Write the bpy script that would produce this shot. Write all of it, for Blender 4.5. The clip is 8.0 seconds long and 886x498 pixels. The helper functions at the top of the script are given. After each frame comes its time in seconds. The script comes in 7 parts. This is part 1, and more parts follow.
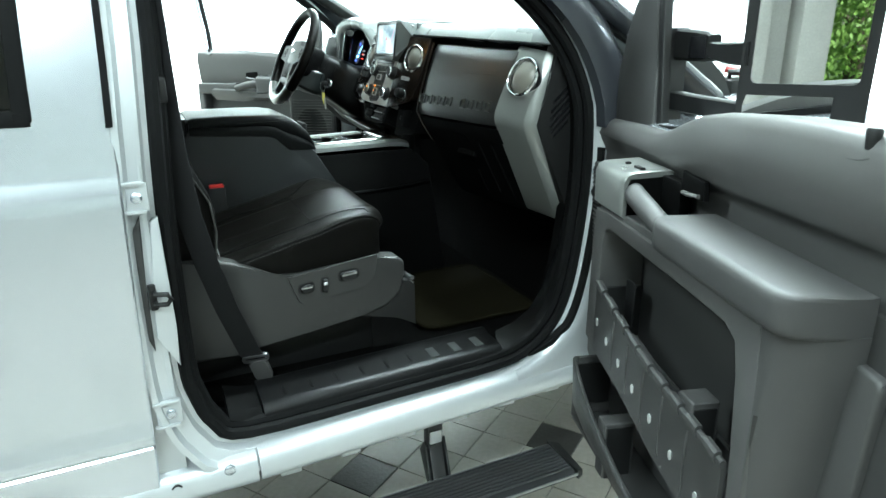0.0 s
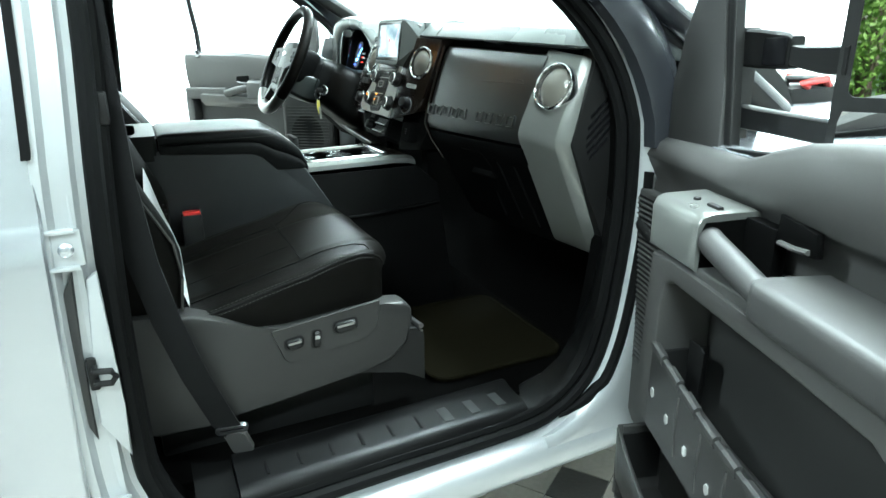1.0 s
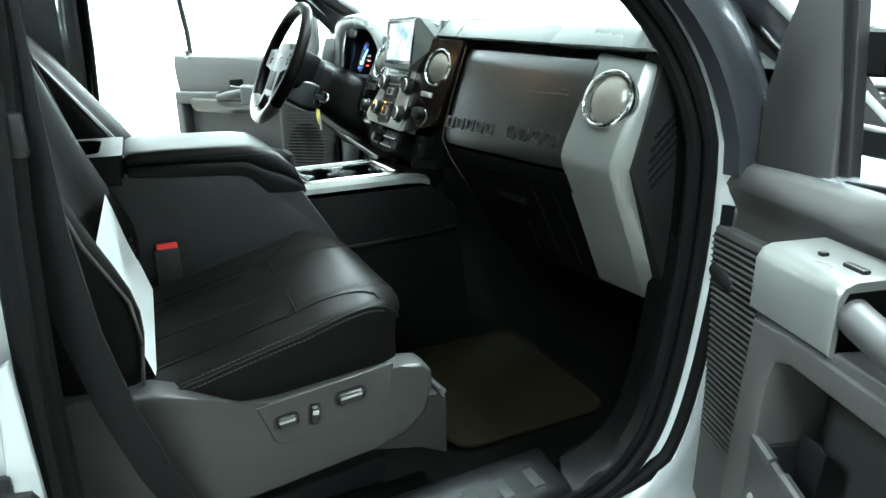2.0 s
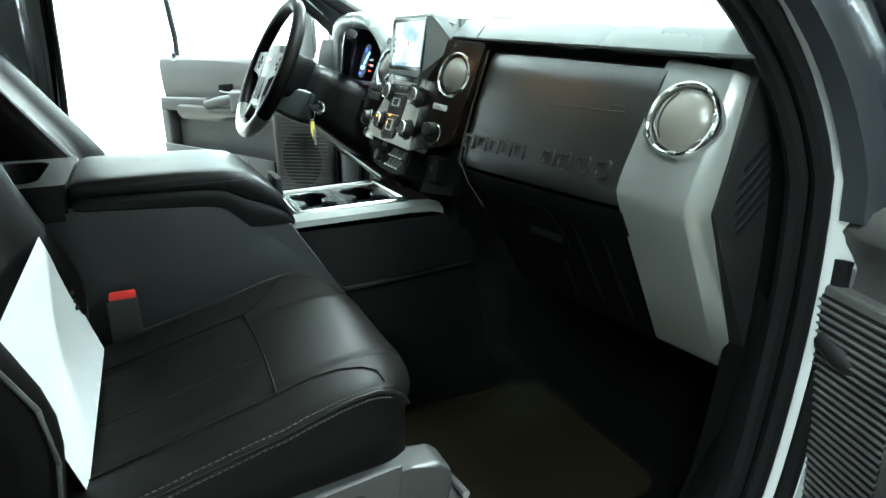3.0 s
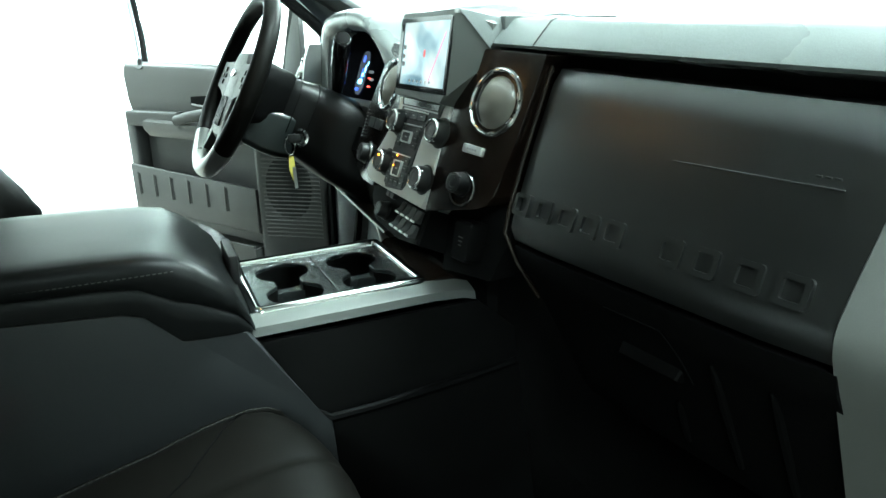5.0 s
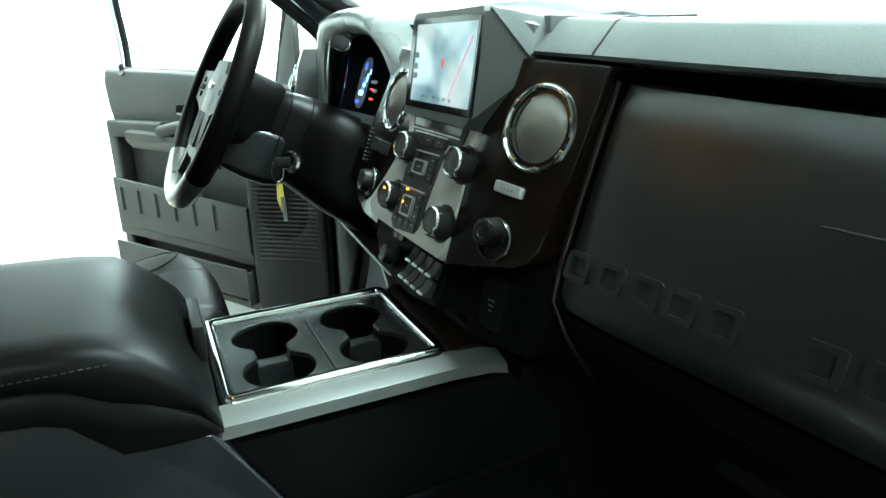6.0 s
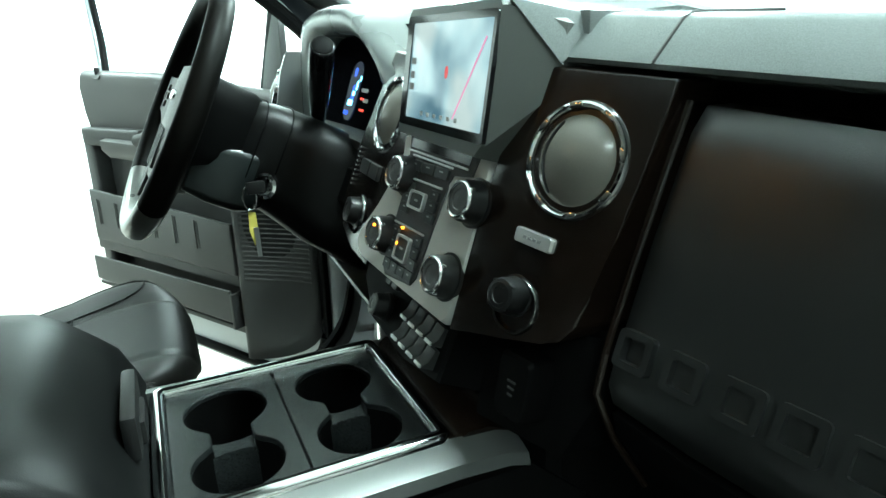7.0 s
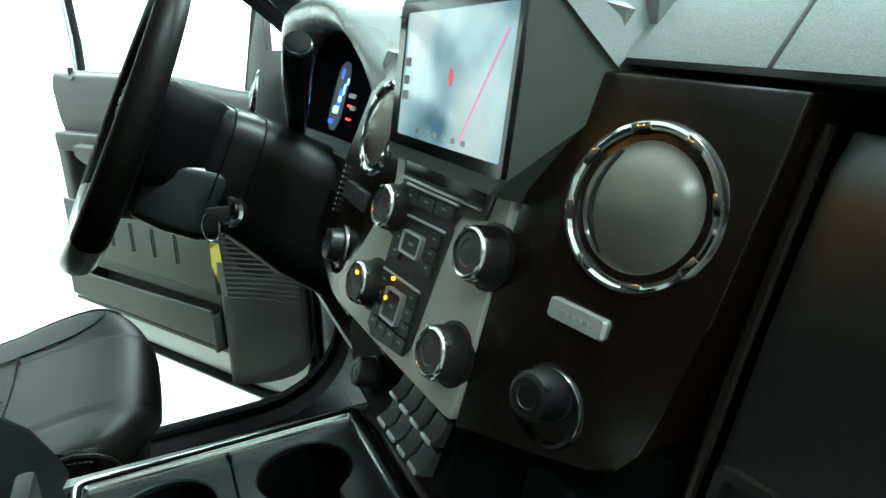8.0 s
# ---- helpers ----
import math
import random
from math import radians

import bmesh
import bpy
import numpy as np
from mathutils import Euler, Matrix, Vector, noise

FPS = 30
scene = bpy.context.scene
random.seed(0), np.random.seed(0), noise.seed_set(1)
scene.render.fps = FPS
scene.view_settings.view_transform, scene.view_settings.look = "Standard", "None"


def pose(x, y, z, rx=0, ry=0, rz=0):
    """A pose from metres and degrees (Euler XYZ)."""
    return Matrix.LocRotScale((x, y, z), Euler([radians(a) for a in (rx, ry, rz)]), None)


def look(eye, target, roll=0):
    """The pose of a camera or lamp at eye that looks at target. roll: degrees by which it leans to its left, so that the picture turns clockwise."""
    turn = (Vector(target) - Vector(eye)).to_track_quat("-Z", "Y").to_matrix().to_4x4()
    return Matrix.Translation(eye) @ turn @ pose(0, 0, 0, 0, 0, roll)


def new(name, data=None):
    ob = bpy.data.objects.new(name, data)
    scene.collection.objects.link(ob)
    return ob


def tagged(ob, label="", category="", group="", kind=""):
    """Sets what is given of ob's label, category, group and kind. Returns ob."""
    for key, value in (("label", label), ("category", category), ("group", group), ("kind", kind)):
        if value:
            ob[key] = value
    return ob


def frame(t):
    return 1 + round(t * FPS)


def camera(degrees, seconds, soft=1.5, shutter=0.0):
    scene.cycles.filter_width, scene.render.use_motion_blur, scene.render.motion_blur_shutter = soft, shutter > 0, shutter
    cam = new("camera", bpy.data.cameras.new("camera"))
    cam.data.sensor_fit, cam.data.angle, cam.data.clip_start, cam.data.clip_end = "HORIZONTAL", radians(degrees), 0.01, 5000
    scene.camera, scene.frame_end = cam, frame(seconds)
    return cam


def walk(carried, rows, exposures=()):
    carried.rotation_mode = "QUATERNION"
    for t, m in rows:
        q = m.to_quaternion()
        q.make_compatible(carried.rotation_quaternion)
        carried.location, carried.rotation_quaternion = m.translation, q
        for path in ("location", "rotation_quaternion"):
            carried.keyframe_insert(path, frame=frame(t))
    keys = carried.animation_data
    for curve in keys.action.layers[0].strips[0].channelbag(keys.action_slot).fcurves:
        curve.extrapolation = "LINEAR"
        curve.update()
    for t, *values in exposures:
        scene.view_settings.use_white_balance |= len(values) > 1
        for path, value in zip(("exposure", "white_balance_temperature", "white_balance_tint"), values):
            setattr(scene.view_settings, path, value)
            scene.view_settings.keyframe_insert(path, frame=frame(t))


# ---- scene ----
cam = camera(70.0, 8.0)
PATH = [
    (0, (2.254, -0.832, 1.604), (0.535, -0.022, 0.981), -0.6),
    (0.5, (2.11, -0.779, 1.608), (0.39, 0.031, 0.985), -0.6),
    (1, (1.972, -0.734, 1.611), (0.252, 0.074, 0.987), -0.65),
    (1.5, (1.832, -0.697, 1.612), (0.112, 0.112, 0.988), -0.6),
    (3, (1.428, -0.568, 1.616), (-0.295, 0.236, 0.996), -0.5),
    (3.5, (1.299, -0.517, 1.618), (-0.424, 0.29, 1.0), -0.45),
    (4, (1.184, -0.469, 1.622), (-0.54, 0.334, 1.004), -0.5),
    (4.5, (1.082, -0.438, 1.627), (-0.642, 0.364, 1.005), -0.6),
    (6, (0.763, -0.339, 1.639), (-0.964, 0.457, 1.018), -0.9),
    (6.5, (0.677, -0.304, 1.641), (-1.049, 0.494, 1.021), -0.95),
    (7, (0.602, -0.269, 1.642), (-1.124, 0.529, 1.021), -1.05),
    (7.5, (0.526, -0.233, 1.641), (-1.199, 0.563, 1.018), -1.05),
    (8, (0.453, -0.202, 1.639), (-1.272, 0.597, 1.016), -0.95),
]
EXPOSURES = [(0.0, 0.78, 6000, 4), (1.5, 1.12, 6000, 4), (3.0, 1.27, 6000, 2), (4.5, 1.03, 6000, -2), (6.0, 0.55, 6000, -4), (8.0, 0.44, 6000, -4)]
walk(cam, [(t, look(eye, target, roll)) for t, eye, target, roll in PATH], EXPOSURES)

# ---- world and lights ----
world = bpy.data.worlds.new("world")
scene.world = world
world.use_nodes = True
wn = world.node_tree
sky = wn.nodes.new("ShaderNodeTexSky")
sky.sky_type, sky.sun_disc = "NISHITA", False
sky.sun_elevation, sky.sun_rotation = radians(52), radians(22)
wn.links.new(sky.outputs[0], wn.nodes["Background"].inputs[0])
wn.nodes["Background"].inputs[1].default_value = 0.12
sun = new("sun", bpy.data.lights.new("sun", "SUN"))
sun.data.energy, sun.data.angle, sun.data.color = 4.5, radians(0.5), (1, 0.96, 0.9)
sun.matrix_world = look((5, 12, 17), (0, 0, 0))


def lamp(name, place, target, sx, sy, watts, colour):
    ob = new(name, bpy.data.lights.new(name, "AREA"))
    ob.data.shape, ob.data.size, ob.data.size_y = "RECTANGLE", sx, sy
    ob.data.energy, ob.data.color = watts, colour
    ob.matrix_world = look(place, target)
    return ob


# ---- materials ----
def material(name, colour, rough=0.5, metal=0.0, grain=0.0, scale=300.0, bump=0.0, stain=0.08, coat=0.0, spec=0.5, detail=3.0, voronoi=False):
    """A Principled material: colour varied by a large soft noise, roughness and relief by a fine one."""
    m = bpy.data.materials.new(name)
    m.use_nodes = True
    t = m.node_tree
    b = t.nodes["Principled BSDF"]
    co = t.nodes.new("ShaderNodeTexCoord")
    big = t.nodes.new("ShaderNodeTexNoise")
    big.inputs["Scale"].default_value, big.inputs["Detail"].default_value = 6.0, 5.0
    t.links.new(co.outputs["Object"], big.inputs["Vector"])
    if voronoi:
        fine = t.nodes.new("ShaderNodeTexVoronoi")
        fine.feature = "SMOOTH_F1"
        fout = fine.outputs["Distance"]
    else:
        fine = t.nodes.new("ShaderNodeTexNoise")
        fine.inputs["Detail"].default_value = detail
        fout = fine.outputs[0]
    fine.inputs["Scale"].default_value = scale
    t.links.new(co.outputs["Object"], fine.inputs["Vector"])
    mix = t.nodes.new("ShaderNodeMix")
    mix.data_type = "RGBA"
    lo = [max(0, c * (1 - stain)) for c in colour] + [1]
    hi = [min(1, c * (1 + stain)) for c in colour] + [1]
    mix.inputs[6].default_value, mix.inputs[7].default_value = lo, hi
    t.links.new(big.outputs[0], mix.inputs[0])
    last = mix.outputs[2]
    if grain:
        g = t.nodes.new("ShaderNodeMix")
        g.data_type = "RGBA"
        g.blend_type = "MULTIPLY"
        g.inputs[0].default_value = grain
        t.links.new(last, g.inputs[6])
        ramp = t.nodes.new("ShaderNodeMapRange")
        ramp.inputs[1].default_value, ramp.inputs[2].default_value, ramp.inputs[3].default_value = 0.25, 0.75, 0.3
        t.links.new(fout, ramp.inputs[0])
        t.links.new(ramp.outputs[0], g.inputs[7])
        last = g.outputs[2]
    t.links.new(last, b.inputs["Base Color"])
    rr = t.nodes.new("ShaderNodeMapRange")
    rr.inputs[3].default_value, rr.inputs[4].default_value = rough * 0.85, min(1, rough * 1.15)
    t.links.new(big.outputs[0], rr.inputs[0])
    t.links.new(rr.outputs[0], b.inputs["Roughness"])
    b.inputs["Metallic"].default_value = metal
    b.inputs["Specular IOR Level"].default_value = spec
    b.inputs["Coat Weight"].default_value = coat
    b.inputs["Coat Roughness"].default_value = 0.05
    if bump:
        bp = t.nodes.new("ShaderNodeBump")
        bp.inputs["Strength"].default_value, bp.inputs["Distance"].default_value = bump, 0.002
        t.links.new(fout, bp.inputs["Height"])
        t.links.new(bp.outputs[0], b.inputs["Normal"])
    return m


def glowing(name, colour, strength):
    m = bpy.data.materials.new(name)
    m.use_nodes = True
    b = m.node_tree.nodes["Principled BSDF"]
    b.inputs["Base Color"].default_value = (*[c * 0.1 for c in colour], 1)
    b.inputs["Roughness"].default_value = 0.5
    b.inputs["Specular IOR Level"].default_value = 0.1
    b.inputs["Emission Color"].default_value = (*colour, 1)
    b.inputs["Emission Strength"].default_value = strength
    return m


def glass_material(name, tint, rough=0.0):
    m = bpy.data.materials.new(name)
    m.use_nodes = True
    t = m.node_tree
    out = t.nodes["Material Output"]
    clear = t.nodes.new("ShaderNodeBsdfTransparent")
    clear.inputs[0].default_value = (*tint, 1)
    gloss = t.nodes.new("ShaderNodeBsdfGlossy")
    gloss.inputs["Roughness"].default_value = rough
    mix = t.nodes.new("ShaderNodeMixShader")
    mix.inputs[0].default_value = 0.06
    t.links.new(clear.outputs[0], mix.inputs[1])
    t.links.new(gloss.outputs[0], mix.inputs[2])
    t.links.new(mix.outputs[0], out.inputs[0])
    return m


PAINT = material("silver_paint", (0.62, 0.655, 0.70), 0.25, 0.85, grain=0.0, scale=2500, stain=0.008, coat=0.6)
# Same silver paint; jamb and sill reflections are put into this duller copy.
PAINT_COPY = material("silver_paint_lit_copy", (0.49, 0.512, 0.525), 0.36, 0.45, grain=0.04, scale=1500, stain=0.05, coat=0.3)
LEATHER = material("black_leather", (0.0040, 0.0037, 0.0032), 0.44, spec=0.06, grain=0.3, scale=900, bump=0.1, stain=0.25, voronoi=False)
LEATHER_GREY = material("grey_leather", (0.0052, 0.0055, 0.0055), 0.40, spec=0.11, grain=0.3, scale=900, bump=0.1, stain=0.15, voronoi=False)
DASH = material("dark_dash_plastic", (0.0060, 0.0063, 0.0060), 0.30, spec=1.0, grain=0.35, scale=1100, bump=0.09, voronoi=False, stain=0.12)
PAD = material("dash_pad", (0.13, 0.143, 0.141), 0.27, grain=0.5, scale=1100, bump=0.07, voronoi=False, stain=0.1)
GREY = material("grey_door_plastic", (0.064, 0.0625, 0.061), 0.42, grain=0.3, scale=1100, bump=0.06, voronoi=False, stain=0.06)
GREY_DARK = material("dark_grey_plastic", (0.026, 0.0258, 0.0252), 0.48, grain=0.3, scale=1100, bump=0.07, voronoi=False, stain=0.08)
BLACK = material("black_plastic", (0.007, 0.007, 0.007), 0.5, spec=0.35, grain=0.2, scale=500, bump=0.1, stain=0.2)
GLOSS_BLACK = material("gloss_black", (0.008, 0.008, 0.009), 0.12, stain=0.2)
BROWN = material("dark_stack_plastic", (0.0082, 0.0052, 0.0037), 0.22, grain=0.15, scale=900, bump=0.02, stain=0.2)
TRIM = material("satin_silver_trim", (0.190, 0.195, 0.186), 0.29, 0.5, grain=0.1, scale=900, stain=0.03)
TRIM_LOW = material("console_silver", (0.10, 0.105, 0.10), 0.38, 0.35, grain=0.1, scale=900, stain=0.03)
TRIM_MID = material("panel_grey_silver", (0.55, 0.54, 0.51), 0.38, 0.2, grain=0.1, scale=900, stain=0.05)
KEY_CAPS = material("key_plastic", (0.030, 0.032, 0.032), 0.42, spec=0.4, grain=0.15, scale=700, stain=0.1)
KNOB_BLACK = material("knob_rubber", (0.006, 0.0062, 0.0065), 0.42, spec=0.5, grain=0.2, scale=600, bump=0.05, stain=0.2)
COLUMN = material("column_plastic", (0.0036, 0.0036, 0.0036), 0.40, spec=0.16, grain=0.25, scale=900, bump=0.08, stain=0.15)
KNOB_RING = material("dark_chrome", (0.20, 0.20, 0.20), 0.2, 1.0, stain=0.05)
CHROME = material("chrome", (0.86, 0.87, 0.88), 0.09, 1.0, stain=0.01)
CHROME_SOFT = material("soft_chrome", (0.85, 0.86, 0.86), 0.2, 1.0, stain=0.02)
STEEL = material("brushed_steel", (0.45, 0.45, 0.46), 0.3, 1.0, grain=0.2, scale=700, stain=0.1)
RUBBER = material("rubber_seal", (0.0032, 0.0033, 0.0034), 0.7, spec=0.12, grain=0.2, scale=600, bump=0.2, stain=0.2)
# Carpet and mat darkened past their own tone to carry the footwell shadow.
CARPET = material("shaded_black_carpet", (0.0018, 0.0017, 0.0016), 0.95, grain=0.7, scale=900, bump=1.0, stain=0.3, spec=0.03)
MAT = material("olive_brown_mat", (0.0078, 0.0068, 0.0034), 0.95, grain=0.7, scale=800, bump=1.0, stain=0.3, spec=0.03)
WEBBING = material("belt_webbing", (0.008, 0.008, 0.0085), 0.75, spec=0.2, grain=0.5, scale=900, bump=0.6, stain=0.1)
BONNET_IN = material("bonnet_underside", (0.66, 0.68, 0.68), 0.5, 0.1, grain=0.05, scale=900, stain=0.03)
PILLAR = material("dark_pillar_finish", (0.026, 0.028, 0.033), 0.20, grain=0.1, scale=900, stain=0.1)
SEAT_GREY = material("seat_side_plastic", (0.020, 0.0197, 0.0193), 0.45, grain=0.3, scale=900, bump=0.2, stain=0.06)
TRAY = material("cup_tray_plastic", (0.012, 0.0135, 0.0135), 0.24, spec=0.4, grain=0.25, scale=700, bump=0.15, stain=0.1)
LENS = material("instrument_lens", (0.003, 0.003, 0.004), 0.2, spec=0.0, stain=0.1)
CONSOLE = material("console_plastic", (0.027, 0.0288, 0.0305), 0.45, spec=0.4, grain=0.3, scale=900, bump=0.2, stain=0.1)
GREY_MID = material("armrest_plastic", (0.046, 0.0452, 0.0445), 0.50, spec=0.4, grain=0.3, scale=900, bump=0.2, stain=0.06)
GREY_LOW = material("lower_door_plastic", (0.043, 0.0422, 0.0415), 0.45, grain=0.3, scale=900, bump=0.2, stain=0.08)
SILL = material("sill_plastic", (0.0042, 0.0042, 0.0043), 0.30, spec=0.16, grain=0.3, scale=900, bump=0.2, stain=0.15)
# Near black for black parts, and for shade painted into wells, gaps, lower dash.
SHADE = material("black_and_shade_plastic", (0.0022, 0.0022, 0.0022), 0.62, spec=0.05, grain=0.3, scale=600, bump=0.15, stain=0.2)
SHUTTER = material("vent_shutter", (0.125, 0.118, 0.102), 0.26, grain=0.1, scale=700, stain=0.05)
BADGE = material("badge_silver", (0.62, 0.62, 0.61), 0.3, 0.6, stain=0.03)
PAPER = material("white_paper", (0.82, 0.84, 0.84), 0.7, stain=0.03)
WALL = material("white_wall_paint", (0.86, 0.88, 0.87), 0.8, grain=0.05, scale=40, stain=0.03)
WALL_GREY = material("grey_wall_paint", (0.42, 0.42, 0.40), 0.8, grain=0.1, scale=40, stain=0.08)
CONCRETE = material("grey_concrete", (0.24, 0.235, 0.215), 0.8, grain=0.3, scale=60, bump=0.3, stain=0.15)
TILE = material("beige_grey_tile", (0.265, 0.245, 0.215), 0.3, grain=0.25, scale=45, bump=0.12, stain=0.15)
TILE_DARK = material("charcoal_tile", (0.030, 0.028, 0.025), 0.3, grain=0.4, scale=60, bump=0.6, stain=0.2, voronoi=False)
GROUT = material("dark_grout", (0.10, 0.09, 0.08), 0.9, grain=0.4, scale=200, bump=0.4)
ALU = material("black_anodised", (0.022, 0.022, 0.024), 0.4, 0.3, grain=0.3, scale=400, bump=0.2)
RIB = material("worn_aluminium_rib", (0.10, 0.10, 0.105), 0.35, 0.6, grain=0.3, scale=400, bump=0.1, stain=0.2)
HEADLINER = material("light_grey_headliner", (0.55, 0.55, 0.53), 0.9, grain=0.3, scale=500, bump=0.1, stain=0.06)
COVER = material("column_cover_plastic", (0.009, 0.0115, 0.0115), 0.30, spec=0.4, grain=0.15, scale=900, stain=0.1)
RED = material("red_plastic", (0.45, 0.02, 0.015), 0.35, stain=0.05)
STITCH = material("grey_thread", (0.04, 0.039, 0.036), 0.8, stain=0.1)
YELLOW = material("yellow_tag", (0.60, 0.52, 0.10), 0.5, stain=0.05)
GREY_MARK = material("grey_print", (0.30, 0.30, 0.30), 0.5)
WHITE_MARK = material("white_print", (0.7, 0.7, 0.7), 0.5)
# Leaf green raised: light shining through the leaves is put into the colour.
LEAF = material("backlit_green_leaves", (0.17, 0.32, 0.045), 0.6, grain=0.5, scale=12, stain=0.5)
BARK = material("bark", (0.10, 0.075, 0.05), 0.9, grain=0.5, scale=30, bump=0.6)
GRASS = material("grass", (0.06, 0.11, 0.03), 0.9, grain=0.5, scale=8, stain=0.3)
GLASS = glass_material("clear_glass", (0.93, 0.97, 0.96))
GLASS_SIDE = glass_material("side_glass", (0.07, 0.08, 0.078))
MIRROR = material("mirror_silver", (0.85, 0.87, 0.87), 0.015, 1.0, stain=0.0)
LAMP = glowing("lamp_diffuser", (1.0, 1.0, 0.98), 5.0)
WARM_LAMP = glowing("warm_lamp_lens", (1.0, 0.50, 0.13), 11.0)
LED_AMBER = glowing("amber_led", (1.0, 0.30, 0.02), 5.0)
LED_BLUE = glowing("blue_led", (0.03, 0.08, 0.6), 1.6)
LED_DEEP = glowing("deep_blue_display", (0.002, 0.004, 0.040), 0.35)
LED_CYAN = glowing("cyan_led", (0.25, 0.75, 1.0), 4.0)
LED_RED = glowing("red_led", (1.0, 0.05, 0.03), 2.0)


def screen_material():
    """A lit map display: pale blue fields, a light patch, one pink line."""
    m = bpy.data.materials.new("map_display")
    m.use_nodes = True
    t = m.node_tree
    b = t.nodes["Principled BSDF"]
    co = t.nodes.new("ShaderNodeTexCoord")
    nz = t.nodes.new("ShaderNodeTexNoise")
    nz.inputs["Scale"].default_value, nz.inputs["Detail"].default_value = 11.0, 2.0
    t.links.new(co.outputs["Object"], nz.inputs["Vector"])
    r = t.nodes.new("ShaderNodeValToRGB")
    r.color_ramp.elements[0].position, r.color_ramp.elements[0].color = 0.36, (0.10, 0.20, 0.27, 1)
    r.color_ramp.elements[1].position, r.color_ramp.elements[1].color = 0.62, (0.72, 0.80, 0.78, 1)
    e = r.color_ramp.elements.new(0.48)
    e.color = (0.36, 0.52, 0.58, 1)
    t.links.new(nz.outputs[0], r.inputs[0])
    t.links.new(r.outputs[0], b.inputs["Emission Color"])
    b.inputs["Base Color"].default_value = (0.02, 0.02, 0.02, 1)
    b.inputs["Roughness"].default_value = 0.12
    b.inputs["Emission Strength"].default_value = 0.62
    return m


LED_PINK = glowing("pink_route", (0.85, 0.30, 0.50), 0.8)
LED_MARK = glowing("red_marker", (0.75, 0.12, 0.12), 0.8)
SCREEN = screen_material()


# ---- mesh helpers ----
def part(name, bm, mat, parent=None, label="", smooth=40, sub=0):
    me = bpy.data.meshes.new(name)
    bmesh.ops.recalc_face_normals(bm, faces=bm.faces)
    bm.to_mesh(me)
    bm.free()
    if smooth:
        for p in me.polygons:
            p.use_smooth = True
        me.set_sharp_from_angle(angle=radians(smooth))
    me.materials.append(mat)
    ob = new(name, me)
    if parent:
        ob.parent = parent
    if label:
        ob["label"] = label
    if sub:
        s = ob.modifiers.new("subdivision", "SUBSURF")
        s.levels = s.render_levels = sub
    return ob


def thing(name, label, category, group="", place=(0, 0, 0)):
    ob = new(name)
    ob.empty_display_size = 0.1
    ob.location = place
    return tagged(ob, label, category, group)


def box(bm, c, size, bevel=0.0, m=None, seg=2):
    r = bmesh.ops.create_cube(bm, size=1)
    vs = r["verts"]
    mat = Matrix.LocRotScale(Vector(c), None, Vector(size))
    if m is not None:
        mat = m @ mat
    bmesh.ops.transform(bm, matrix=mat, verts=vs)
    if bevel:
        es = list({e for v in vs for e in v.link_edges})
        bmesh.ops.bevel(bm, geom=es, offset=bevel, segments=seg, affect="EDGES", profile=0.6)
    return bm


def loft(bm, rings, caps=True, closed=True):
    rows = [[bm.verts.new(p) for p in r] for r in rings]
    n = len(rows[0])
    for a, b in zip(rows, rows[1:]):
        for i in range(n if closed else n - 1):
            j = (i + 1) % n
            bm.faces.new((a[i], a[j], b[j], b[i]))
    if caps and closed:
        bm.faces.new(rows[0][::-1])
        bm.faces.new(rows[-1])
    return bm


def prism(bm, a, b, bevel=0.0, seg=2):
    """A solid between two outlines with as many corners, its edges rounded."""
    va, vb = [bm.verts.new(p) for p in a], [bm.verts.new(p) for p in b]
    n = len(a)
    fs = [bm.faces.new(va[::-1]), bm.faces.new(vb)]
    for i in range(n):
        fs.append(bm.faces.new((va[i], va[(i + 1) % n], vb[(i + 1) % n], vb[i])))
    if bevel:
        es = list({e for f in fs for e in f.edges})
        bmesh.ops.bevel(bm, geom=es, offset=bevel, segments=seg, affect="EDGES", profile=0.6)
    return bm


def slab(bm, pts, thick, bevel=0.0):
    """A flat outline in space, given thickness along minus its normal."""
    p = [Vector(q) for q in pts]
    nrm = sum(((p[i] - p[0]).cross(p[i + 1] - p[0]) for i in range(1, len(p) - 1)), Vector()).normalized()
    return prism(bm, p, [q - nrm * thick for q in p], bevel)


def tube(bm, path, r, n=10, closed=False, flat=1.0, up=(0, 0, 1)):
    """A rod along a path; r may be a list. flat squeezes it along its own normal."""
    path = [Vector(p) for p in path]
    rings = []
    last = len(path) - 1
    for i, p in enumerate(path):
        a = path[(i - 1) % len(path)] if closed or i else path[0]
        b = path[(i + 1) % len(path)] if closed or i < last else path[-1]
        d = (b - a).normalized()
        s = d.cross(Vector(up))
        s = s.normalized() if s.length > 1e-4 else Vector((1, 0, 0))
        w = s.cross(d).normalized()
        k = r[i] if isinstance(r, (list, tuple)) else r
        rings.append([p + s * k * math.cos(2 * math.pi * j / n) + w * k * flat * math.sin(2 * math.pi * j / n) for j in range(n)])
    if closed:
        rings.append(rings[0])
        rows = [[bm.verts.new(q) for q in g] for g in rings[:-1]]
        rows.append(rows[0])
        for a, b in zip(rows, rows[1:]):
            for j in range(n):
                bm.faces.new((a[j], a[(j + 1) % n], b[(j + 1) % n], b[j]))
        return bm
    return loft(bm, rings)


def lathe(bm, profile, m, n=32, caps=True):
    """Turns (radius, height) pairs about the z axis of m."""
    rings = [[m @ Vector((r * math.cos(2 * math.pi * j / n), r * math.sin(2 * math.pi * j / n), h)) for j in range(n)] for r, h in profile]
    return loft(bm, rings, caps)


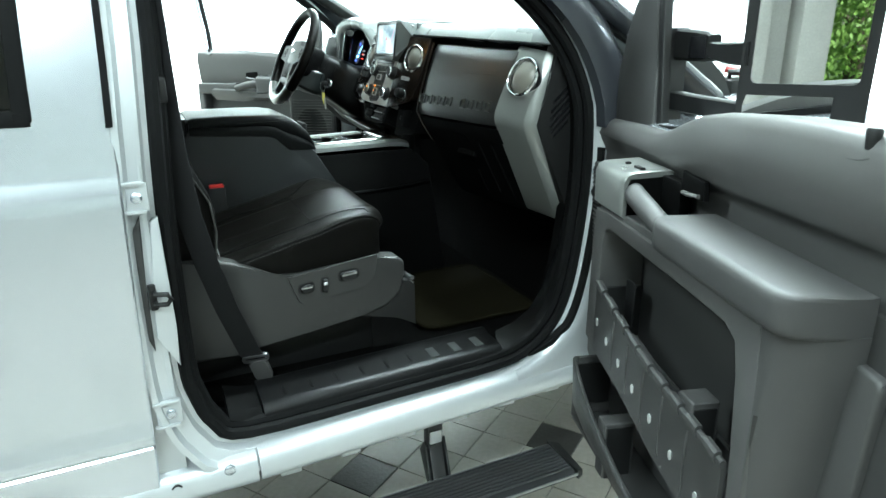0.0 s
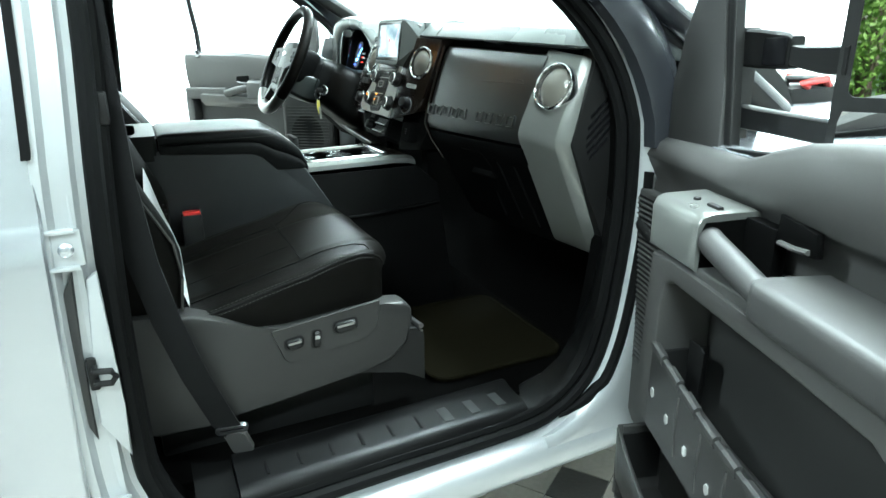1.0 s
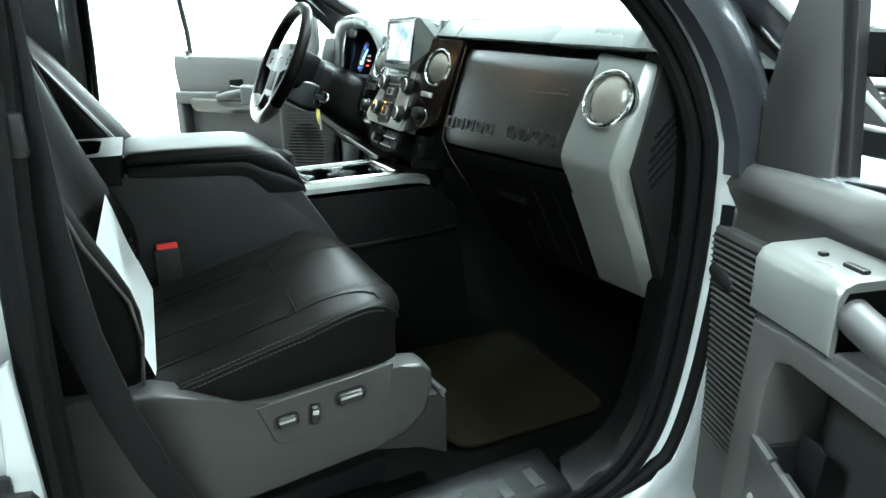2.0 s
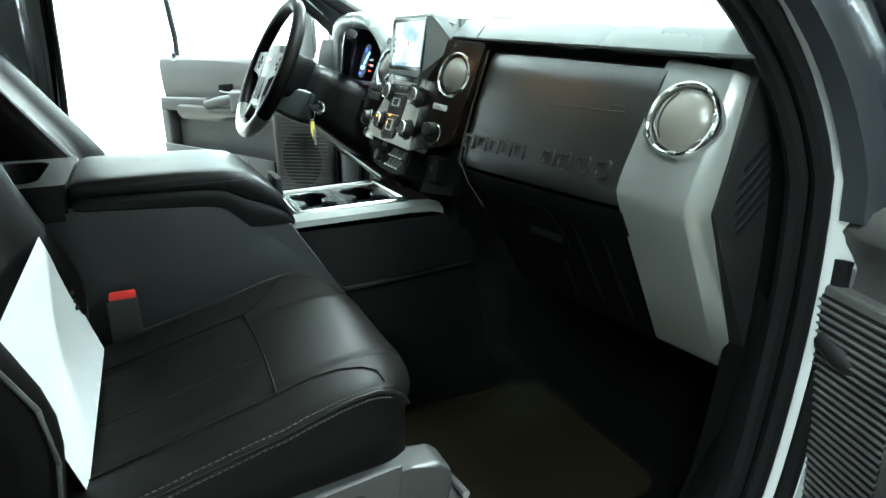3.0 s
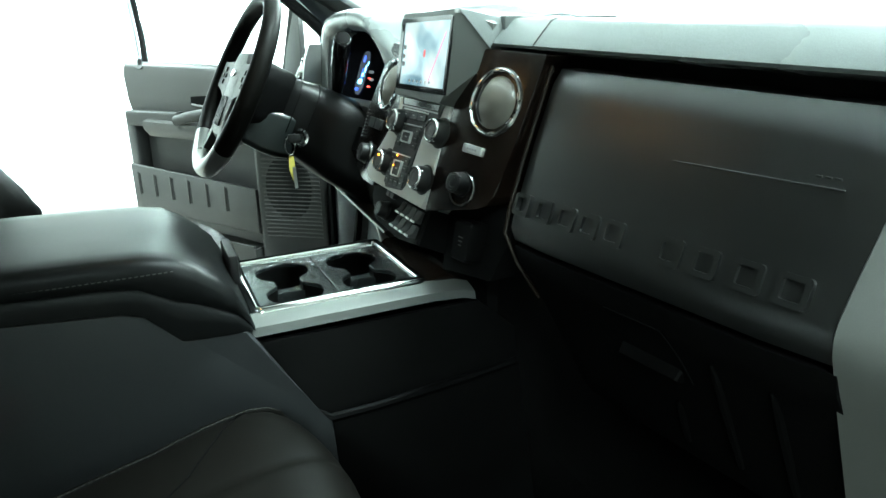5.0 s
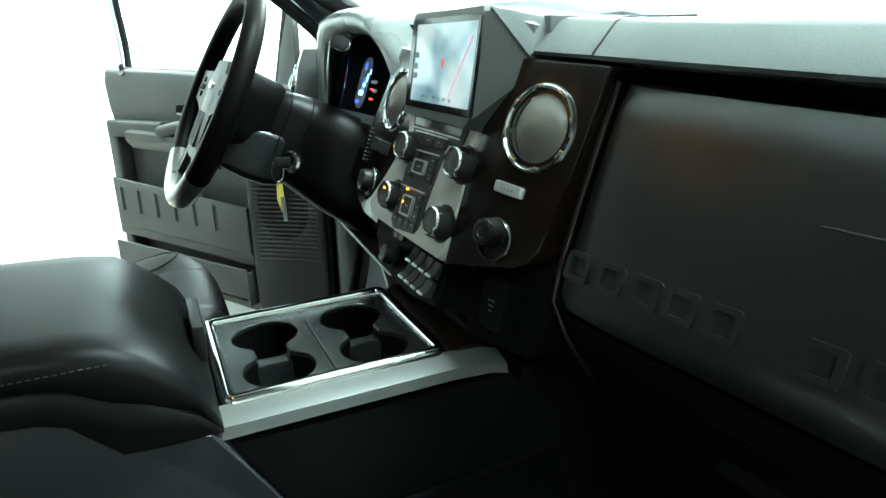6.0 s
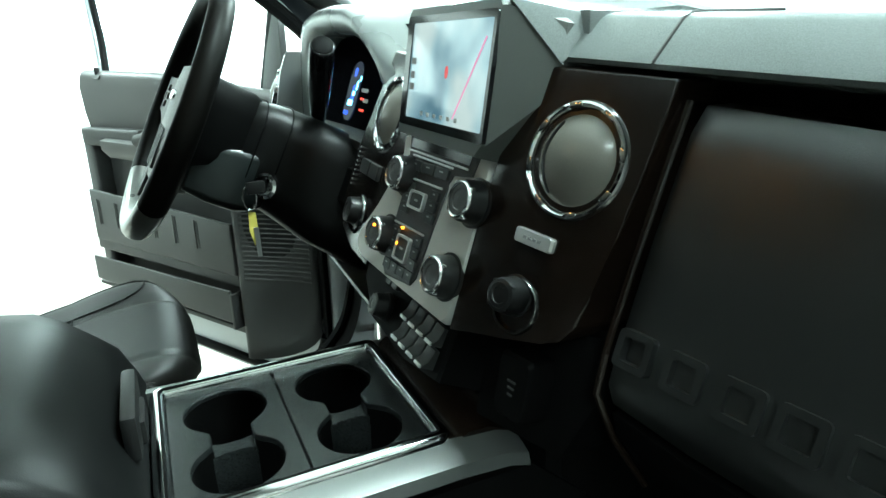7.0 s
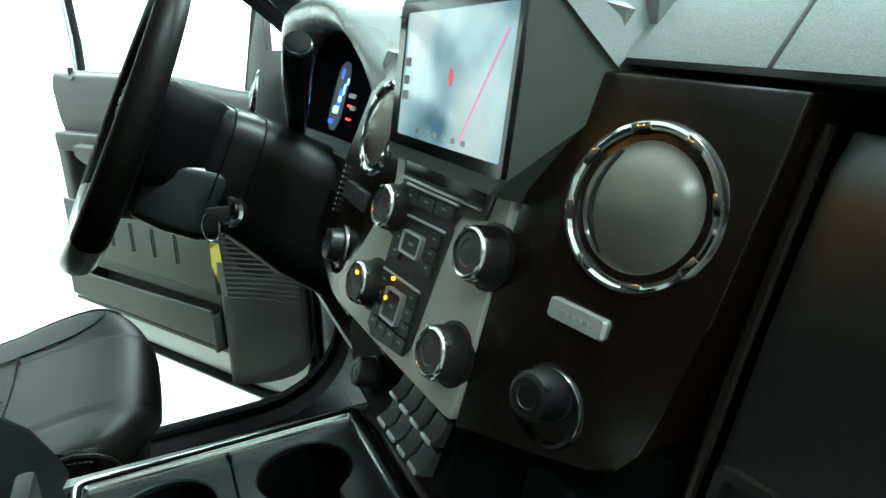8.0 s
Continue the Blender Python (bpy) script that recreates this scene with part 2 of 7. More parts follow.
def frame_of(o, right, up):
    """A pose at o whose x runs right and whose z looks out of the surface."""
    x = Vector(right).normalized()
    z = x.cross(Vector(up)).normalized()
    y = z.cross(x)
    m = Matrix((x, y, z)).transposed().to_4x4()
    m.translation = Vector(o)
    return m


def outline(w, h, r, n=5, x=0.0, y=0.0):
    """A rectangle with round corners, as (x, y) pairs."""
    pts = []
    for cx, cy, a in ((w / 2 - r, h / 2 - r, 0), (-w / 2 + r, h / 2 - r, 90), (-w / 2 + r, -h / 2 + r, 180), (w / 2 - r, -h / 2 + r, 270)):
        for i in range(n + 1):
            t = radians(a + 90 * i / n)
            pts.append((x + cx + r * math.cos(t), y + cy + r * math.sin(t)))
    return pts


def plate(bm, m, pts, z0, z1, bevel=0.0):
    """A plate with the outline pts on the plane of m, from height z0 to z1."""
    a = [m @ Vector((x, y, z0)) for x, y in pts]
    if not bevel:
        return loft(bm, [a, [m @ Vector((x, y, z1)) for x, y in pts]])
    c = Vector((sum(p[0] for p in pts) / len(pts), sum(p[1] for p in pts) / len(pts)))
    big = max((Vector(p) - c).length for p in pts)
    k = 1 - bevel / big
    return loft(bm, [a, [m @ Vector((x, y, z1 - bevel)) for x, y in pts],
                     [m @ Vector((c.x + (x - c.x) * k, c.y + (y - c.y) * k, z1)) for x, y in pts]])


def ring_plate(bm, m, outer, inner, z0, z1):
    """A flat frame between two outlines with as many points."""
    n = len(outer)
    rows = []
    for pts, z in ((outer, z0), (outer, z1), (inner, z1), (inner, z0)):
        rows.append([bm.verts.new(m @ Vector((x, y, z))) for x, y in pts])
    rows.append(rows[0])
    for a, b in zip(rows, rows[1:]):
        for i in range(n):
            j = (i + 1) % n
            bm.faces.new((a[i], a[j], b[j], b[i]))
    return bm


def lerp(table, x):
    """Reads a table of (x, value) pairs."""
    for (x0, v0), (x1, v1) in zip(table, table[1:]):
        if x <= x1:
            k = max(0.0, (x - x0) / (x1 - x0))
            return v0 + (v1 - v0) * k
    return table[-1][1]


B = bmesh.new

# ---- the hall ----
HX0, HX1, HY0, HY1, HZ = -6.5, 9.0, -6.0, 7.0, 4.2


def wall(name, a, b, label, mat=WALL):
    bm = B()
    box(bm, [(p + q) / 2 for p, q in zip(a, b)], [q - p for p, q in zip(a, b)])
    return tagged(part(name, bm, mat, smooth=0), label, "wall", kind="structure")


wall("wall_west", (HX0 - 0.2, HY0, 0), (HX0, HY1, HZ), "plain white painted wall of the bright hall")
# Out of view; its grey is chosen to darken reflections in the body side.
wall("wall_east", (HX1, HY0, 0), (HX1 + 0.2, HY1, HZ), "unseen wall beside the truck, grey to darken reflections", WALL_GREY)
wall("wall_north", (HX0, HY1, 0), (HX1, HY1 + 0.2, HZ), "plain white painted wall ahead of the truck")
bm = B()
DOOR_A, DOOR_B, DOOR_H = 4.65, 8.4, 3.3
box(bm, ((HX0 + DOOR_A) / 2, HY0 - 0.1, HZ / 2), (DOOR_A - HX0, 0.2, HZ))
box(bm, ((DOOR_B + HX1) / 2, HY0 - 0.1, HZ / 2), (HX1 - DOOR_B, 0.2, HZ))
box(bm, ((DOOR_A + DOOR_B) / 2, HY0 - 0.1, (HZ + DOOR_H) / 2), (DOOR_B - DOOR_A, 0.2, HZ - DOOR_H))
tagged(part("wall_south", bm, WALL_GREY, smooth=0), "grey wall with an open vehicle doorway", "wall", kind="structure")
bm = B()
box(bm, ((HX0 + HX1) / 2, (HY0 + HY1) / 2, HZ + 0.1), (HX1 - HX0 + 0.4, HY1 - HY0 + 0.4, 0.2))
tagged(part("ceiling", bm, WALL, smooth=0), "plain white ceiling of the hall", "ceiling", kind="structure")
bm = B()
box(bm, (0, 0, -0.06), (400, 400, 0.10))
tagged(part("ground", bm, GRASS, smooth=0), "green grassy ground outside the hall", "ground", kind="structure")
bm = B()
box(bm, ((HX0 + HX1) / 2, (HY0 + HY1) / 2, -0.02), (HX1 - HX0, HY1 - HY0, 0.03))
floor = tagged(part("floor", bm, GROUT, smooth=0), "tiled hall floor with beige-grey and charcoal tiles", "floor", kind="structure")


def ceiling_light(x, y):
    t = thing("ceiling_light", "white rectangular ceiling light with a glowing diffuser", "lamp", "ceiling lights", (x, y, HZ))
    bm = B()
    box(bm, (0, 0, -0.03), (0.34, 1.5, 0.06), 0.01)
    part("housing", bm, WALL, t)
    bm = B()
    box(bm, (0, 0, -0.066), (0.28, 1.42, 0.012), 0.004)
    part("diffuser", bm, LAMP, t)
    l = lamp("ceiling_lamp", (x, y, HZ - 0.09), (x, y, 0), 0.28, 1.42, 1.0, (0.88, 1.0, 0.98))
    return l


for x, y, w in ((-3.6, 3.6, 620), (-4.6, -2.6, 200), (0.0, 4.6, 420), (3.6, 2.6, 120), (3.9, -2.2, 150), (0.0, -3.2, 150), (-5.4, 1.4, 560), (2.1, -1.2, 44), (0.3, 1.0, 230)):
    ceiling_light(x, y).data.energy = w

# ---- truck: cab shell ----
truck = thing("pickup_truck", "silver pickup truck cab with its front doors standing open", "truck")
OPENING = [(-0.70, 1.93), (-0.775, 1.80), (-0.79, 1.60), (-0.81, 1.26), (-0.812, 0.95), (-0.80, 0.86), (-0.77, 0.785), (-0.70, 0.742), (-0.34, 0.748), (-0.04, 0.757),
           (0.06, 0.78), (0.125, 0.825), (0.175, 0.90), (0.21, 1.05), (0.231, 1.28), (0.213, 1.49), (0.136, 1.64), (-0.03, 1.78), (-0.22, 1.89), (-0.40, 1.94)]
LEFT = -0.15


def offset(pts, d):
    """The outline grown outward by d."""
    out = []
    n = len(pts)
    for i in range(n):
        t = (Vector(pts[(i + 1) % n]) - Vector(pts[i - 1])).normalized()
        out.append((pts[i][0] + t.y * d, pts[i][1] - t.x * d))
    return out


def smooth_loop(pts, n=4):
    """A rounder closed outline through the given corners."""
    out = []
    k = len(pts)
    for i in range(k):
        p0, p1, p2, p3 = (Vector(pts[(i + j) % k]) for j in (-1, 0, 1, 2))
        for s in range(n):
            t = s / n
            out.append(tuple(0.5 * ((2 * p1) + (p2 - p0) * t + (2 * p0 - 5 * p1 + 4 * p2 - p3) * t * t + (3 * p1 - p0 - 3 * p2 + p3) * t ** 3)))
    return out


def lean(z):
    """How far the cab's side tips inward above the belt line."""
    return max(0.0, z - 1.45) * 0.22


def cab_side(sx, off):
    def at(x, y, z):
        return Vector((sx * (x - lean(z)) + off, y, z))
    o = smooth_loop(OPENING)
    def grown(d):
        return [(y, z) if d < 0.01 else tuple(Vector((y, z)) + (Vector(g) - Vector((y, z))) * lerp(((-0.05, 1.0), (0.16, 0.40), (0.3, 0.36)), y)) for (y, z), g in zip(o, offset(o, d))]
    rings = [[at(x, y, z) for y, z in grown(d)] for d, x in ((0.008, 0.896), (0.03, 0.90), (0.036, 0.922), (0.062, 0.932), (0.07, 0.948), (0.082, 0.95))]
    bm = B()
    loft(bm, rings, caps=False)
    part("door_jamb", bm, PAINT_COPY, truck, "silver painted door jamb")
    bm = B()
    loft(bm, [[at(x if x > 0.8 else lerp(((1.46, 0.79), (1.56, 0.862)), z), y, z) for y, z in grown(d)] for d, x in ((0.004, 0.79), (0.004, 0.885), (0.008, 0.896))], caps=False)
    part("jamb_lining", bm, SHADE, truck, "black inner lining of the door opening")
    bm = B()
    tube(bm, [at(0.900, y, z) for y, z in offset(o, 0.006)], 0.014, 8, True, up=(1, 0, 0))
    part("weatherstrip", bm, RUBBER, truck, "black rubber door seal")
    bm = B()
    corner = [g for p, g in zip(o, offset(o, 0.030)) if p[0] > 0.05 and p[1] < 1.36]
    tube(bm, [at(0.930 - 0.020 * max(0.0, 1 - i / 6), y - 0.010 * max(0.0, 1 - i / 6), z + 0.012 * max(0.0, 1 - i / 6)) for i, (y, z) in enumerate(corner)], [min(0.0165, 0.005 + 0.0025 * i) for i in range(len(corner))], 8, up=(1, 0, 0))
    part("outer_seal", bm, RUBBER, truck)
    bm = B()
    tube(bm, [at(0.872, y, z) for y, z in offset(o, -0.004)], 0.015, 8, True, up=(1, 0, 0))
    part("inner_seal", bm, RUBBER, truck)
    bm = B()
    run = [(p, g, h) for p, g, h in zip(o, offset(o, 0.010), offset(o, 0.12)) if p[0] > -0.45 and p[1] > 1.36]
    loft(bm, [[at(x, p[0] + (q[0] - p[0]) * k, p[1] + (q[1] - p[1]) * k) for x, k in ((0.925, 0.0), (0.955, 0.03), (0.962, 0.25), (0.962, 0.6), (0.95, 0.9), (0.92, 1.0), (0.90, 0.5))] for _, p, q in run])
    part("pillar_cover", bm, PILLAR, truck, "dark glossy pillar cover")
    bm = B()
    prof = [(0.946, 0.016), (0.954, 0.008), (0.960, -0.006), (0.963, -0.030), (0.961, -0.042), (0.952, -0.050), (0.90, -0.052), (0.80, -0.052), (0.80, 0.016), (0.93, 0.022)]
    loft(bm, [[at(x, y, 0.686 + dz + 0.030 * (y + 0.7) / 0.9) for x, dz in prof] for y in (-0.692, -0.4, -0.1, 0.06, 0.13, 0.19)])
    # Rocker in the less metallic paint copy: its brightness is set by colour.
    part("rocker_panel", bm, PAINT_COPY, truck, smooth=60)
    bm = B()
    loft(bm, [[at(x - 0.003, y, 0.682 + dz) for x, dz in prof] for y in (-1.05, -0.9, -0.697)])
    part("rocker_panel", bm, PAINT_COPY, truck)
    for i in range(6):
        bm = B()
        y = -0.62 + i * 0.15
        box(bm, at(0.93, y, 0.619 + 0.036 * (y + 0.7) / 0.9), (0.012, 0.05, 0.012), 0.002)
        part("seam_clip", bm, PAINT_COPY, truck)
    return at


def sill_corner(sx, off):
    """The painted corner between the rocker and the hinge pillar, round the curve of the opening."""
    o = smooth_loop(OPENING)
    rings = []
    for p, g in zip(o, offset(o, 0.022)):
        if p[0] > -0.02 and p[1] < 1.02:
            n = (Vector(g) - Vector(p)).normalized()
            q = Vector(p) + n * 0.26
            q = Vector((min(q[0], 0.275), max(q[1], 0.640 + 0.030 * (q[0] + 0.7) / 0.9)))
            rings.append([(sx * x + off, c[0], c[1]) for x, c in ((0.940, Vector(g)), (0.9515, Vector(g) + n * 0.012), (0.953, Vector(g) + n * 0.03), (0.953, q), (0.935, q))])
    bm = B()
    loft(bm, rings)
    part("sill_corner", bm, PAINT_COPY, truck, smooth=60)


cab_side(1, 0.0)
cab_side(-1, LEFT)
sill_corner(1, 0.0)
sill_corner(-1, LEFT)

# lock pillar fittings beside the rear door
bm = B()
prism(bm, [(0.936, -0.826, 1.285), (0.936, -0.842, 1.275), (0.934, -0.858, 1.10), (0.934, -0.862, 1.03), (0.934, -0.825, 0.955), (0.934, -0.822, 1.05)],
      [(0.92, -0.826, 1.285), (0.92, -0.842, 1.275), (0.92, -0.858, 1.10), (0.92, -0.862, 1.03), (0.92, -0.825, 0.955), (0.92, -0.822, 1.05)], 0.003)
part("pillar_plate", bm, PAINT_COPY, truck)
bm = B()
prism(bm, [(0.937, -0.858, 1.29), (0.937, -0.885, 1.24), (0.937, -0.885, 1.05), (0.937, -0.868, 1.0), (0.937, -0.866, 1.15)], [(0.915, -0.858, 1.29), (0.915, -0.885, 1.24), (0.915, -0.885, 1.05), (0.915, -0.868, 1.0), (0.915, -0.866, 1.15)], 0.003)
part("pillar_recess", bm, GREY_DARK, truck)
bm = B()
tube(bm, [(0.925, -0.855, 1.132), (0.955, -0.853, 1.132), (0.958, -0.83, 1.130), (0.956, -0.824, 1.118), (0.955, -0.832, 1.108), (0.950, -0.853, 1.108), (0.925, -0.855, 1.108)], 0.0055, 8)
box(bm, (0.935, -0.857, 1.12), (0.012, 0.014, 0.055), 0.003)
part("striker", bm, BLACK, truck, "black door lock striker")
for z in (1.328, 0.858):
    bm = B()
    box(bm, (0.938, -0.862, z), (0.012, 0.052, 0.055), 0.004)
    box(bm, (0.946, -0.868, z + 0.028), (0.014, 0.05, 0.006), 0.002)
    box(bm, (0.946, -0.868, z - 0.028), (0.014, 0.05, 0.006), 0.002)
    h = part("rear_door_hinge", bm, PAINT_COPY, truck)
    bm = B()
    lathe(bm, [(0.011, 0), (0.011, 0.005), (0.008, 0.007), (0.0078, 0.011), (0.006, 0.012)], pose(0.944, -0.858, z, 0, 90, 0), 12)
    part("bolt", bm, PAINT, h)
bm = B()
lathe(bm, [(0.013, -0.004), (0.013, 0.003), (0.010, 0.006), (0.002, 0.007)], pose(0.953, -0.758, 0.686, 0, 90, 0), 20)
part("plug", bm, PAINT, truck)
bm = B()
lathe(bm, [(0.013, -0.004), (0.013, 0.004), (0.009, 0.005), (0.008, 0.0), (0.004, 0.001)], pose(0.952, -0.871, 0.673, 0, 90, 0), 20)
part("grommet", bm, BLACK, truck)

bm = B()
loft(bm, [[(x, -0.845, z), (x, -0.96, z), (x - 0.02, -0.96, z), (x - 0.02, -0.845, z)] for x, z in ((0.925, 0.65), (0.925, 1.40), (0.915, 1.47), (0.897, 1.56), (0.868, 1.70), (0.835, 1.86))])
part("pillar_filler", bm, PAINT_COPY, truck)
bm = B()
loft(bm, [[(x + 0.010, y - 0.007, z), (x + 0.010, y + 0.005, z), (x - 0.02, y + 0.005, z), (x - 0.02, y - 0.007, z)] for x, y, z in ((0.942, -0.882, 1.462), (0.941, -0.881, 1.47), (0.919, -0.876, 1.57), (0.895, -0.872, 1.68), (0.856, -0.868, 1.86))])
part("pillar_strip", bm, RUBBER, truck, "narrow black rubber pillar strip")

# front hinge pillar fittings
bm = B()
tube(bm, [(0.865, 0.262, 1.085), (0.89, 0.250, 1.085), (0.915, 0.243, 1.083)], [0.012, 0.010, 0.009], 8)
lathe(bm, [(0.018, -0.01), (0.018, 0.012), (0.012, 0.02), (0.004, 0.021)], frame_of((0.872, 0.258, 1.085), (1, 0.3, 0), (0, 0, 1)), 12)
part("door_check", bm, BLACK, truck, "black door check strap")
for z in (1.305, 0.955):
    bm = B()
    m = frame_of((0.905, 0.262, z), (1, 0.15, 0), (0, 0, 1))
    ring_plate(bm, m, outline(0.085, 0.052, 0.008), outline(0.073, 0.040, 0.005), -0.006, 0.012)
    plate(bm, m, outline(0.075, 0.042, 0.005), -0.006, 0.003)
    h = part("front_door_hinge", bm, STEEL, truck, "bare steel door hinge")
    bm = B()
    lathe(bm, [(0.010, 0.002), (0.010, 0.010), (0.006, 0.011), (0.004, 0.016), (0.001, 0.017)], m, 10)
    part("bolt", bm, STEEL, h)
bm = B()
m = frame_of((0.915, 0.258, 1.22), (1, 0.15, 0), (0, 0, 1))
plate(bm, m, outline(0.022, 0.075, 0.006), -0.01, 0.012, 0.004)
part("wiring_clip", bm, PAPER, truck, "white wiring connector")
bm = B()
tube(bm, [m @ Vector((0.015, 0.0, 0.01)), m @ Vector((0.05, -0.01, 0.03)), m @ Vector((0.09, -0.03, 0.03))], 0.018, 10)
part("wiring_boot", bm, BLACK, truck)

# sill trim, kick panel, floor, firewall, roof
def sill_z(y):
    return 0.750 + 0.016 * (y + 0.7) / 0.75


bm = B()
loft(bm, [[(0.882, y, z + 0.004), (0.868, y, z + 0.022), (0.85, y, z + 0.028), (0.79, y, z + 0.030), (0.765, y, z + 0.038), (0.75, y, z + 0.034), (0.745, y, z - 0.03), (0.882, y, z - 0.03)] for y, z in [(q, sill_z(q)) for q in (-0.66, -0.5, -0.3, -0.1, 0.0)]])
part("sill_trim", bm, SILL, truck, "dark moulded sill tread with raised ribs")
bm = B()
loft(bm, [[(0.882, y, z), (0.86, y, z + 0.022), (0.76, y, z + 0.03), (0.745, y, z - 0.03), (0.882, y, z - 0.03)] for y, z in ((-0.74, 0.768), (-0.70, 0.755), (-0.664, 0.750))])
part("sill_end", bm, SHADE, truck)
# Last three ribs use a lighter plastic that paints their gloss highlights.
for i in range(9):
    y = -0.60 + i * 0.068
    bm = B()
    box(bm, (0.82, y, sill_z(y) + 0.0288), (0.055 if i > 5 else 0.046, 0.024 if i > 5 else 0.007, 0.0034), 0.0014)
    part("sill_rib", bm, KEY_CAPS if i > 5 else SILL, truck)
bm = B()
rings = []
for y, z, w in ((-0.01, 0.772, 0.0), (0.05, 0.787, 0.0), (0.105, 0.822, 0.0), (0.15, 0.885, 0.0), (0.185, 0.99, 0.0), (0.208, 1.12, 0.0), (0.216, 1.24, 0)):
    rings.append([(0.882, y, z), (0.862, y - 0.003, z + 0.012), (0.80, y + 0.03, z + 0.03), (0.775, y + 0.07, z + 0.02), (0.77, y + 0.13, z - 0.03), (0.882, y + 0.09, z - 0.06)])
loft(bm, rings)
part("kick_panel", bm, SILL, truck, "dark grey kick panel below the dash")
bm = B()
box(bm, (LEFT / 2, -0.75, 0.735), (1.55 - LEFT, 2.6, 0.06), 0.01)
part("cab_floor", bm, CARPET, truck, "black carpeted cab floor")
bm = B()
slab(bm, [(LEFT - 0.80, 0.30, 0.76), (0.80, 0.30, 0.76), (0.80, 0.60, 1.55), (LEFT - 0.80, 0.60, 1.55)], 0.03)
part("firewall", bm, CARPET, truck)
bm = B()
rings = []
for y, z in ((-0.22, 1.94), (-0.5, 1.985), (-1.2, 2.0), (-2.05, 1.97)):
    w = 0.86
    rings.append([(-w + LEFT, y, z - 0.06), (-w * 0.8 + LEFT, y, z), (w * 0.8, y, z), (w, y, z - 0.06), (w - 0.03, y, z - 0.09), (w * 0.7, y, z - 0.05), (-w * 0.7 + LEFT, y, z - 0.05), (-w + 0.03 + LEFT, y, z - 0.09)])
loft(bm, rings)
part("roof", bm, PAINT, truck)
bm = B()
slab(bm, [(LEFT - 0.82, -0.20, 1.875), (0.83, -0.20, 1.875), (0.83, -2.0, 1.90), (LEFT - 0.82, -2.0, 1.90)], 0.02)
part("headliner", bm, HEADLINER, truck)
bm = B()
box(bm, (LEFT / 2, -2.06, 1.30), (1.70 - LEFT, 0.06, 1.25))
part("rear_wall", bm, GREY_DARK, truck)

# windscreen and its pillars
bm = B()
MX = LEFT / 2
def screen_y(x):
    return -0.06 * ((x - MX) / 0.85) ** 2
loft(bm, [[(x, 0.62 + screen_y(x), 1.585), (x, -0.14 + screen_y(x), 1.92)] for x in [MX - 0.86 + 0.172 * i for i in range(11)]], caps=False, closed=False)
part("windscreen", bm, GLASS, truck, "clear raked windscreen").visible_shadow = False
for sx, off in ((1, 0.0), (-1, LEFT)):
    bm = B()
    path = [(sx * 0.815 + off, 0.54, 1.55), (sx * 0.81 + off, 0.34, 1.64), (sx * 0.80 + off, 0.17, 1.735), (sx * 0.785 + off, 0.02, 1.82), (sx * 0.765 + off, -0.20, 1.91)]
    tube(bm, path, [0.04, 0.04, 0.04, 0.04, 0.045], 10, flat=0.7)
    part("pillar_trim", bm, BLACK, truck)
    bm = B()
    path = [(sx * 0.93 + off, 0.62, 1.44), (sx * 0.905 + off, 0.40, 1.60), (sx * 0.87 + off, 0.14, 1.77), (sx * 0.84 + off, -0.16, 1.91)]
    tube(bm, path, [0.05, 0.038, 0.036, 0.04], 10, flat=0.8)
    part("windscreen_pillar", bm, PILLAR, truck)
    bm = B()
    loft(bm, [[(sx * 0.955 + off, y, 0.75), (sx * 1.0 + off, y, 1.05), (sx * 0.97 + off, y, 1.36), (sx * 0.90 + off, y, 1.425), (sx * 0.80 + off, y, 1.44), (sx * 0.80 + off, y, 0.75)] for y in (0.44, 0.9, 1.5, 2.0)])
    part("front_wing", bm, PAINT, truck)
    bm = B()
    loft(bm, [[(sx * 0.955 + off, 0.43, z), (sx * 0.945 + off, 0.33, z), (sx * 0.945 + off, 0.265 + dy, z), (sx * (0.86 if sx > 0 else 0.925) + off, 0.26 + dy, z), (sx * (0.84 if sx > 0 else 0.92) + off, 0.43, z)] for z, dy in ((0.84, -0.035), (0.9, -0.03), (1.1, 0.0), (1.3, 0.005), (1.46, 0.0), (1.52, 0.02))])
    part("hinge_pillar", bm, PAINT_COPY, truck)
# cowl, wiper and engine bay
bm = B()
loft(bm, [[(x, 0.58, 1.56), (x, 0.66, 1.575), (x, 0.76, 1.50), (x, 0.80, 1.44), (x, 0.58, 1.44)] for x in (LEFT - 0.85, MX, 0.85)])
part("cowl", bm, BLACK, truck)
bm = B()
tube(bm, [(0.62, 0.70, 1.545), (0.3, 0.64, 1.60), (0.02, 0.60, 1.615)], 0.007, 6)
part("wiper", bm, BLACK, truck)
bm = B()
rings = []
for k in range(7):
    f = k / 6
    y, z = 0.78 + 0.42 * f, 1.50 + 1.05 * f - 0.12 * f * f
    rings.append([(LEFT - 0.80, y, z - 0.01), (LEFT - 0.6, y + 0.03, z), (MX, y + 0.05, z + 0.02), (0.6, y + 0.03, z), (0.80, y, z - 0.01), (0.80, y + 0.03, z - 0.01), (MX, y + 0.09, z + 0.02), (LEFT - 0.80, y + 0.03, z - 0.01)])
loft(bm, rings)
part("raised_bonnet", bm, BONNET_IN, truck, "silver bonnet standing raised")
bm = B()
box(bm, (MX, 1.25, 0.93), (1.50 - LEFT, 1.15, 0.80), 0.02)
part("engine_bay", bm, BLACK, truck)
bm = B()
box(bm, (0.68, 1.02, 1.40), (0.20, 0.28, 0.16), 0.015)
part("battery_box", bm, BLACK, truck)
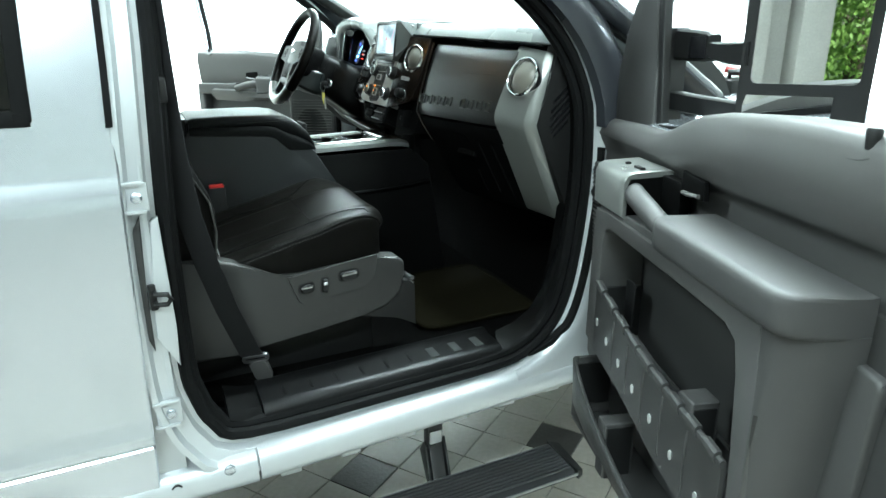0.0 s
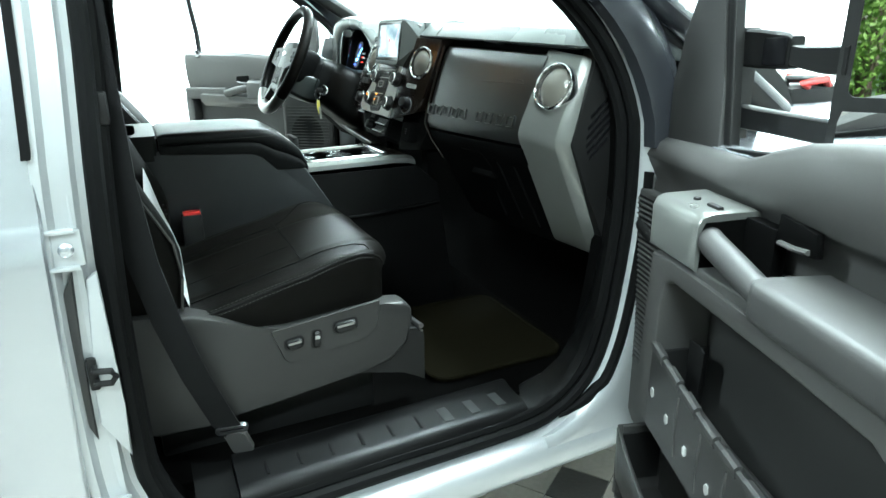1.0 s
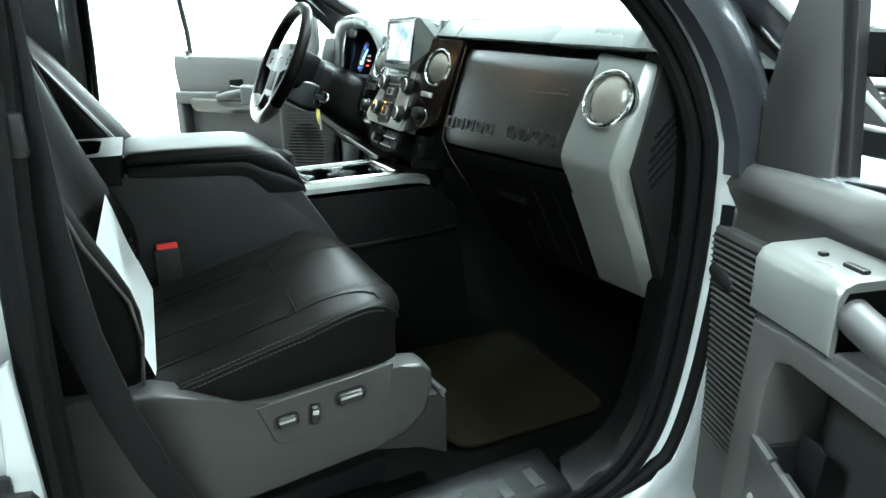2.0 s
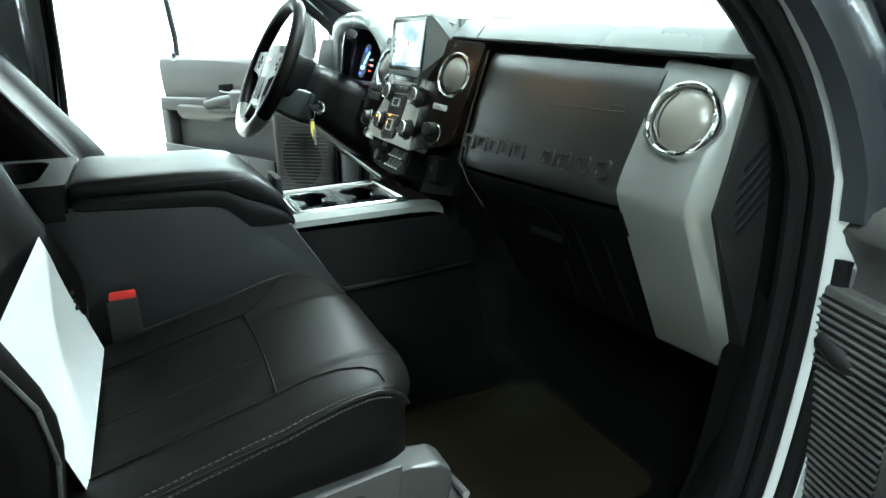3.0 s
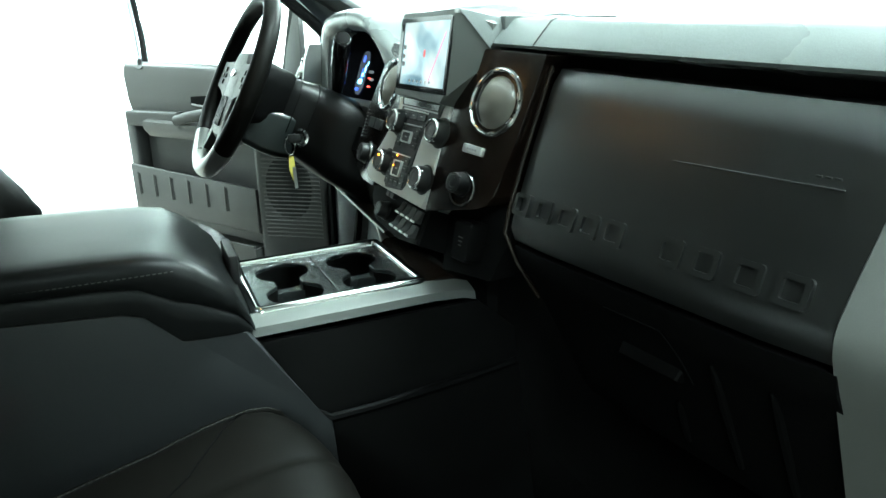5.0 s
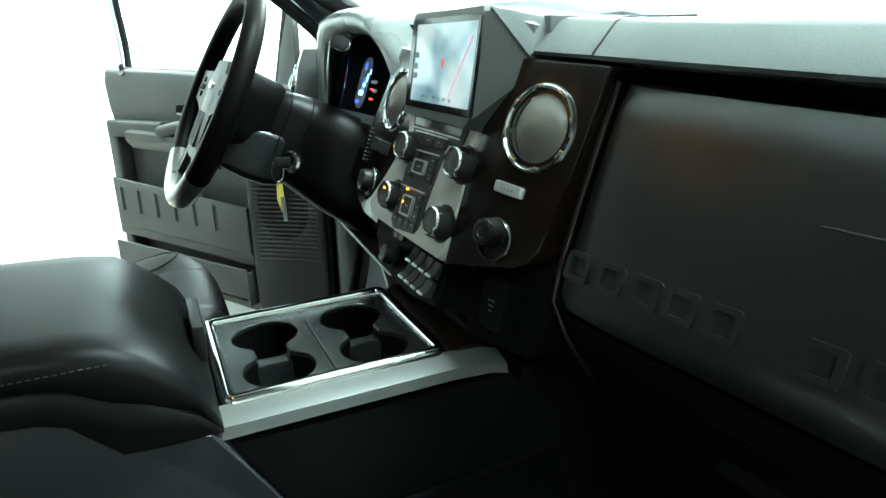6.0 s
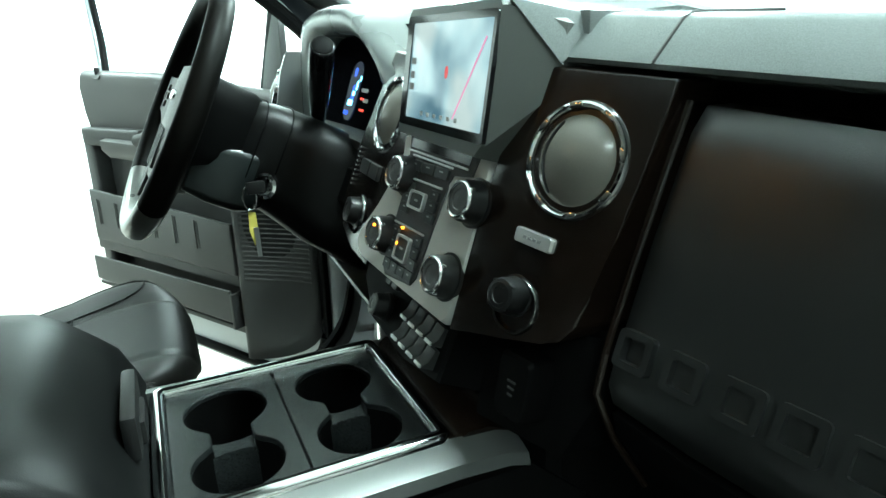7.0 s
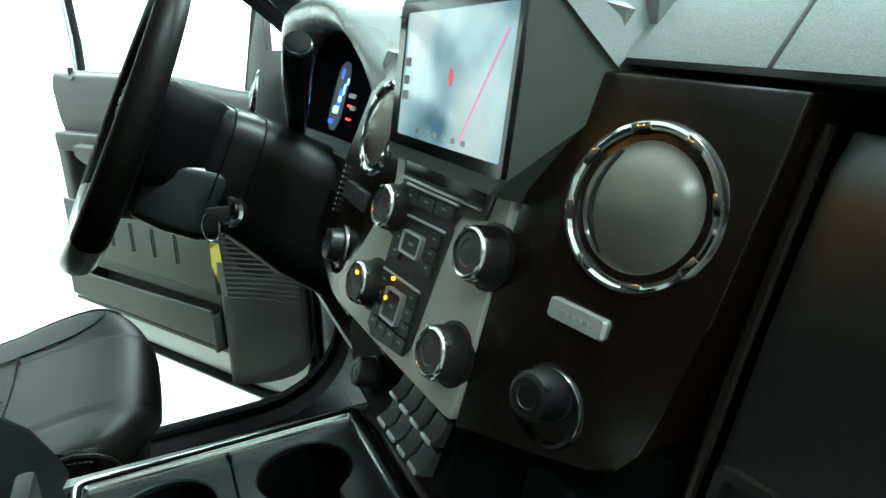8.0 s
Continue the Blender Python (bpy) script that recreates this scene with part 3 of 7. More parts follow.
for k in range(4):
    bm = B()
    tube(bm, [(0.60 + 0.05 * k, 0.86 + 0.05 * k, 1.46), (0.63 + 0.05 * k, 0.92, 1.52 - 0.01 * k), (0.70 + 0.03 * k, 1.0, 1.50), (0.74, 1.10, 1.46)], 0.011, 8)
    part("hose", bm, RED if k % 2 else BLACK, truck)

# wheels that carry the cab
for wx in (0.80, LEFT - 0.80):
    for wy in (1.50, -2.45):
        side = 1 if wx > 0 else -1
        wm = Matrix.Translation((wx, wy, 0.40)) @ Matrix.Rotation(radians(90 * side), 4, "Y")
        bm = B()
        lathe(bm, [(0.24, -0.12), (0.34, -0.13), (0.385, -0.115), (0.40, -0.08), (0.40, 0.08), (0.385, 0.115), (0.34, 0.13), (0.24, 0.12)], wm, 40, False)
        tyre = part("wheel", bm, RUBBER, truck, "black tyre on a silver rim")
        bm = B()
        lathe(bm, [(0.245, -0.10), (0.245, 0.11), (0.23, 0.115), (0.20, 0.07), (0.09, 0.06), (0.07, 0.09), (0.01, 0.09)], wm, 32)
        part("rim", bm, STEEL, tyre)
bm = B()
for fx in (0.45, LEFT - 0.45):
    box(bm, (fx, -0.45, 0.55), (0.08, 4.7, 0.14), 0.01)
for ay in (1.50, -2.45):
    box(bm, (LEFT / 2, ay, 0.43), (1.5 - LEFT, 0.09, 0.09), 0.01)
part("chassis_frame", bm, BLACK, truck)

# rear door, closed
RD = [(0.945, 0.655), (0.954, 0.70), (0.958, 0.79), (0.953, 0.796), (0.953, 0.802), (0.969, 0.810), (0.972, 0.820), (0.970, 0.832), (0.965, 0.858), (0.963, 0.88), (0.964, 1.0), (0.966, 1.2), (0.967, 1.31), (0.9665, 1.333), (0.964, 1.346), (0.957, 1.368), (0.954, 1.378), (0.952, 1.40), (0.951, 1.42), (0.945, 1.470)]
for sx, off in ((1, 0.0), (-1, LEFT)):
    bm = B()
    def rd_y(y, z):
        return y + (z - 0.8) * 0.033
    RP = RD[:-1] + [(0.944, 1.47), (0.934, 1.53), (0.918, 1.61), (0.90, 1.69), (0.88, 1.78), (0.862, 1.86)]
    def section(prof, y, e):
        return [(sx * (x - e) + off, rd_y(y, z), z) for x, z in prof] + [(sx * (x - 0.05) + off, rd_y(y, z), z) for x, z in prof[::-1]]
    loft(bm, [section(RP, y, e) for y, e in ((-0.8975, 0.012), (-0.898, 0.004), (-0.902, 0.0), (-0.93, 0), (-0.97, 0), (-1.025, 0))])
    loft(bm, [section(RD, y, 0) for y in (-1.025, -1.2, -1.4, -1.6, -1.8, -2.0)])
    part("rear_door", bm, PAINT, truck, smooth=32)
    bm = B()
    def skin(pts, out=0.0):
        a = [(sx * (x + out) + off, y, z) for x, y, z in pts]
        return prism(bm, a, [(x - sx * (0.035 + out), y, z) for x, y, z in a], 0.003)
    skin([(0.944, -1.000, 1.478), (0.900, -0.992, 1.69), (0.862, -0.988, 1.86), (0.862, -1.010, 1.86), (0.900, -1.018, 1.69), (0.944, -1.030, 1.478)], 0.003)
    part("window_seal", bm, RUBBER, truck)
    bm = B()
    skin([(0.945, -1.008, 1.470), (0.945, -2.0, 1.470), (0.94, -2.0, 1.498), (0.94, -1.002, 1.498), (0.943, -1.002, 1.480)], 0.003)
    part("window_seal", bm, RUBBER, truck)
    bm = B()
    slab(bm, [(sx * 0.925 + off, -0.985, 1.49), (sx * 0.925 + off, -2.0, 1.49), (sx * 0.85 + off, -2.0, 1.86), (sx * 0.85 + off, -0.94, 1.86)], 0.004)
    part("rear_glass", bm, GLASS_SIDE, truck, "tinted rear door glass").visible_shadow = False

# overhead console with its warm map lamps
over = thing("overhead_console", "grey overhead console with two lit warm map lamps", "console")
bm = B()
box(bm, (0, -0.36, 1.862), (0.22, 0.30, 0.035), 0.012)
part("housing", bm, GREY, over)
for x in (-0.06, 0.06):
    bm = B()
    box(bm, (x, -0.42, 1.842), (0.034, 0.028, 0.008), 0.003)
    part("lens", bm, WARM_LAMP, over)
lamp("map_lamp", (0.0, -0.42, 1.83), (0.05, -0.40, 1.0), 0.16, 0.05, 0.015, (1.0, 0.50, 0.16))

# ---- running board ----
board = thing("running_board", "black ribbed aluminium power running board below the sill", "running board")
bm = B()
loft(bm, [[(0.876, y, 0.40), (0.876, y, 0.418), (0.885, y, 0.424), (1.01, y, 0.420), (1.025, y, 0.410), (1.02, y, 0.395), (0.89, y, 0.39)] for y in (-1.3, -0.6, 0.165)])
part("tread", bm, ALU, board)
for i in range(10):
    bm = B()
    box(bm, (0.892 + i * 0.0125, -0.56, 0.4245 - i * 0.0004), (0.0055, 1.44, 0.008), 0.0018)
    part("rib", bm, RIB, board)
bm = B()
tube(bm, [(1.026, -1.3, 0.409), (1.026, 0.17, 0.409)], 0.004, 6)
part("edge_strip", bm, STEEL, board)
bm = B()
loft(bm, [[(0.875, 0.165, 0.395), (0.875, 0.165, 0.428), (1.025, 0.17, 0.42), (1.03, 0.17, 0.395)], [(0.89, 0.20, 0.395), (0.89, 0.20, 0.42), (1.02, 0.192, 0.415), (1.022, 0.192, 0.395)]])
part("end_cap", bm, BLACK, board)
def arm_piece(name, pts, half, mat, label=""):
    """A flat-sided arm of four corners (x, z), spread along y about its own line."""
    bm = B()
    prism(bm, [(x, y + half, z) for x, y, z in pts], [(x, y - half, z) for x, y, z in pts], 0.004)
    return part(name, bm, mat, board, label)


arm_piece("bracket", [(0.70, -0.15, 0.60), (0.745, -0.15, 0.60), (0.805, -0.181, 0.475), (0.775, -0.181, 0.46)], 0.024, GREY, "grey folding step bracket")
arm_piece("swing_arm", [(0.770, -0.181, 0.470), (0.808, -0.181, 0.482), (0.880, -0.20, 0.412), (0.865, -0.20, 0.395)], 0.021, GREY_DARK, "dark folding step arm")
for dy in (-0.030, 0.030):
    arm_piece("side_plate", [(0.765, -0.181 + dy, 0.450), (0.800, -0.181 + dy, 0.498), (0.884, -0.20 + dy, 0.412), (0.862, -0.20 + dy, 0.392)], 0.004, BLACK)
bm = B()
tube(bm, [(0.792, -0.215, 0.466), (0.792, -0.147, 0.466)], 0.008, 10)
part("pivot_pin", bm, STEEL, board)
arm_piece("sticker", [(0.790, -0.172, 0.512), (0.7925, -0.172, 0.513), (0.8065, -0.180, 0.484), (0.804, -0.180, 0.483)], 0.019, PAPER, "white sticker")

# ---- dashboard ----
dash = thing("dashboard", "dark textured dashboard with silver end trim and chrome vents", "dashboard")


def pad_edge(x):
    return 0.052 + 0.135 * (x - 0.13), 1.663 - 0.046 * (x - 0.13)


bm = B()
rings = []
for x in [0.134 + 0.0585 * i for i in range(13)]:
    y, z = pad_edge(x)
    rings.append([(x, 0.60, z - 0.04), (x, y + 0.14, z + 0.003), (x, y + 0.050, z + 0.002), (x, y + 0.034, z + 0.001), (x, y + 0.026, z - 0.003), (x, y + 0.001, z - 0.029), (x, y - 0.002, z - 0.033), (x, y + 0.001, z - 0.037), (x, y + 0.030, z - 0.042), (x, y + 0.075, z - 0.050), (x, 0.60, z - 0.09)])
loft(bm, rings)
part("top_pad", bm, PAD, dash, "grained dash top pad with a rolled front lip")
# Near-black strip that stands for the shadow gap under the pad lip.
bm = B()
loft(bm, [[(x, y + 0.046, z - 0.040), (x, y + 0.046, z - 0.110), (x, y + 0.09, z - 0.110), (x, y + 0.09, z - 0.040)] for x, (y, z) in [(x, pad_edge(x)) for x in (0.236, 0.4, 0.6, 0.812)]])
part("pad_gap_shade", bm, SHADE, dash)
bm = B()
y, z = pad_edge(0.240)
tube(bm, [(0.230, y + 0.14, z + 0.0045), (0.234, y + 0.05, z + 0.0024), (0.237, y + 0.034, z + 0.0014), (0.238, y + 0.026, z - 0.0026), (0.241, y + 0.001, z - 0.0288), (0.241, y - 0.002, z - 0.033)], 0.0014, 6)
part("pad_seam", bm, BLACK, dash)


def face(x, z):
    """Depth of the passenger-side dash face."""
    return 0.12 * (x - 0.29) + lerp(((1.10, 0.175), (1.30, 0.066), (1.345, 0.034), (1.375, 0.018), (1.40, 0.019), (1.44, 0.032), (1.50, 0.050), (1.60, 0.085)), z)


def face_block(name, x0, x1, z0, z1, lift, mat, thick=0.05, label="", nx=7, nz=13, edge=0.006, top=None):
    bm = B()
    rings = []
    for i in range(nx):
        x = x0 + (x1 - x0) * i / (nx - 1)
        e = edge if i in (0, nx - 1) else 0
        z1 = top(x) if top else z1
        zs = [z0 + (z1 - z0) * j / (nz - 1) for j in range(nz)]
        ring = [(x, face(x, z) - lift + e, z) for z in zs]
        ring[0] = (ring[0][0], ring[0][1] + edge, ring[0][2])
        ring[-1] = (ring[-1][0], ring[-1][1] + edge, ring[-1][2])
        ring += [(x, face(x, z1) + thick, z1), (x, face(x, z0) + thick, z0)]
        rings.append(ring)
    loft(bm, rings)
    return part(name, bm, mat, dash, label)


lid = face_block("glove_box_lid", 0.268, 0.70, 1.374, 1.62, 0.0, DASH, top=lambda x: pad_edge(x)[1] - 0.060, label="upper glove box lid with embossed marks")
# Lower box in near black: the shade below the lid is painted.
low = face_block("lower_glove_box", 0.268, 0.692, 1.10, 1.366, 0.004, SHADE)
# the embossed word along the lid, as plain raised shapes of its size
XS = [0.288, 0.330, 0.371, 0.408, 0.446, 0.522, 0.562, 0.606, 0.648]
for i, x in enumerate(XS):
    m = frame_of((x, face(x, 1.427), 1.427), (1, 0.13, 0), (0, 0.36, 1))
    bm = B()
    ring_plate(bm, m, outline(0.030, 0.029, 0.004, 3), outline(0.019, 0.018, 0.002, 3), -0.004, 0.0042)
    part("embossed_mark", bm, DASH, lid)
bm = B()
tube(bm, [(x, face(x, 1.513) - 0.0002, 1.513) for x in (0.49, 0.55, 0.61, 0.658)], 0.0009, 6)
part("crease", bm, GREY_DARK, lid)
bm = B()
for x in (0.634, 0.642, 0.650):
    box(bm, (x, face(x, 1.521) - 0.0002, 1.521), (0.0055, 0.0012, 0.0018))
part("airbag_mark", bm, GREY_DARK, lid)
# latch and ribs of the lower box
bm = B()
tube(bm, [(x, face(x, z) - 0.004, z) for x, z in ((0.425, 1.330), (0.47, 1.331), (0.508, 1.331), (0.515, 1.30), (0.522, 1.262))], 0.0016, 6)
part("latch_groove", bm, SHADE, low)
bm = B()
m = frame_of((0.468, face(0.468, 1.272) - 0.003, 1.272), (1, 0.13, 0.0), (0, 0.5, 1))
plate(bm, m, [(-0.045, -0.012), (0.042, -0.012), (0.046, 0.008), (-0.02, 0.010), (-0.045, 0.020)], -0.01, 0.006, 0.003)
part("latch_handle", bm, SHADE, low)
for x0, za, zb in ((0.562, 1.312, 1.15), (0.628, 1.312, 1.14), (0.485, 1.215, 1.14)):
    bm = B()
    tube(bm, [(x0 - 0.012 * k, face(x0, za + (zb - za) * k) - 0.004, za + (zb - za) * k) for k in (0, 0.15, 0.4, 0.7, 1.0)], [0.002, 0.005, 0.006, 0.006, 0.005], 8, up=(1, 0, 0))
    part("rib", bm, SHADE, low)
bm = B()
tube(bm, [(0.264, face(0.264, z) - 0.001, z) for z in (1.60, 1.55, 1.48, 1.42, 1.385, 1.34, 1.28)], 0.003, 8, up=(1, 0, 0))
part("stack_edge", bm, BROWN, dash)

# silver end trim
TRL, TRB, TRT = Vector((0.690, 0.141, 1.590)), Vector((0.688, 0.060, 1.402)), Vector((0.672, 0.195, 1.119))
CRL, CRB, CRT = Vector((0.800, 0.158, 1.577)), Vector((0.800, 0.090, 1.389)), Vector((0.774, 0.232, 1.104))
OUT, OUB, OUTT = Vector((0.820, 0.180, 1.564)), Vector((0.822, 0.118, 1.388)), Vector((0.793, 0.250, 1.104))
back = Vector((-0.014, 0.05, -0.01))
def trim_row(k, dy=0.0):
    """k runs from 0 at the top through 1 at the bend to 2 at the foot."""
    def pick(a, b, c):
        return a.lerp(b, k) if k <= 1 else b.lerp(c, k - 1)
    a, b, c = pick(TRL, TRB, TRT), pick(CRL, CRB, CRT), pick(OUT, OUB, OUTT)
    d = Vector((0, dy, 0))
    e = (b - a) * 0.06
    f = (c - b) * 0.12
    return [a + d + Vector((0.0, 0.006, 0)), a + d + e * 0.5, (a + b) / 2 + d, b + d - e * 0.4, b + d + f * 0.6, c + d - f * 0.3, c + d + Vector((0, 0.006, 0)), c + back, a + back]
bm = B()
loft(bm, [trim_row(k, dy) for k, dy in ((0, 0.004), (0.02, 0), (0.4, 0), (0.8, 0), (0.93, 0.0015), (1.0, 0.005), (1.06, 0.0015), (1.2, 0), (1.6, 0), (1.98, 0), (2, 0.004))])
part("end_trim", bm, TRIM, dash, "satin silver vertical end trim", smooth=35)
capo = [OUT + Vector((-0.004, 0.01, 0.034)), OUB + Vector((-0.004, 0.012, 0)), OUTT + Vector((-0.004, 0.008, 0)), Vector((0.79, 0.36, 1.10)), Vector((0.80, 0.42, 1.60))]
bm = B()
prism(bm, [(0.826, p.y - 0.008, p.z) for p in capo], [(0.775, p.y - 0.008, p.z) for p in capo], 0.004)
cap = part("end_cap", bm, BLACK, dash)
m = frame_of((0.8265, 0.195, 1.425), (0, 1, 0), (0, 0, 1))
for i in range(6):
    c = -0.048 + 0.0185 * i
    w = 0.034 * math.sqrt(max(0.05, 1 - (c / 0.066) ** 2))
    bm = B()
    plate(bm, m, [(-w, c - w * 0.9 - 0.005), (w, c + w * 0.9 - 0.005), (w, c + w * 0.9 + 0.004), (-w, c - w * 0.9 + 0.004)], -0.01, 0.0008)
    part("grille_slot", bm, GLOSS_BLACK, cap)
bm = B()
box(bm, (0.828, 0.265, 1.29), (0.012, 0.010, 0.03), 0.003)
part("end_cap_button", bm, GREY, cap)


def air_vent(o, right, up, r, host):
    m = frame_of(o, right, up) @ Matrix.Translation((0, 0, -0.005))
    bm = B()
    lathe(bm, [(r * 1.03, -0.03), (r * 1.04, 0.000), (r * 1.035, 0.003), (r * 1.015, 0.0068), (r * 0.985, 0.0092), (r * 0.945, 0.0098), (r * 0.905, 0.0086), (r * 0.875, 0.0055), (r * 0.862, 0.001), (r * 0.855, -0.008), (r * 0.84, -0.02)], m, 56)
    ring = part("air_vent", bm, CHROME, host, "round air vent with a chrome ring")
    bm = B()
    lathe(bm, [(r * 0.835, -0.02), (r * 0.835, 0.001), (r * 0.75, 0.007), (r * 0.5, 0.013), (r * 0.2, 0.016), (r * 0.02, 0.017)], m, 40)
    sh = part("shutter", bm, SHUTTER, ring, "grey domed vent shutter", smooth=70)
    bm = B()
    tube(bm, [m @ Vector((-r * 0.55 + r * 0.25 * (y / 0.7) ** 2, r * y, 0.0172 - 0.016 * (y * y * 0.8 + 0.25))) for y in (-0.62, -0.4, -0.2, 0, 0.2, 0.4, 0.62)], 0.0015, 6)
    part("shutter_line", bm, BLACK, ring)
    for i in range(8):
        a = 2 * math.pi * i / 8 + 0.2
        bm = B()
        box(bm, (r * 0.93, 0, 0.0070), (r * 0.10, r * 0.26, 0.0056), 0.001, m @ Matrix.Rotation(a, 4, "Z"))
        part("notch", bm, CHROME, ring)
    return m


air_vent((0.757, 0.115, 1.512), CRL - TRL, TRL - TRB, 0.054, dash)


# centre stack
def right_facet(x, z):
    return 0.019 + 0.28 * (x - 0.19) + 0.32 * (z - 1.5)


def left_facet(x, z):
    return -0.008 - 0.05 * (x + 0.1) + 0.36 * (z - 1.5)


bm = B()
pts = [(0.113, 1.386), (0.170, 1.398), (0.214, 1.408), (0.229, 1.414), (0.238, 1.428), (0.243, 1.455), (0.249, 1.50), (0.258, 1.615), (0.140, 1.622), (0.115, 1.55), (0.113, 1.50)]
prism(bm, [(x, right_facet(x, z), z) for x, z in pts], [(x, 0.30, z) for x, z in pts], 0.0025)
facet = part("stack_flank", bm, BROWN, dash, "dark brown glossy stack side")
bm = B()
pts = [(-0.10, 1.385), (-0.06, 1.50), (-0.06, 1.62), (-0.215, 1.632), (-0.262, 1.50), (-0.262, 1.44), (-0.24, 1.40), (-0.17, 1.385)]
prism(bm, [(x, left_facet(x, z), z) for x, z in pts], [(x, 0.30, z) for x, z in pts], 0.003)
lfacet = part("stack_flank", bm, BROWN, dash)
air_vent((0.1945, right_facet(0.1945, 1.551), 1.551), (1, 0.28, 0), (0, 0.32, 1), 0.0475, facet)
air_vent((-0.160, left_facet(-0.160, 1.556), 1.556), (1, -0.05, 0), (0, 0.36, 1), 0.0485, lfacet)
RM = frame_of((0.1805, right_facet(0.1805, 1.485), 1.485), (1, 0.28, -0.10), (0.10, 0.32, 1))
bm = B()
plate(bm, RM, outline(0.041, 0.0125, 0.0025), -0.002, 0.006, 0.002)
badge = part("badge", bm, BADGE, facet, "small plain silver badge plate")
bm = B()
for i in range(4):
    box(bm, (-0.008 + 0.0052 * i, 0, 0.0062), (0.0036, 0.0026, 0.0004), 0, RM)
part("badge_mark", bm, GREY_MARK, badge)

# the control panel: its own axes lie on the leaning face
ST = frame_of((0.028, -0.0246, 1.455), (1, 0.08, 0), (0, 0.36, 1))
bm = B()
edge = [(0.083, -0.062), (0.086, -0.03), (0.084, 0.03), (0.080, 0.094), (-0.098, 0.094), (-0.092, 0.076), (-0.096, 0.052), (-0.122, 0.006), (-0.148, -0.030), (-0.152, -0.043), (-0.146, -0.052), (-0.130, -0.060), (-0.06, -0.064), (0.076, -0.070)]
plate(bm, ST, edge, -0.05, 0.0, 0.004)
panel = part("stack_panel", bm, TRIM_MID, dash, "satin grey-silver control panel")
bm = B()
plate(bm, ST, [(-0.082, 0.096), (0.062, 0.092), (0.058, 0.070), (0.026, 0.066), (0.020, 0.056), (0.022, 0.052), (0.016, 0.008), (0.010, -0.046), (0.002, -0.056), (-0.056, -0.061), (-0.066, -0.052), (-0.066, -0.002), (-0.064, 0.05), (-0.072, 0.072)], -0.004, 0.002, 0.0012)
keypad = part("keypad", bm, GREY_LOW, panel)
bm = B()
plate(bm, ST, [(-0.074, 0.0925), (0.050, 0.0885), (0.050, 0.0795), (-0.072, 0.0825)], -0.004, 0.0028)
part("disc_slot", bm, GLOSS_BLACK, panel)


def key_row(x0, x1, y0, y1, nx, ny, hole=None):
    """A grid of keys, each with a printed mark, left free where the square frame sits."""
    w, h = (x1 - x0) / nx, (y1 - y0) / ny
    for i in range(nx):
        for j in range(ny):
            x, y = x0 + (i + 0.5) * w, y0 + (j + 0.5) * h
            if hole and hole[0] < x < hole[1] and hole[2] < y < hole[3]:
                continue
            bm = B()
            plate(bm, ST, outline(w - 0.0012, h - 0.0012, 0.001, 2, x, y), 0.001, 0.0048, 0.0008)
            k = part("key", bm, KEY_CAPS, keypad)
            bm = B()
            plate(bm, ST, outline(w * 0.26, 0.0016, 0.0004, 1, x, y + h * 0.12), 0.0048, 0.0050)
            part("key_mark", bm, GREY_MARK, k)


key_row(-0.064, 0.021, 0.0585, 0.0705, 3, 1)
key_row(-0.058, 0.014, 0.0115, 0.0465, 4, 3, (-0.045, -0.006, 0.016, 0.044))
key_row(-0.062, 0.006, -0.0535, -0.0035, 4, 4, (-0.048, -0.008, -0.043, -0.008))
for cx, cy, w, h in ((-0.026, 0.0295, 0.032, 0.0195), (-0.029, -0.0245, 0.029, 0.0275)):
    bm = B()
    ring_plate(bm, ST, outline(w, h, 0.003, 3, cx, cy), outline(w - 0.0045, h - 0.0045, 0.002, 3, cx, cy), 0.001, 0.0064)
    part("chrome_square", bm, BADGE, keypad)
    bm = B()
    plate(bm, ST, outline(w - 0.005, h - 0.005, 0.002, 3, cx, cy), 0.001, 0.0052, 0.001)
    k = part("key", bm, KEY_CAPS, keypad)
    bm = B()
    plate(bm, ST, outline(w * 0.24, 0.0024, 0.0006, 1, cx, cy), 0.0052, 0.0054)
    part("key_mark", bm, GREY_MARK, k)
for x0, y0, x1, y1 in ((-0.060, 0.0745, 0.025, 0.0725), (-0.071, 0.0790, 0.052, 0.0755), (-0.056, 0.0500, 0.016, 0.0500), (-0.060, -0.0005, 0.006, -0.0010)):
    bm = B()
    tube(bm, [ST @ Vector((x0, y0, 0.0042)), ST @ Vector((x1, y1, 0.0042))], 0.0012, 6)
    part("chrome_bar", bm, BADGE, keypad)
for x, y in ((-0.038, -0.0035), (-0.041, -0.0215)):
    bm = B()
    lathe(bm, [(0.0016, 0.0040), (0.0016, 0.0062), (0.0008, 0.0068)], ST @ Matrix.Translation((x, y, 0)), 10)
    part("indicator_light", bm, LED_AMBER, keypad)


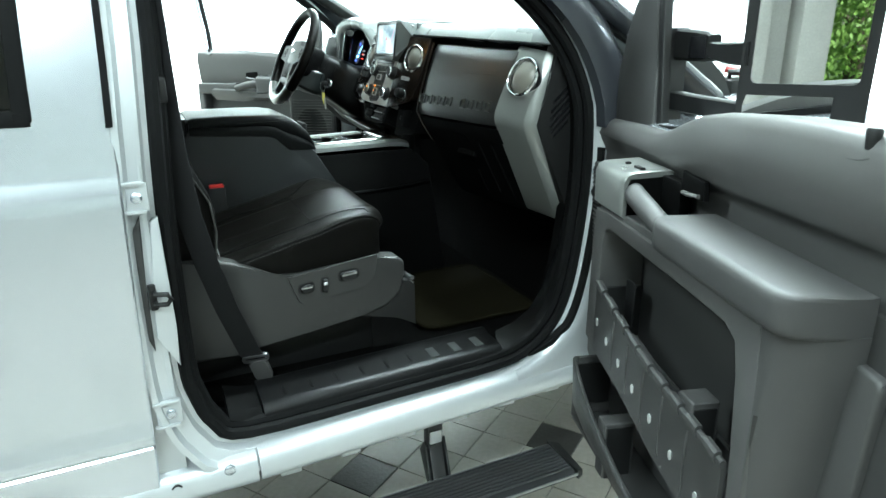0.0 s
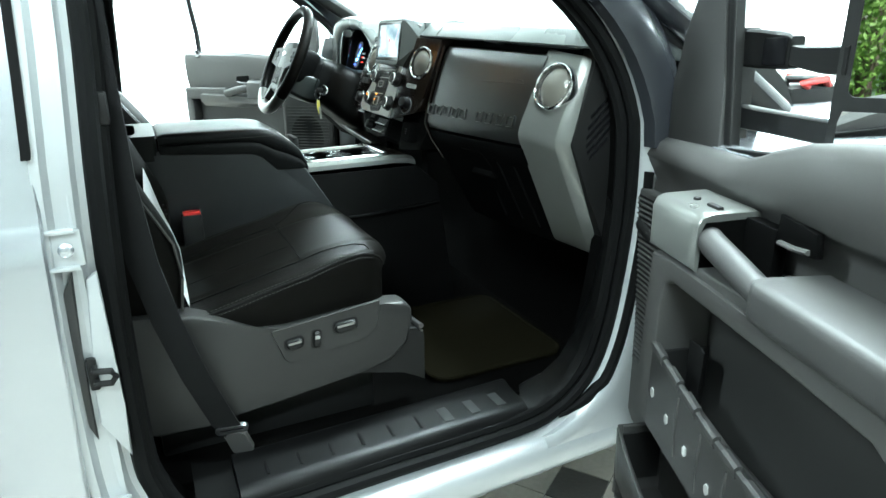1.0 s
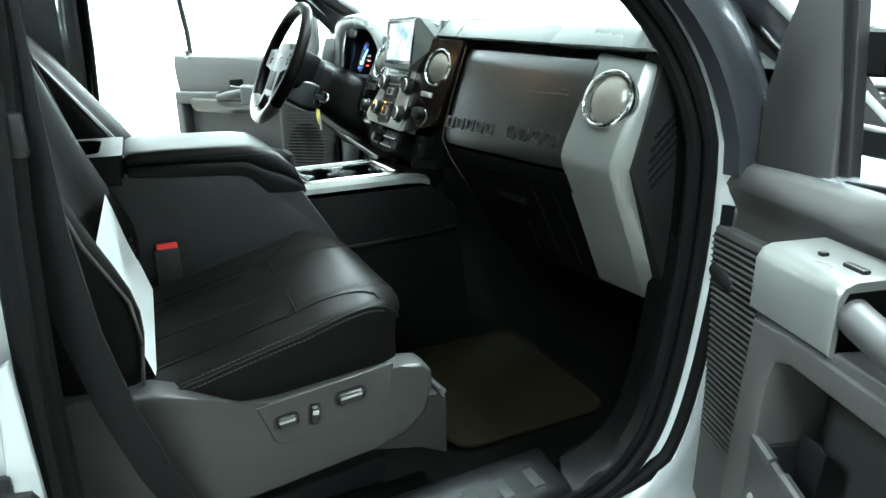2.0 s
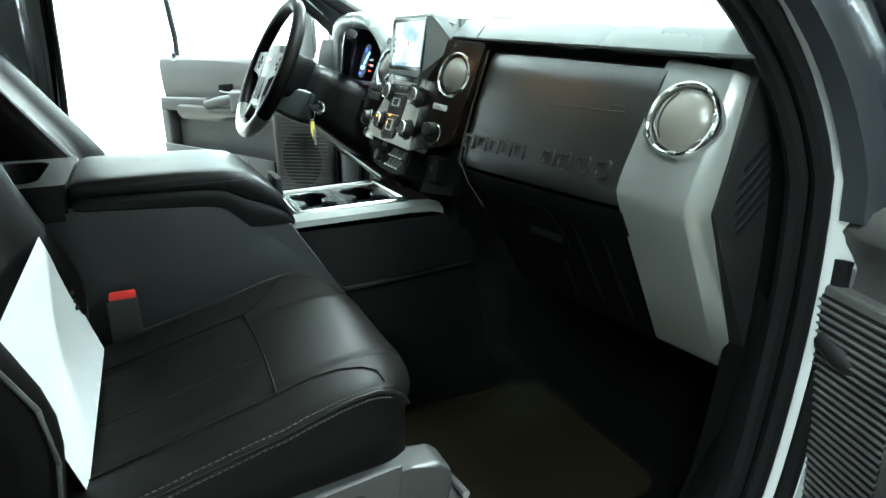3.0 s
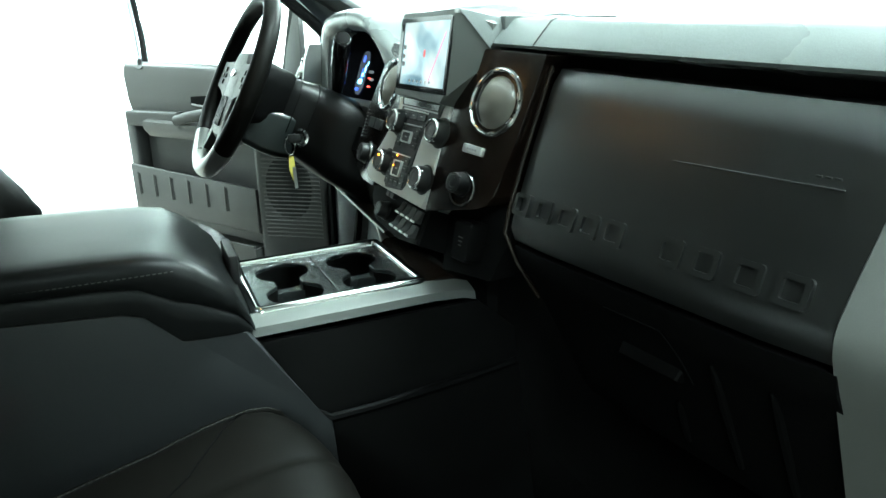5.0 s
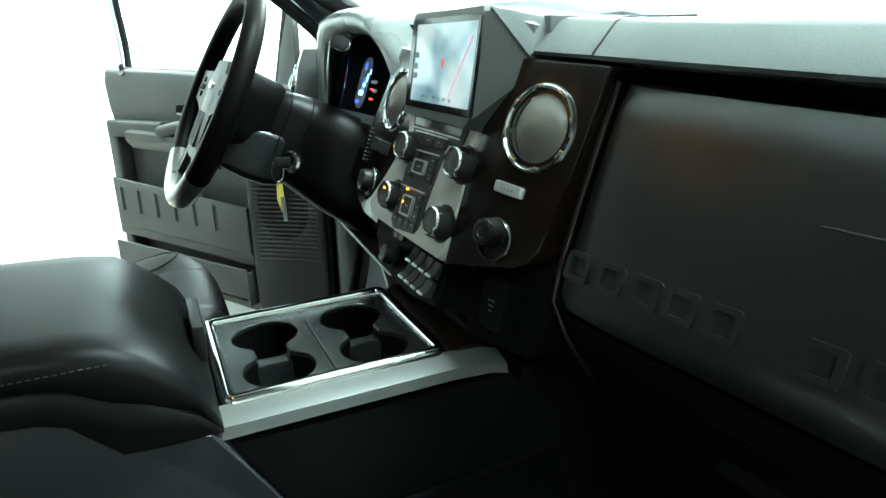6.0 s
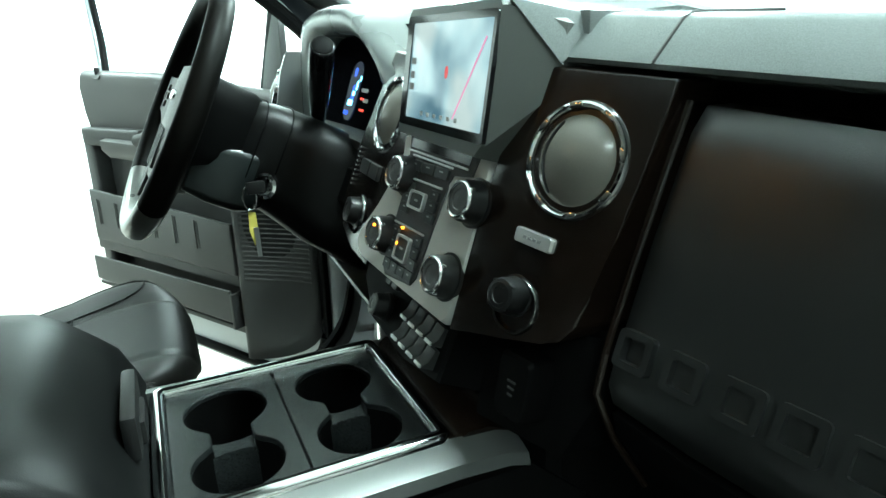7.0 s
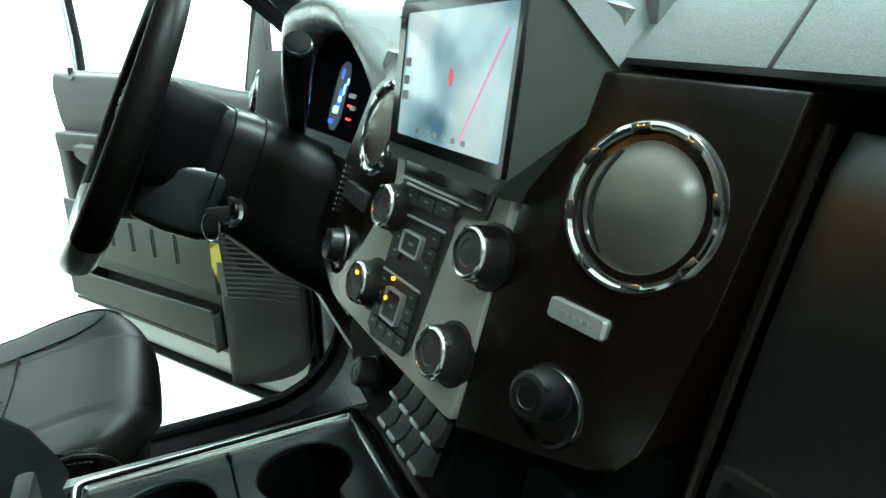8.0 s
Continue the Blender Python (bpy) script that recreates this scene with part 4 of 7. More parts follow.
def knob(x, y, r, m, host, deep=0.019, light=False, plain=False):
    """A turned knob: dark tapering skirt with grips, chrome ring, dished face."""
    m = m @ Matrix.Translation((x, y, 0))
    bm = B()
    lathe(bm, [(r * 1.22, -0.003), (r * 1.22, 0.0015), (r * 1.10, 0.002), (r * 1.05, 0.006), (r * 1.0, deep * 0.8), (r * 0.92, deep), (r * 0.74, deep + 0.001), (r * 0.72, deep - 0.002), (r * 0.1, deep - 0.001)], m, 32)
    k = part("knob", bm, KNOB_BLACK, host)
    if not plain:
        bm = B()
        lathe(bm, [(r * 0.93, deep * 0.90), (r * 0.94, deep * 0.96), (r * 0.90, deep + 0.0012), (r * 0.83, deep + 0.0022), (r * 0.76, deep + 0.0012)], m, 32, False)
        part("knob_ring", bm, CHROME_SOFT, k, "chrome knob ring")
    for a in (40, 130, 220, 310):
        bm = B()
        box(bm, (r * 0.97, 0, deep * 0.90), (r * 0.13, r * 0.20, deep * 0.24), 0.0012, m @ Matrix.Rotation(radians(a), 4, "Z"))
        part("knob_grip", bm, KNOB_BLACK if plain else CHROME_SOFT, k)
    bm = B()
    lathe(bm, [(r * 0.77, deep - 0.001), (r * 0.72, deep + 0.0008), (r * 0.5, deep + 0.0010), (r * 0.46, deep + 0.0002), (r * 0.3, deep + 0.0004), (r * 0.02, deep + 0.0012)], m, 28)
    part("knob_face", bm, KNOB_BLACK if plain else GREY_LOW, k)
    if light:
        bm = B()
        lathe(bm, [(0.0018, deep), (0.0018, deep + 0.0018), (0.001, deep + 0.0022)], m @ Matrix.Translation((0, r * 0.42, 0)), 10)
        part("indicator_light", bm, LED_AMBER, k)
    return k


for x, y, l in ((0.073, 0.048, 0), (-0.065, 0.051, 0), (0.063, -0.027, 0), (-0.0755, -0.020, 1)):
    knob(x, y, 0.0195, ST, panel, light=bool(l))
KM = frame_of((0.178, right_facet(0.178, 1.433), 1.433), (1, 0.28, 0), (0, 0.32, 1))
knob(-0.002, 0.004, 0.0150, KM, facet, 0.020, plain=True)
bm = B()
lathe(bm, [(0.0255, -0.004), (0.0255, 0.001), (0.0240, 0.0030), (0.0215, 0.0026), (0.0205, -0.001)], KM @ Matrix.Translation((0, -0.004, 0)), 36, False)
part("knob_surround", bm, KNOB_RING, facet)
LM = frame_of((-0.183, left_facet(-0.183, 1.428), 1.428), (1, -0.05, 0), (0, 0.36, 1))
knob(-0.003, 0.003, 0.0170, LM, lfacet, 0.015, plain=True)
bm = B()
lathe(bm, [(0.027, -0.004), (0.027, 0.001), (0.0255, 0.003), (0.0230, 0.0026), (0.022, -0.001)], LM, 36, False)
part("knob_surround", bm, KNOB_RING, lfacet)
for i in range(2):
    bm = B()
    plate(bm, LM, outline(0.037, 0.019, 0.002, 2, -0.012 + 0.039 * i, 0.062), -0.002, 0.005, 0.0015)
    part("switch", bm, KEY_CAPS, lfacet)
bm = B()
for i in range(9):
    box(bm, (-0.064, 0.030 + 0.0066 * i, 0.001), (0.002, 0.0024, 0.001), 0, LM)
part("stitch_dots", bm, GREY_MARK, lfacet)

# lower switch row and sockets
SWM = frame_of((0.020, -0.043, 1.362), (1, 0.0, 0), (0, 0.45, 1))
bm = B()
plate(bm, SWM, [(-0.160, 0.030), (0.092, 0.030), (0.094, -0.030), (0.02, -0.040), (-0.095, -0.034), (-0.150, 0.0)], -0.10, -0.003, 0.003)
lower = part("switch_panel", bm, SHADE, dash)
for i in range(4):
    x = 0.006 + 0.0215 * i
    for y, k in ((0.010, 0.8), (-0.014, 1.0)):
        bm = B()
        sec = [(0.010, -0.004), (0.0095, 0.002), (0.004, 0.003), (-0.003, 0.005), (-0.0075, 0.010), (-0.0095, 0.0105), (-0.0105, 0.008), (-0.0105, -0.004)]
        loft(bm, [[SWM @ Vector((x + dx, y + v * c, w * c * k)) for v, w in sec] for dx, c in ((-0.0092, 0.90), (-0.0086, 0.98), (-0.007, 1.0), (0.007, 1.0), (0.0086, 0.98), (0.0092, 0.90))])
        t = part("toggle", bm, KEY_CAPS, lower, smooth=35)
        bm = B()
        box(bm, (x, y - 0.0092, 0.0104 * k), (0.0140, 0.0034, 0.0030), 0.0010, SWM)
        part("toggle_lip", bm, BADGE, t)
knob(-0.060, -0.010, 0.0135, SWM, lower, 0.016, plain=True)
for i in range(2):
    bm = B()
    plate(bm, SWM, outline(0.016, 0.013, 0.002, 2, -0.070 + 0.018 * i, 0.021), -0.004, 0.003, 0.001)
    part("switch", bm, KEY_CAPS, lower)
bm = B()
pts = [(0.104, 1.386), (0.236, 1.412), (0.246, 1.36), (0.225, 1.30), (0.116, 1.29)]
prism(bm, [(x, 0.012 + 0.2 * (x - 0.15) + 0.25 * (z - 1.36), z) for x, z in pts], [(x, 0.16, z) for x, z in pts], 0.003)
pocket = part("socket_housing", bm, SHADE, dash)
bm = B()
SKM = frame_of((0.182, -0.002, 1.352), (1, 0.2, 0), (0, 0.2, 1))
plate(bm, SKM, outline(0.040, 0.060, 0.006), -0.02, 0.012, 0.004)
sock = part("socket_cover", bm, SHADE, pocket)
bm = B()
for i in range(3):
    box(bm, (0.0, 0.006 - 0.006 * i, 0.0122), (0.010 - 0.002 * i, 0.002, 0.0008), 0, SKM)
part("socket_mark", bm, GREY_LOW, sock)

# screen tower: bezel, flared side, hood
SC = frame_of((0.031, 0.012, 1.612), (1, 0, 0), (0, 0.15, 1))
bm = B()
front = [(-0.108, -0.068), (0.078, -0.070), (0.090, -0.058), (0.094, 0.058), (0.090, 0.064), (-0.100, 0.064), (-0.106, 0.058)]
rear = [(-0.112, -0.070), (0.086, -0.076), (0.122, -0.004), (0.118, 0.050), (0.108, 0.062), (-0.104, 0.064), (-0.110, 0.056)]
loft(bm, [[SC @ Vector((x * 0.985, y * 0.985, 0.011)) for x, y in front], [SC @ Vector((x, y, 0.008)) for x, y in front], [SC @ Vector((x, y, -0.038)) for x, y in rear], [SC @ Vector((x, y, -0.14)) for x, y in rear]])
bezel = part("screen_bezel", bm, TRIM_LOW, dash, smooth=25)
bm = B()
ring_plate(bm, SC, outline(0.192, 0.112, 0.003, 2, -0.004, -0.001), outline(0.174, 0.0965, 0.002, 2, 0.0, 0.0), 0.009, 0.0135)
part("screen_frame", bm, GLOSS_BLACK, bezel)
bm = B()
loft(bm, [[SC @ Vector((-0.087 + 0.174 * i / 24, -0.0483 + 0.0966 * j / 16, 0.0120)) for i in range(25)] for j in range(17)], caps=False, closed=False)
part("screen", bm, SCREEN, bezel, "lit navigation display")
bm = B()
for i in range(6):
    box(bm, (-0.045 + 0.016 * i, -0.042, 0.0123), (0.006, 0.004, 0.0004), 0, SC)
part("screen_icons", bm, WHITE_MARK, bezel)
bm = B()
for y, w in ((0.010, 0.012), (-0.004, 0.010), (-0.016, 0.012)):
    box(bm, (-0.078, y, 0.0123), (w, 0.007, 0.0004), 0, SC)
part("screen_keys", bm, GREY_MARK, bezel)
bm = B()
box(bm, (0, 0, 0.0124), (0.0018, 0.088, 0.0004), 0, SC @ Matrix.Translation((0.052, -0.004, 0)) @ Matrix.Rotation(radians(-33), 4, "Z"))
part("route_line", bm, LED_PINK, bezel)
bm = B()
plate(bm, SC, [(0.004 + 0.0032 * math.cos(a), 0.001 + 0.006 * math.sin(a)) for a in [2 * math.pi * i / 14 for i in range(14)]], 0.0120, 0.0126)
part("position_marker", bm, LED_MARK, bezel)
bm = B()
rings = []
for x, zt, y in ((-0.082, 1.662, 0.036), (-0.074, 1.676, 0.020), (0.03, 1.681, 0.014), (0.112, 1.679, 0.018), (0.122, 1.674, 0.026), (0.146, 1.662, 0.062)):
    rings.append([(x, y + 0.004, zt - 0.013), (x, y - 0.002, zt - 0.006), (x, y + 0.008, zt), (x, y + 0.12, zt + 0.008), (x, 0.58, zt - 0.05), (x, 0.58, zt - 0.1), (x, y + 0.05, zt - 0.03)])
loft(bm, rings)
part("screen_hood", bm, PAD, dash)
bm = B()
flank = [(0.129, 0.012, 1.677), (0.157, 0.048, 1.622), (0.153, 0.056, 1.631), (0.153, 0.086, 1.661), (0.145, 0.064, 1.666)]
prism(bm, flank, [(x - 0.012, y + 0.010, z) for x, y, z in flank], 0.0015)
box(bm, (0.138, 0.130, 1.630), (0.044, 0.12, 0.071), 0.002)
part("hood_flank", bm, PAD, dash)

# instruments: an arched hood with a stepped inner lip
HOOD = [(-0.742, 1.46, -0.690, 1.46), (-0.738, 1.54, -0.684, 1.53), (-0.722, 1.62, -0.668, 1.60), (-0.700, 1.668, -0.645, 1.640), (-0.665, 1.692, -0.615, 1.658), (-0.60, 1.702, -0.575, 1.664), (-0.50, 1.704, -0.49, 1.666), (-0.41, 1.700, -0.40, 1.662), (-0.355, 1.686, -0.345, 1.652),
        (-0.30, 1.662, -0.295, 1.630), (-0.255, 1.640, -0.255, 1.600), (-0.215, 1.624, -0.225, 1.560), (-0.165, 1.614, -0.205, 1.52), (-0.10, 1.612, -0.190, 1.48)]
bm = B()
loft(bm, [[(xo, 0.58, min(zo, 1.62) - 0.06), (xo, 0.58, zo - 0.03), (xo, 0.20, zo + 0.004), (xo, 0.050, zo), (xo * 0.9 + xi * 0.1, 0.034, zo * 0.85 + zi * 0.15 - 0.002), (xo * 0.45 + xi * 0.55, 0.030, zo * 0.45 + zi * 0.55), (xi, 0.038, zi), (xi, 0.046, zi - 0.004), (xi * 0.96 - 0.018, 0.050, zi - 0.007), (xi * 0.96 - 0.018, 0.115, zi - 0.010)] for xo, zo, xi, zi in HOOD])
part("instrument_hood", bm, PAD, dash, "grained instrument hood", smooth=50)
bm = B()
slab(bm, [(-0.69, 0.030, 1.46), (-0.215, 0.030, 1.46), (-0.215, 0.10, 1.665), (-0.69, 0.10, 1.685)], 0.02)
face_i = part("instrument_lens", bm, LENS, dash, "glossy dark instrument lens")
IM = frame_of((-0.455, 0.0650, 1.565), (1, 0, 0), (0, 0.342, 1))
bm = B()
plate(bm, IM, outline(0.060, 0.100, 0.026, 6, -0.012, 0.0), 0.001, 0.0030)
part("blue_readout", bm, LED_DEEP, face_i, "dim blue lit display")
for dx, dy, w, h in ((-0.018, 0.032, 0.014, 0.016), (-0.008, -0.006, 0.016, 0.034), (-0.024, -0.038, 0.026, 0.008)):
    bm = B()
    plate(bm, IM, outline(w, h, 0.006, 4, dx, dy), 0.0030, 0.0036)
    part("blue_readout", bm, LED_BLUE, face_i)
for dx, dy, w, h in ((0.006, 0.010, 0.006, 0.016), (-0.004, -0.004, 0.012, 0.008), (-0.012, -0.020, 0.024, 0.010), (0.016, 0.022, 0.005, 0.009)):
    bm = B()
    plate(bm, IM, outline(w, h, 0.0024, 3, dx, dy), 0.0036, 0.0042)
    part("bright_readout", bm, LED_CYAN, face_i)
for dx, dy, w in ((0.046, 0.004, 0.030), (0.060, -0.012, 0.022)):
    bm = B()
    plate(bm, IM, outline(w, 0.006, 0.002, 1, dx, dy), 0.0010, 0.0032)
    part("gauge_mark", bm, GREY_MARK, face_i)
for dx, dy in ((0.044, -0.010), (0.052, -0.028)):
    bm = B()
    plate(bm, IM, outline(0.018, 0.003, 0.001, 1, dx, dy), 0.001, 0.0034)
    part("red_readout", bm, LED_RED, face_i)
bm = B()
loft(bm, [[(x, 0.020, z), (x, 0.012, z - 0.006), (x, 0.016, z - 0.020), (x, 0.08, z - 0.022), (x, 0.08, z)] for x, z in ((-0.66, 1.505), (-0.45, 1.510), (-0.30, 1.512), (-0.225, 1.505))])
part("lens_ledge", bm, GREY_LOW, dash)
bm = B()
slab(bm, [(-0.205, 0.010, 1.47), (-0.200, 0.050, 1.61), (-0.250, 0.085, 1.62), (-0.262, 0.045, 1.46)], 0.02, 0.004)
part("instrument_side", bm, DASH, dash)
# Shade under the dash is painted into this near-black block.
bm = B()
loft(bm, [[(x, 0.0, 1.465), (x, -0.02, 1.42), (x, 0.02, 1.30), (x, 0.10, 1.22), (x, 0.3, 1.22), (x, 0.3, 1.465)] for x in (-0.90, -0.6, -0.35, -0.16)])
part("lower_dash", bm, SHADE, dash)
bm = B()
loft(bm, [[(x, -0.008, z), (x, -0.010, z - 0.004), (x, 0.028, z - 0.044), (x, 0.036, z - 0.046), (x, 0.10, z - 0.046), (x, 0.06, z)] for x, z in ((-0.66, 1.318), (-0.50, 1.303), (-0.38, 1.293), (-0.26, 1.284), (-0.16, 1.278))])
part("knee_panel", bm, TRIM_LOW, dash, "grey panel below the steering column", smooth=50)
# Knee area near black as well, with the footwell shade in its colour.
bm = B()
loft(bm, [[(x, 0.02, 1.335), (x, 0.035, 1.25), (x, 0.075, 1.12), (x, 0.11, 1.02), (x, 0.16, 1.02), (x, 0.16, 1.335)] for x in (-0.34, -0.24, -0.10)])
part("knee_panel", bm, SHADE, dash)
bm = B()
tube(bm, [(-0.36, 0.04, 1.26), (-0.25, 0.02, 1.23), (-0.15, -0.01, 1.24), (-0.10, -0.02, 1.27)], 0.007, 8, flat=0.6)
part("knee_trim", bm, TRIM, dash)
bm = B()
loft(bm, [[(x, 0.01 + e, 1.640 - d), (x, -0.005 + e, 1.60 - d), (x, -0.03 + e, 1.45), (x, 0.3, 1.45), (x, 0.5, 1.63 - d)] for x, d, e in ((-0.94, 0.05, 0.05), (-0.82, 0.025, 0.01), (-0.735, 0.01, 0.0))])
dtrim = part("driver_end_trim", bm, TRIM, dash, "satin silver driver-side end trim")
air_vent((-0.83, 0.0, 1.545), (1, -0.2, 0), (0, 0.3, 1), 0.050, dtrim)

# ---- steering wheel ----
WC, WR = Vector((-0.462, -0.222, 1.552)), 0.188
WM = frame_of(WC, (1, 0.03, 0), (0, 0.442, 0.897))
wheel = thing("steering_wheel", "black leather steering wheel with a grey ribbed hub", "steering wheel")


def rim_arc(a0, a1, n, r):
    return [WM @ Vector((WR * math.cos(a), WR * math.sin(a), 0.0)) for a in [a0 + (a1 - a0) * i / n for i in range(n + 1)]]


axis = WM.to_3x3() @ Vector((0, 0, 1))
for a0, a1, mat, lab in ((-0.75, math.pi + 0.75, LEATHER, "black leather rim"), (math.pi + 0.75, 2 * math.pi - 0.75, TRIM, "satin silver lower rim")):
    bm = B()
    k = 48 if a0 < 0 else 20
    tube(bm, rim_arc(a0, a1, k, 0.017), [0.0190 - 0.0015 * math.sin(a0 + (a1 - a0) * i / k) for i in range(k + 1)], 14, up=axis)
    part("rim", bm, mat, wheel, lab)
bm = B()
hubp = [(-0.070, 0.050), (-0.055, 0.072), (0.055, 0.072), (0.070, 0.050), (0.066, 0.0), (0.060, -0.06), (0.048, -0.108), (0.030, -0.122), (-0.030, -0.122), (-0.048, -0.108), (-0.060, -0.06), (-0.066, 0.0)]
loft(bm, [[WM @ Vector((x * k, y * k, z)) for x, y in hubp] for k, z in ((0.95, -0.05), (1.0, -0.022), (0.98, -0.004), (0.92, 0.004), (0.6, 0.008), (0.1, 0.009))])
hub = part("hub", bm, GREY_LOW, wheel, "grey padded hub")
for i in range(4):
    bm = B()
    plate(bm, WM, outline(0.008, 0.064, 0.003, 3, -0.027 + 0.018 * i, -0.062), 0.000, 0.0100)
    part("hub_slot", bm, BLACK, hub)
bm = B()
plate(bm, WM, [(0.017 * math.cos(a), 0.020 + 0.008 * math.sin(a)) for a in [2 * math.pi * i / 24 for i in range(24)]], 0.002, 0.012, 0.001)
part("hub_badge", bm, CHROME, hub, "plain chrome oval badge")
bm = B()
loft(bm, [[WM @ Vector((x * k, y * k - 0.005, z)) for x, y in outline(0.17, 0.15, 0.04, 4)] for k, z in ((0.95, -0.018), (1.0, -0.034), (0.97, -0.095), (0.88, -0.108))])
part("hub_back", bm, SHADE, wheel)
for s in (-1, 1):
    bm = B()
    loft(bm, [[WM @ Vector((s * x, y + dy, z)) for dy, z in ((-h, -0.014), (h, -0.014), (h, 0.006), (-h, 0.006))] for x, y, h in ((0.055, 0.005, 0.040), (0.10, 0.01, 0.034), (0.14, 0.012, 0.030), (0.176, 0.015, 0.030))])
    sp = part("spoke", bm, BLACK, wheel)
    for j in range(4):
        a = math.pi / 2 * j
        bm = B()
        plate(bm, WM, outline(0.011, 0.011, 0.003, 2, s * 0.112 + 0.014 * math.cos(a), 0.012 + 0.014 * math.sin(a)), 0.004, 0.0095, 0.001)
        part("wheel_button", bm, GREY_DARK, sp)
    bm = B()
    loft(bm, [[WM @ Vector((s * x + dx, y, z)) for dx, z in ((-h, -0.016), (h, -0.016), (h, 0.004), (-h, 0.004))] for x, y, h in ((0.030, -0.07, 0.018), (0.055, -0.12, 0.013), (0.082, -0.16, 0.014))])
    part("spoke", bm, GREY_DARK, wheel)

column = thing("steering_column", "black steering column shroud with a column gear lever", "steering column")
CM = WM @ Matrix.Translation((0, -0.015, 0))


def shroud_ring(w, h, z, x=0.0, y=0.0, r=0.035):
    return [CM @ Vector((x + px, y + py, z)) for px, py in outline(w, h, r, 5)]


bm = B()
loft(bm, [shroud_ring(0.150, 0.130, -0.090), shroud_ring(0.172, 0.150, -0.098), shroud_ring(0.180, 0.158, -0.125), shroud_ring(0.186, 0.165, -0.150, 0.004, 0, 0.045), shroud_ring(0.215, 0.175, -0.185, 0.016, -0.004, 0.05), shroud_ring(0.250, 0.185, -0.225, 0.026, -0.010, 0.05), shroud_ring(0.262, 0.195, -0.30, 0.028, -0.018, 0.05), shroud_ring(0.262, 0.20, -0.37, 0.028, -0.02, 0.05)])
part("shroud", bm, COLUMN, column, smooth=60)
bm = B()
loft(bm, [shroud_ring(0.128, 0.060, -0.030, 0, -0.052, 0.010), shroud_ring(0.150, 0.078, -0.038, 0, -0.052, 0.012), shroud_ring(0.172, 0.092, -0.075, 0, -0.050, 0.014), shroud_ring(0.183, 0.100, -0.115, 0, -0.046, 0.016), shroud_ring(0.176, 0.094, -0.138, 0, -0.042, 0.016)])
part("lower_shroud", bm, COVER, column, "dark grey lower column cover", smooth=35)
bm = B()
for zc in (-0.112, -0.150):
    ring = shroud_ring(0.1815 if zc > -0.13 else 0.1875, 0.1595 if zc > -0.13 else 0.1665, zc, 0 if zc > -0.13 else 0.004, 0, 0.045)
    tube(bm, ring, 0.0012, 6, True, up=axis)
part("shroud_joint", bm, SHADE, column)
bm = B()
tube(bm, [(-0.450, -0.006, 1.508), (-0.418, -0.014, 1.529), (-0.386, -0.019, 1.556), (-0.352, -0.025, 1.584), (-0.316, -0.030, 1.613), (-0.284, -0.034, 1.639), (-0.2825, -0.0342, 1.6402), (-0.2818, -0.0343, 1.6408)], [0.008, 0.0115, 0.0150, 0.0172, 0.0180, 0.0176, 0.0168, 0.0150], 24)
lever = part("gear_lever", bm, GLOSS_BLACK, column)
bm = B()
ax = Vector((0.77, -0.10, 0.63)).normalized()
lm = frame_of(Vector((-0.284, -0.034, 1.639)) + ax * 0.001, ax.orthogonal(), ax.cross(ax.orthogonal()))
lathe(bm, [(0.0146, -0.002), (0.0146, 0.0038), (0.0138, 0.0042), (0.001, 0.0042)], lm, 24)
part("lever_button", bm, SHADE, lever)
KEY = Vector((-0.325, -0.122, 1.448))
key = thing("ignition_key", "steel ignition key on a ring with a yellow tag", "key")
bm = B()
lathe(bm, [(0.019, -0.006), (0.019, 0.004), (0.015, 0.006), (0.012, 0.004), (0.002, 0.004)], frame_of(KEY, (0.5, 0.6, 0), (0, 0.4, 1)), 20)
part("lock_ring", bm, CHROME, key)
bm = B()
box(bm, KEY + Vector((0.012, -0.016, 0.002)), (0.006, 0.026, 0.018), 0.002)
part("key_head", bm, BLACK, key)
bm = B()
tube(bm, [KEY + Vector((0.012, -0.026 + 0.016 * math.cos(a) * 0.6, -0.012 + 0.018 * math.sin(a))) for a in [2 * math.pi * i / 20 for i in range(20)]], 0.0012, 6, True, up=(1, 0, 0))
part("key_ring", bm, CHROME, key)
bm = B()
slab(bm, [KEY + Vector(p) for p in ((0.010, -0.030, -0.032), (0.010, -0.020, -0.034), (0.013, -0.018, -0.075), (0.013, -0.026, -0.082), (0.010, -0.031, -0.06))], 0.0012)
part("tag", bm, YELLOW, key)
bm = B()
slab(bm, [KEY + Vector(p) for p in ((0.016, -0.026, -0.055), (0.016, -0.019, -0.055), (0.018, -0.018, -0.098), (0.018, -0.024, -0.098))], 0.0015)
part("key_blade", bm, STEEL, key)

# ---- centre console ----
console = thing("centre_console", "dark grey centre console with padded armrest and cup holders", "console", place=(0.012, 0.003, 0.019))
bm = B()
side = [(-1.02, 0.745), (-1.02, 1.325), (-0.705, 1.325), (-0.47, 1.312), (-0.445, 1.305), (-0.405, 1.258), (-0.325, 1.252), (-0.24, 1.10), (-0.22, 1.085), (-0.20, 0.745)]
prism(bm, [(0.157, y, z) for y, z in side], [(-0.157, y, z) for y, z in side], 0.004)
part("console_body", bm, CONSOLE, console)
bm = B()
front = [(-0.33, 0.745), (-0.33, 1.222), (0.03, 1.222), (0.10, 1.16), (0.16, 0.745)]
prism(bm, [(0.142, y, z) for y, z in front], [(0.132, y, z) for y, z in front], 0.002)
prism(bm, [(-0.142, y, z) for y, z in front], [(-0.132, y, z) for y, z in front], 0.002)
box(bm, (0, 0.06, 1.06), (0.27, 0.02, 0.56))
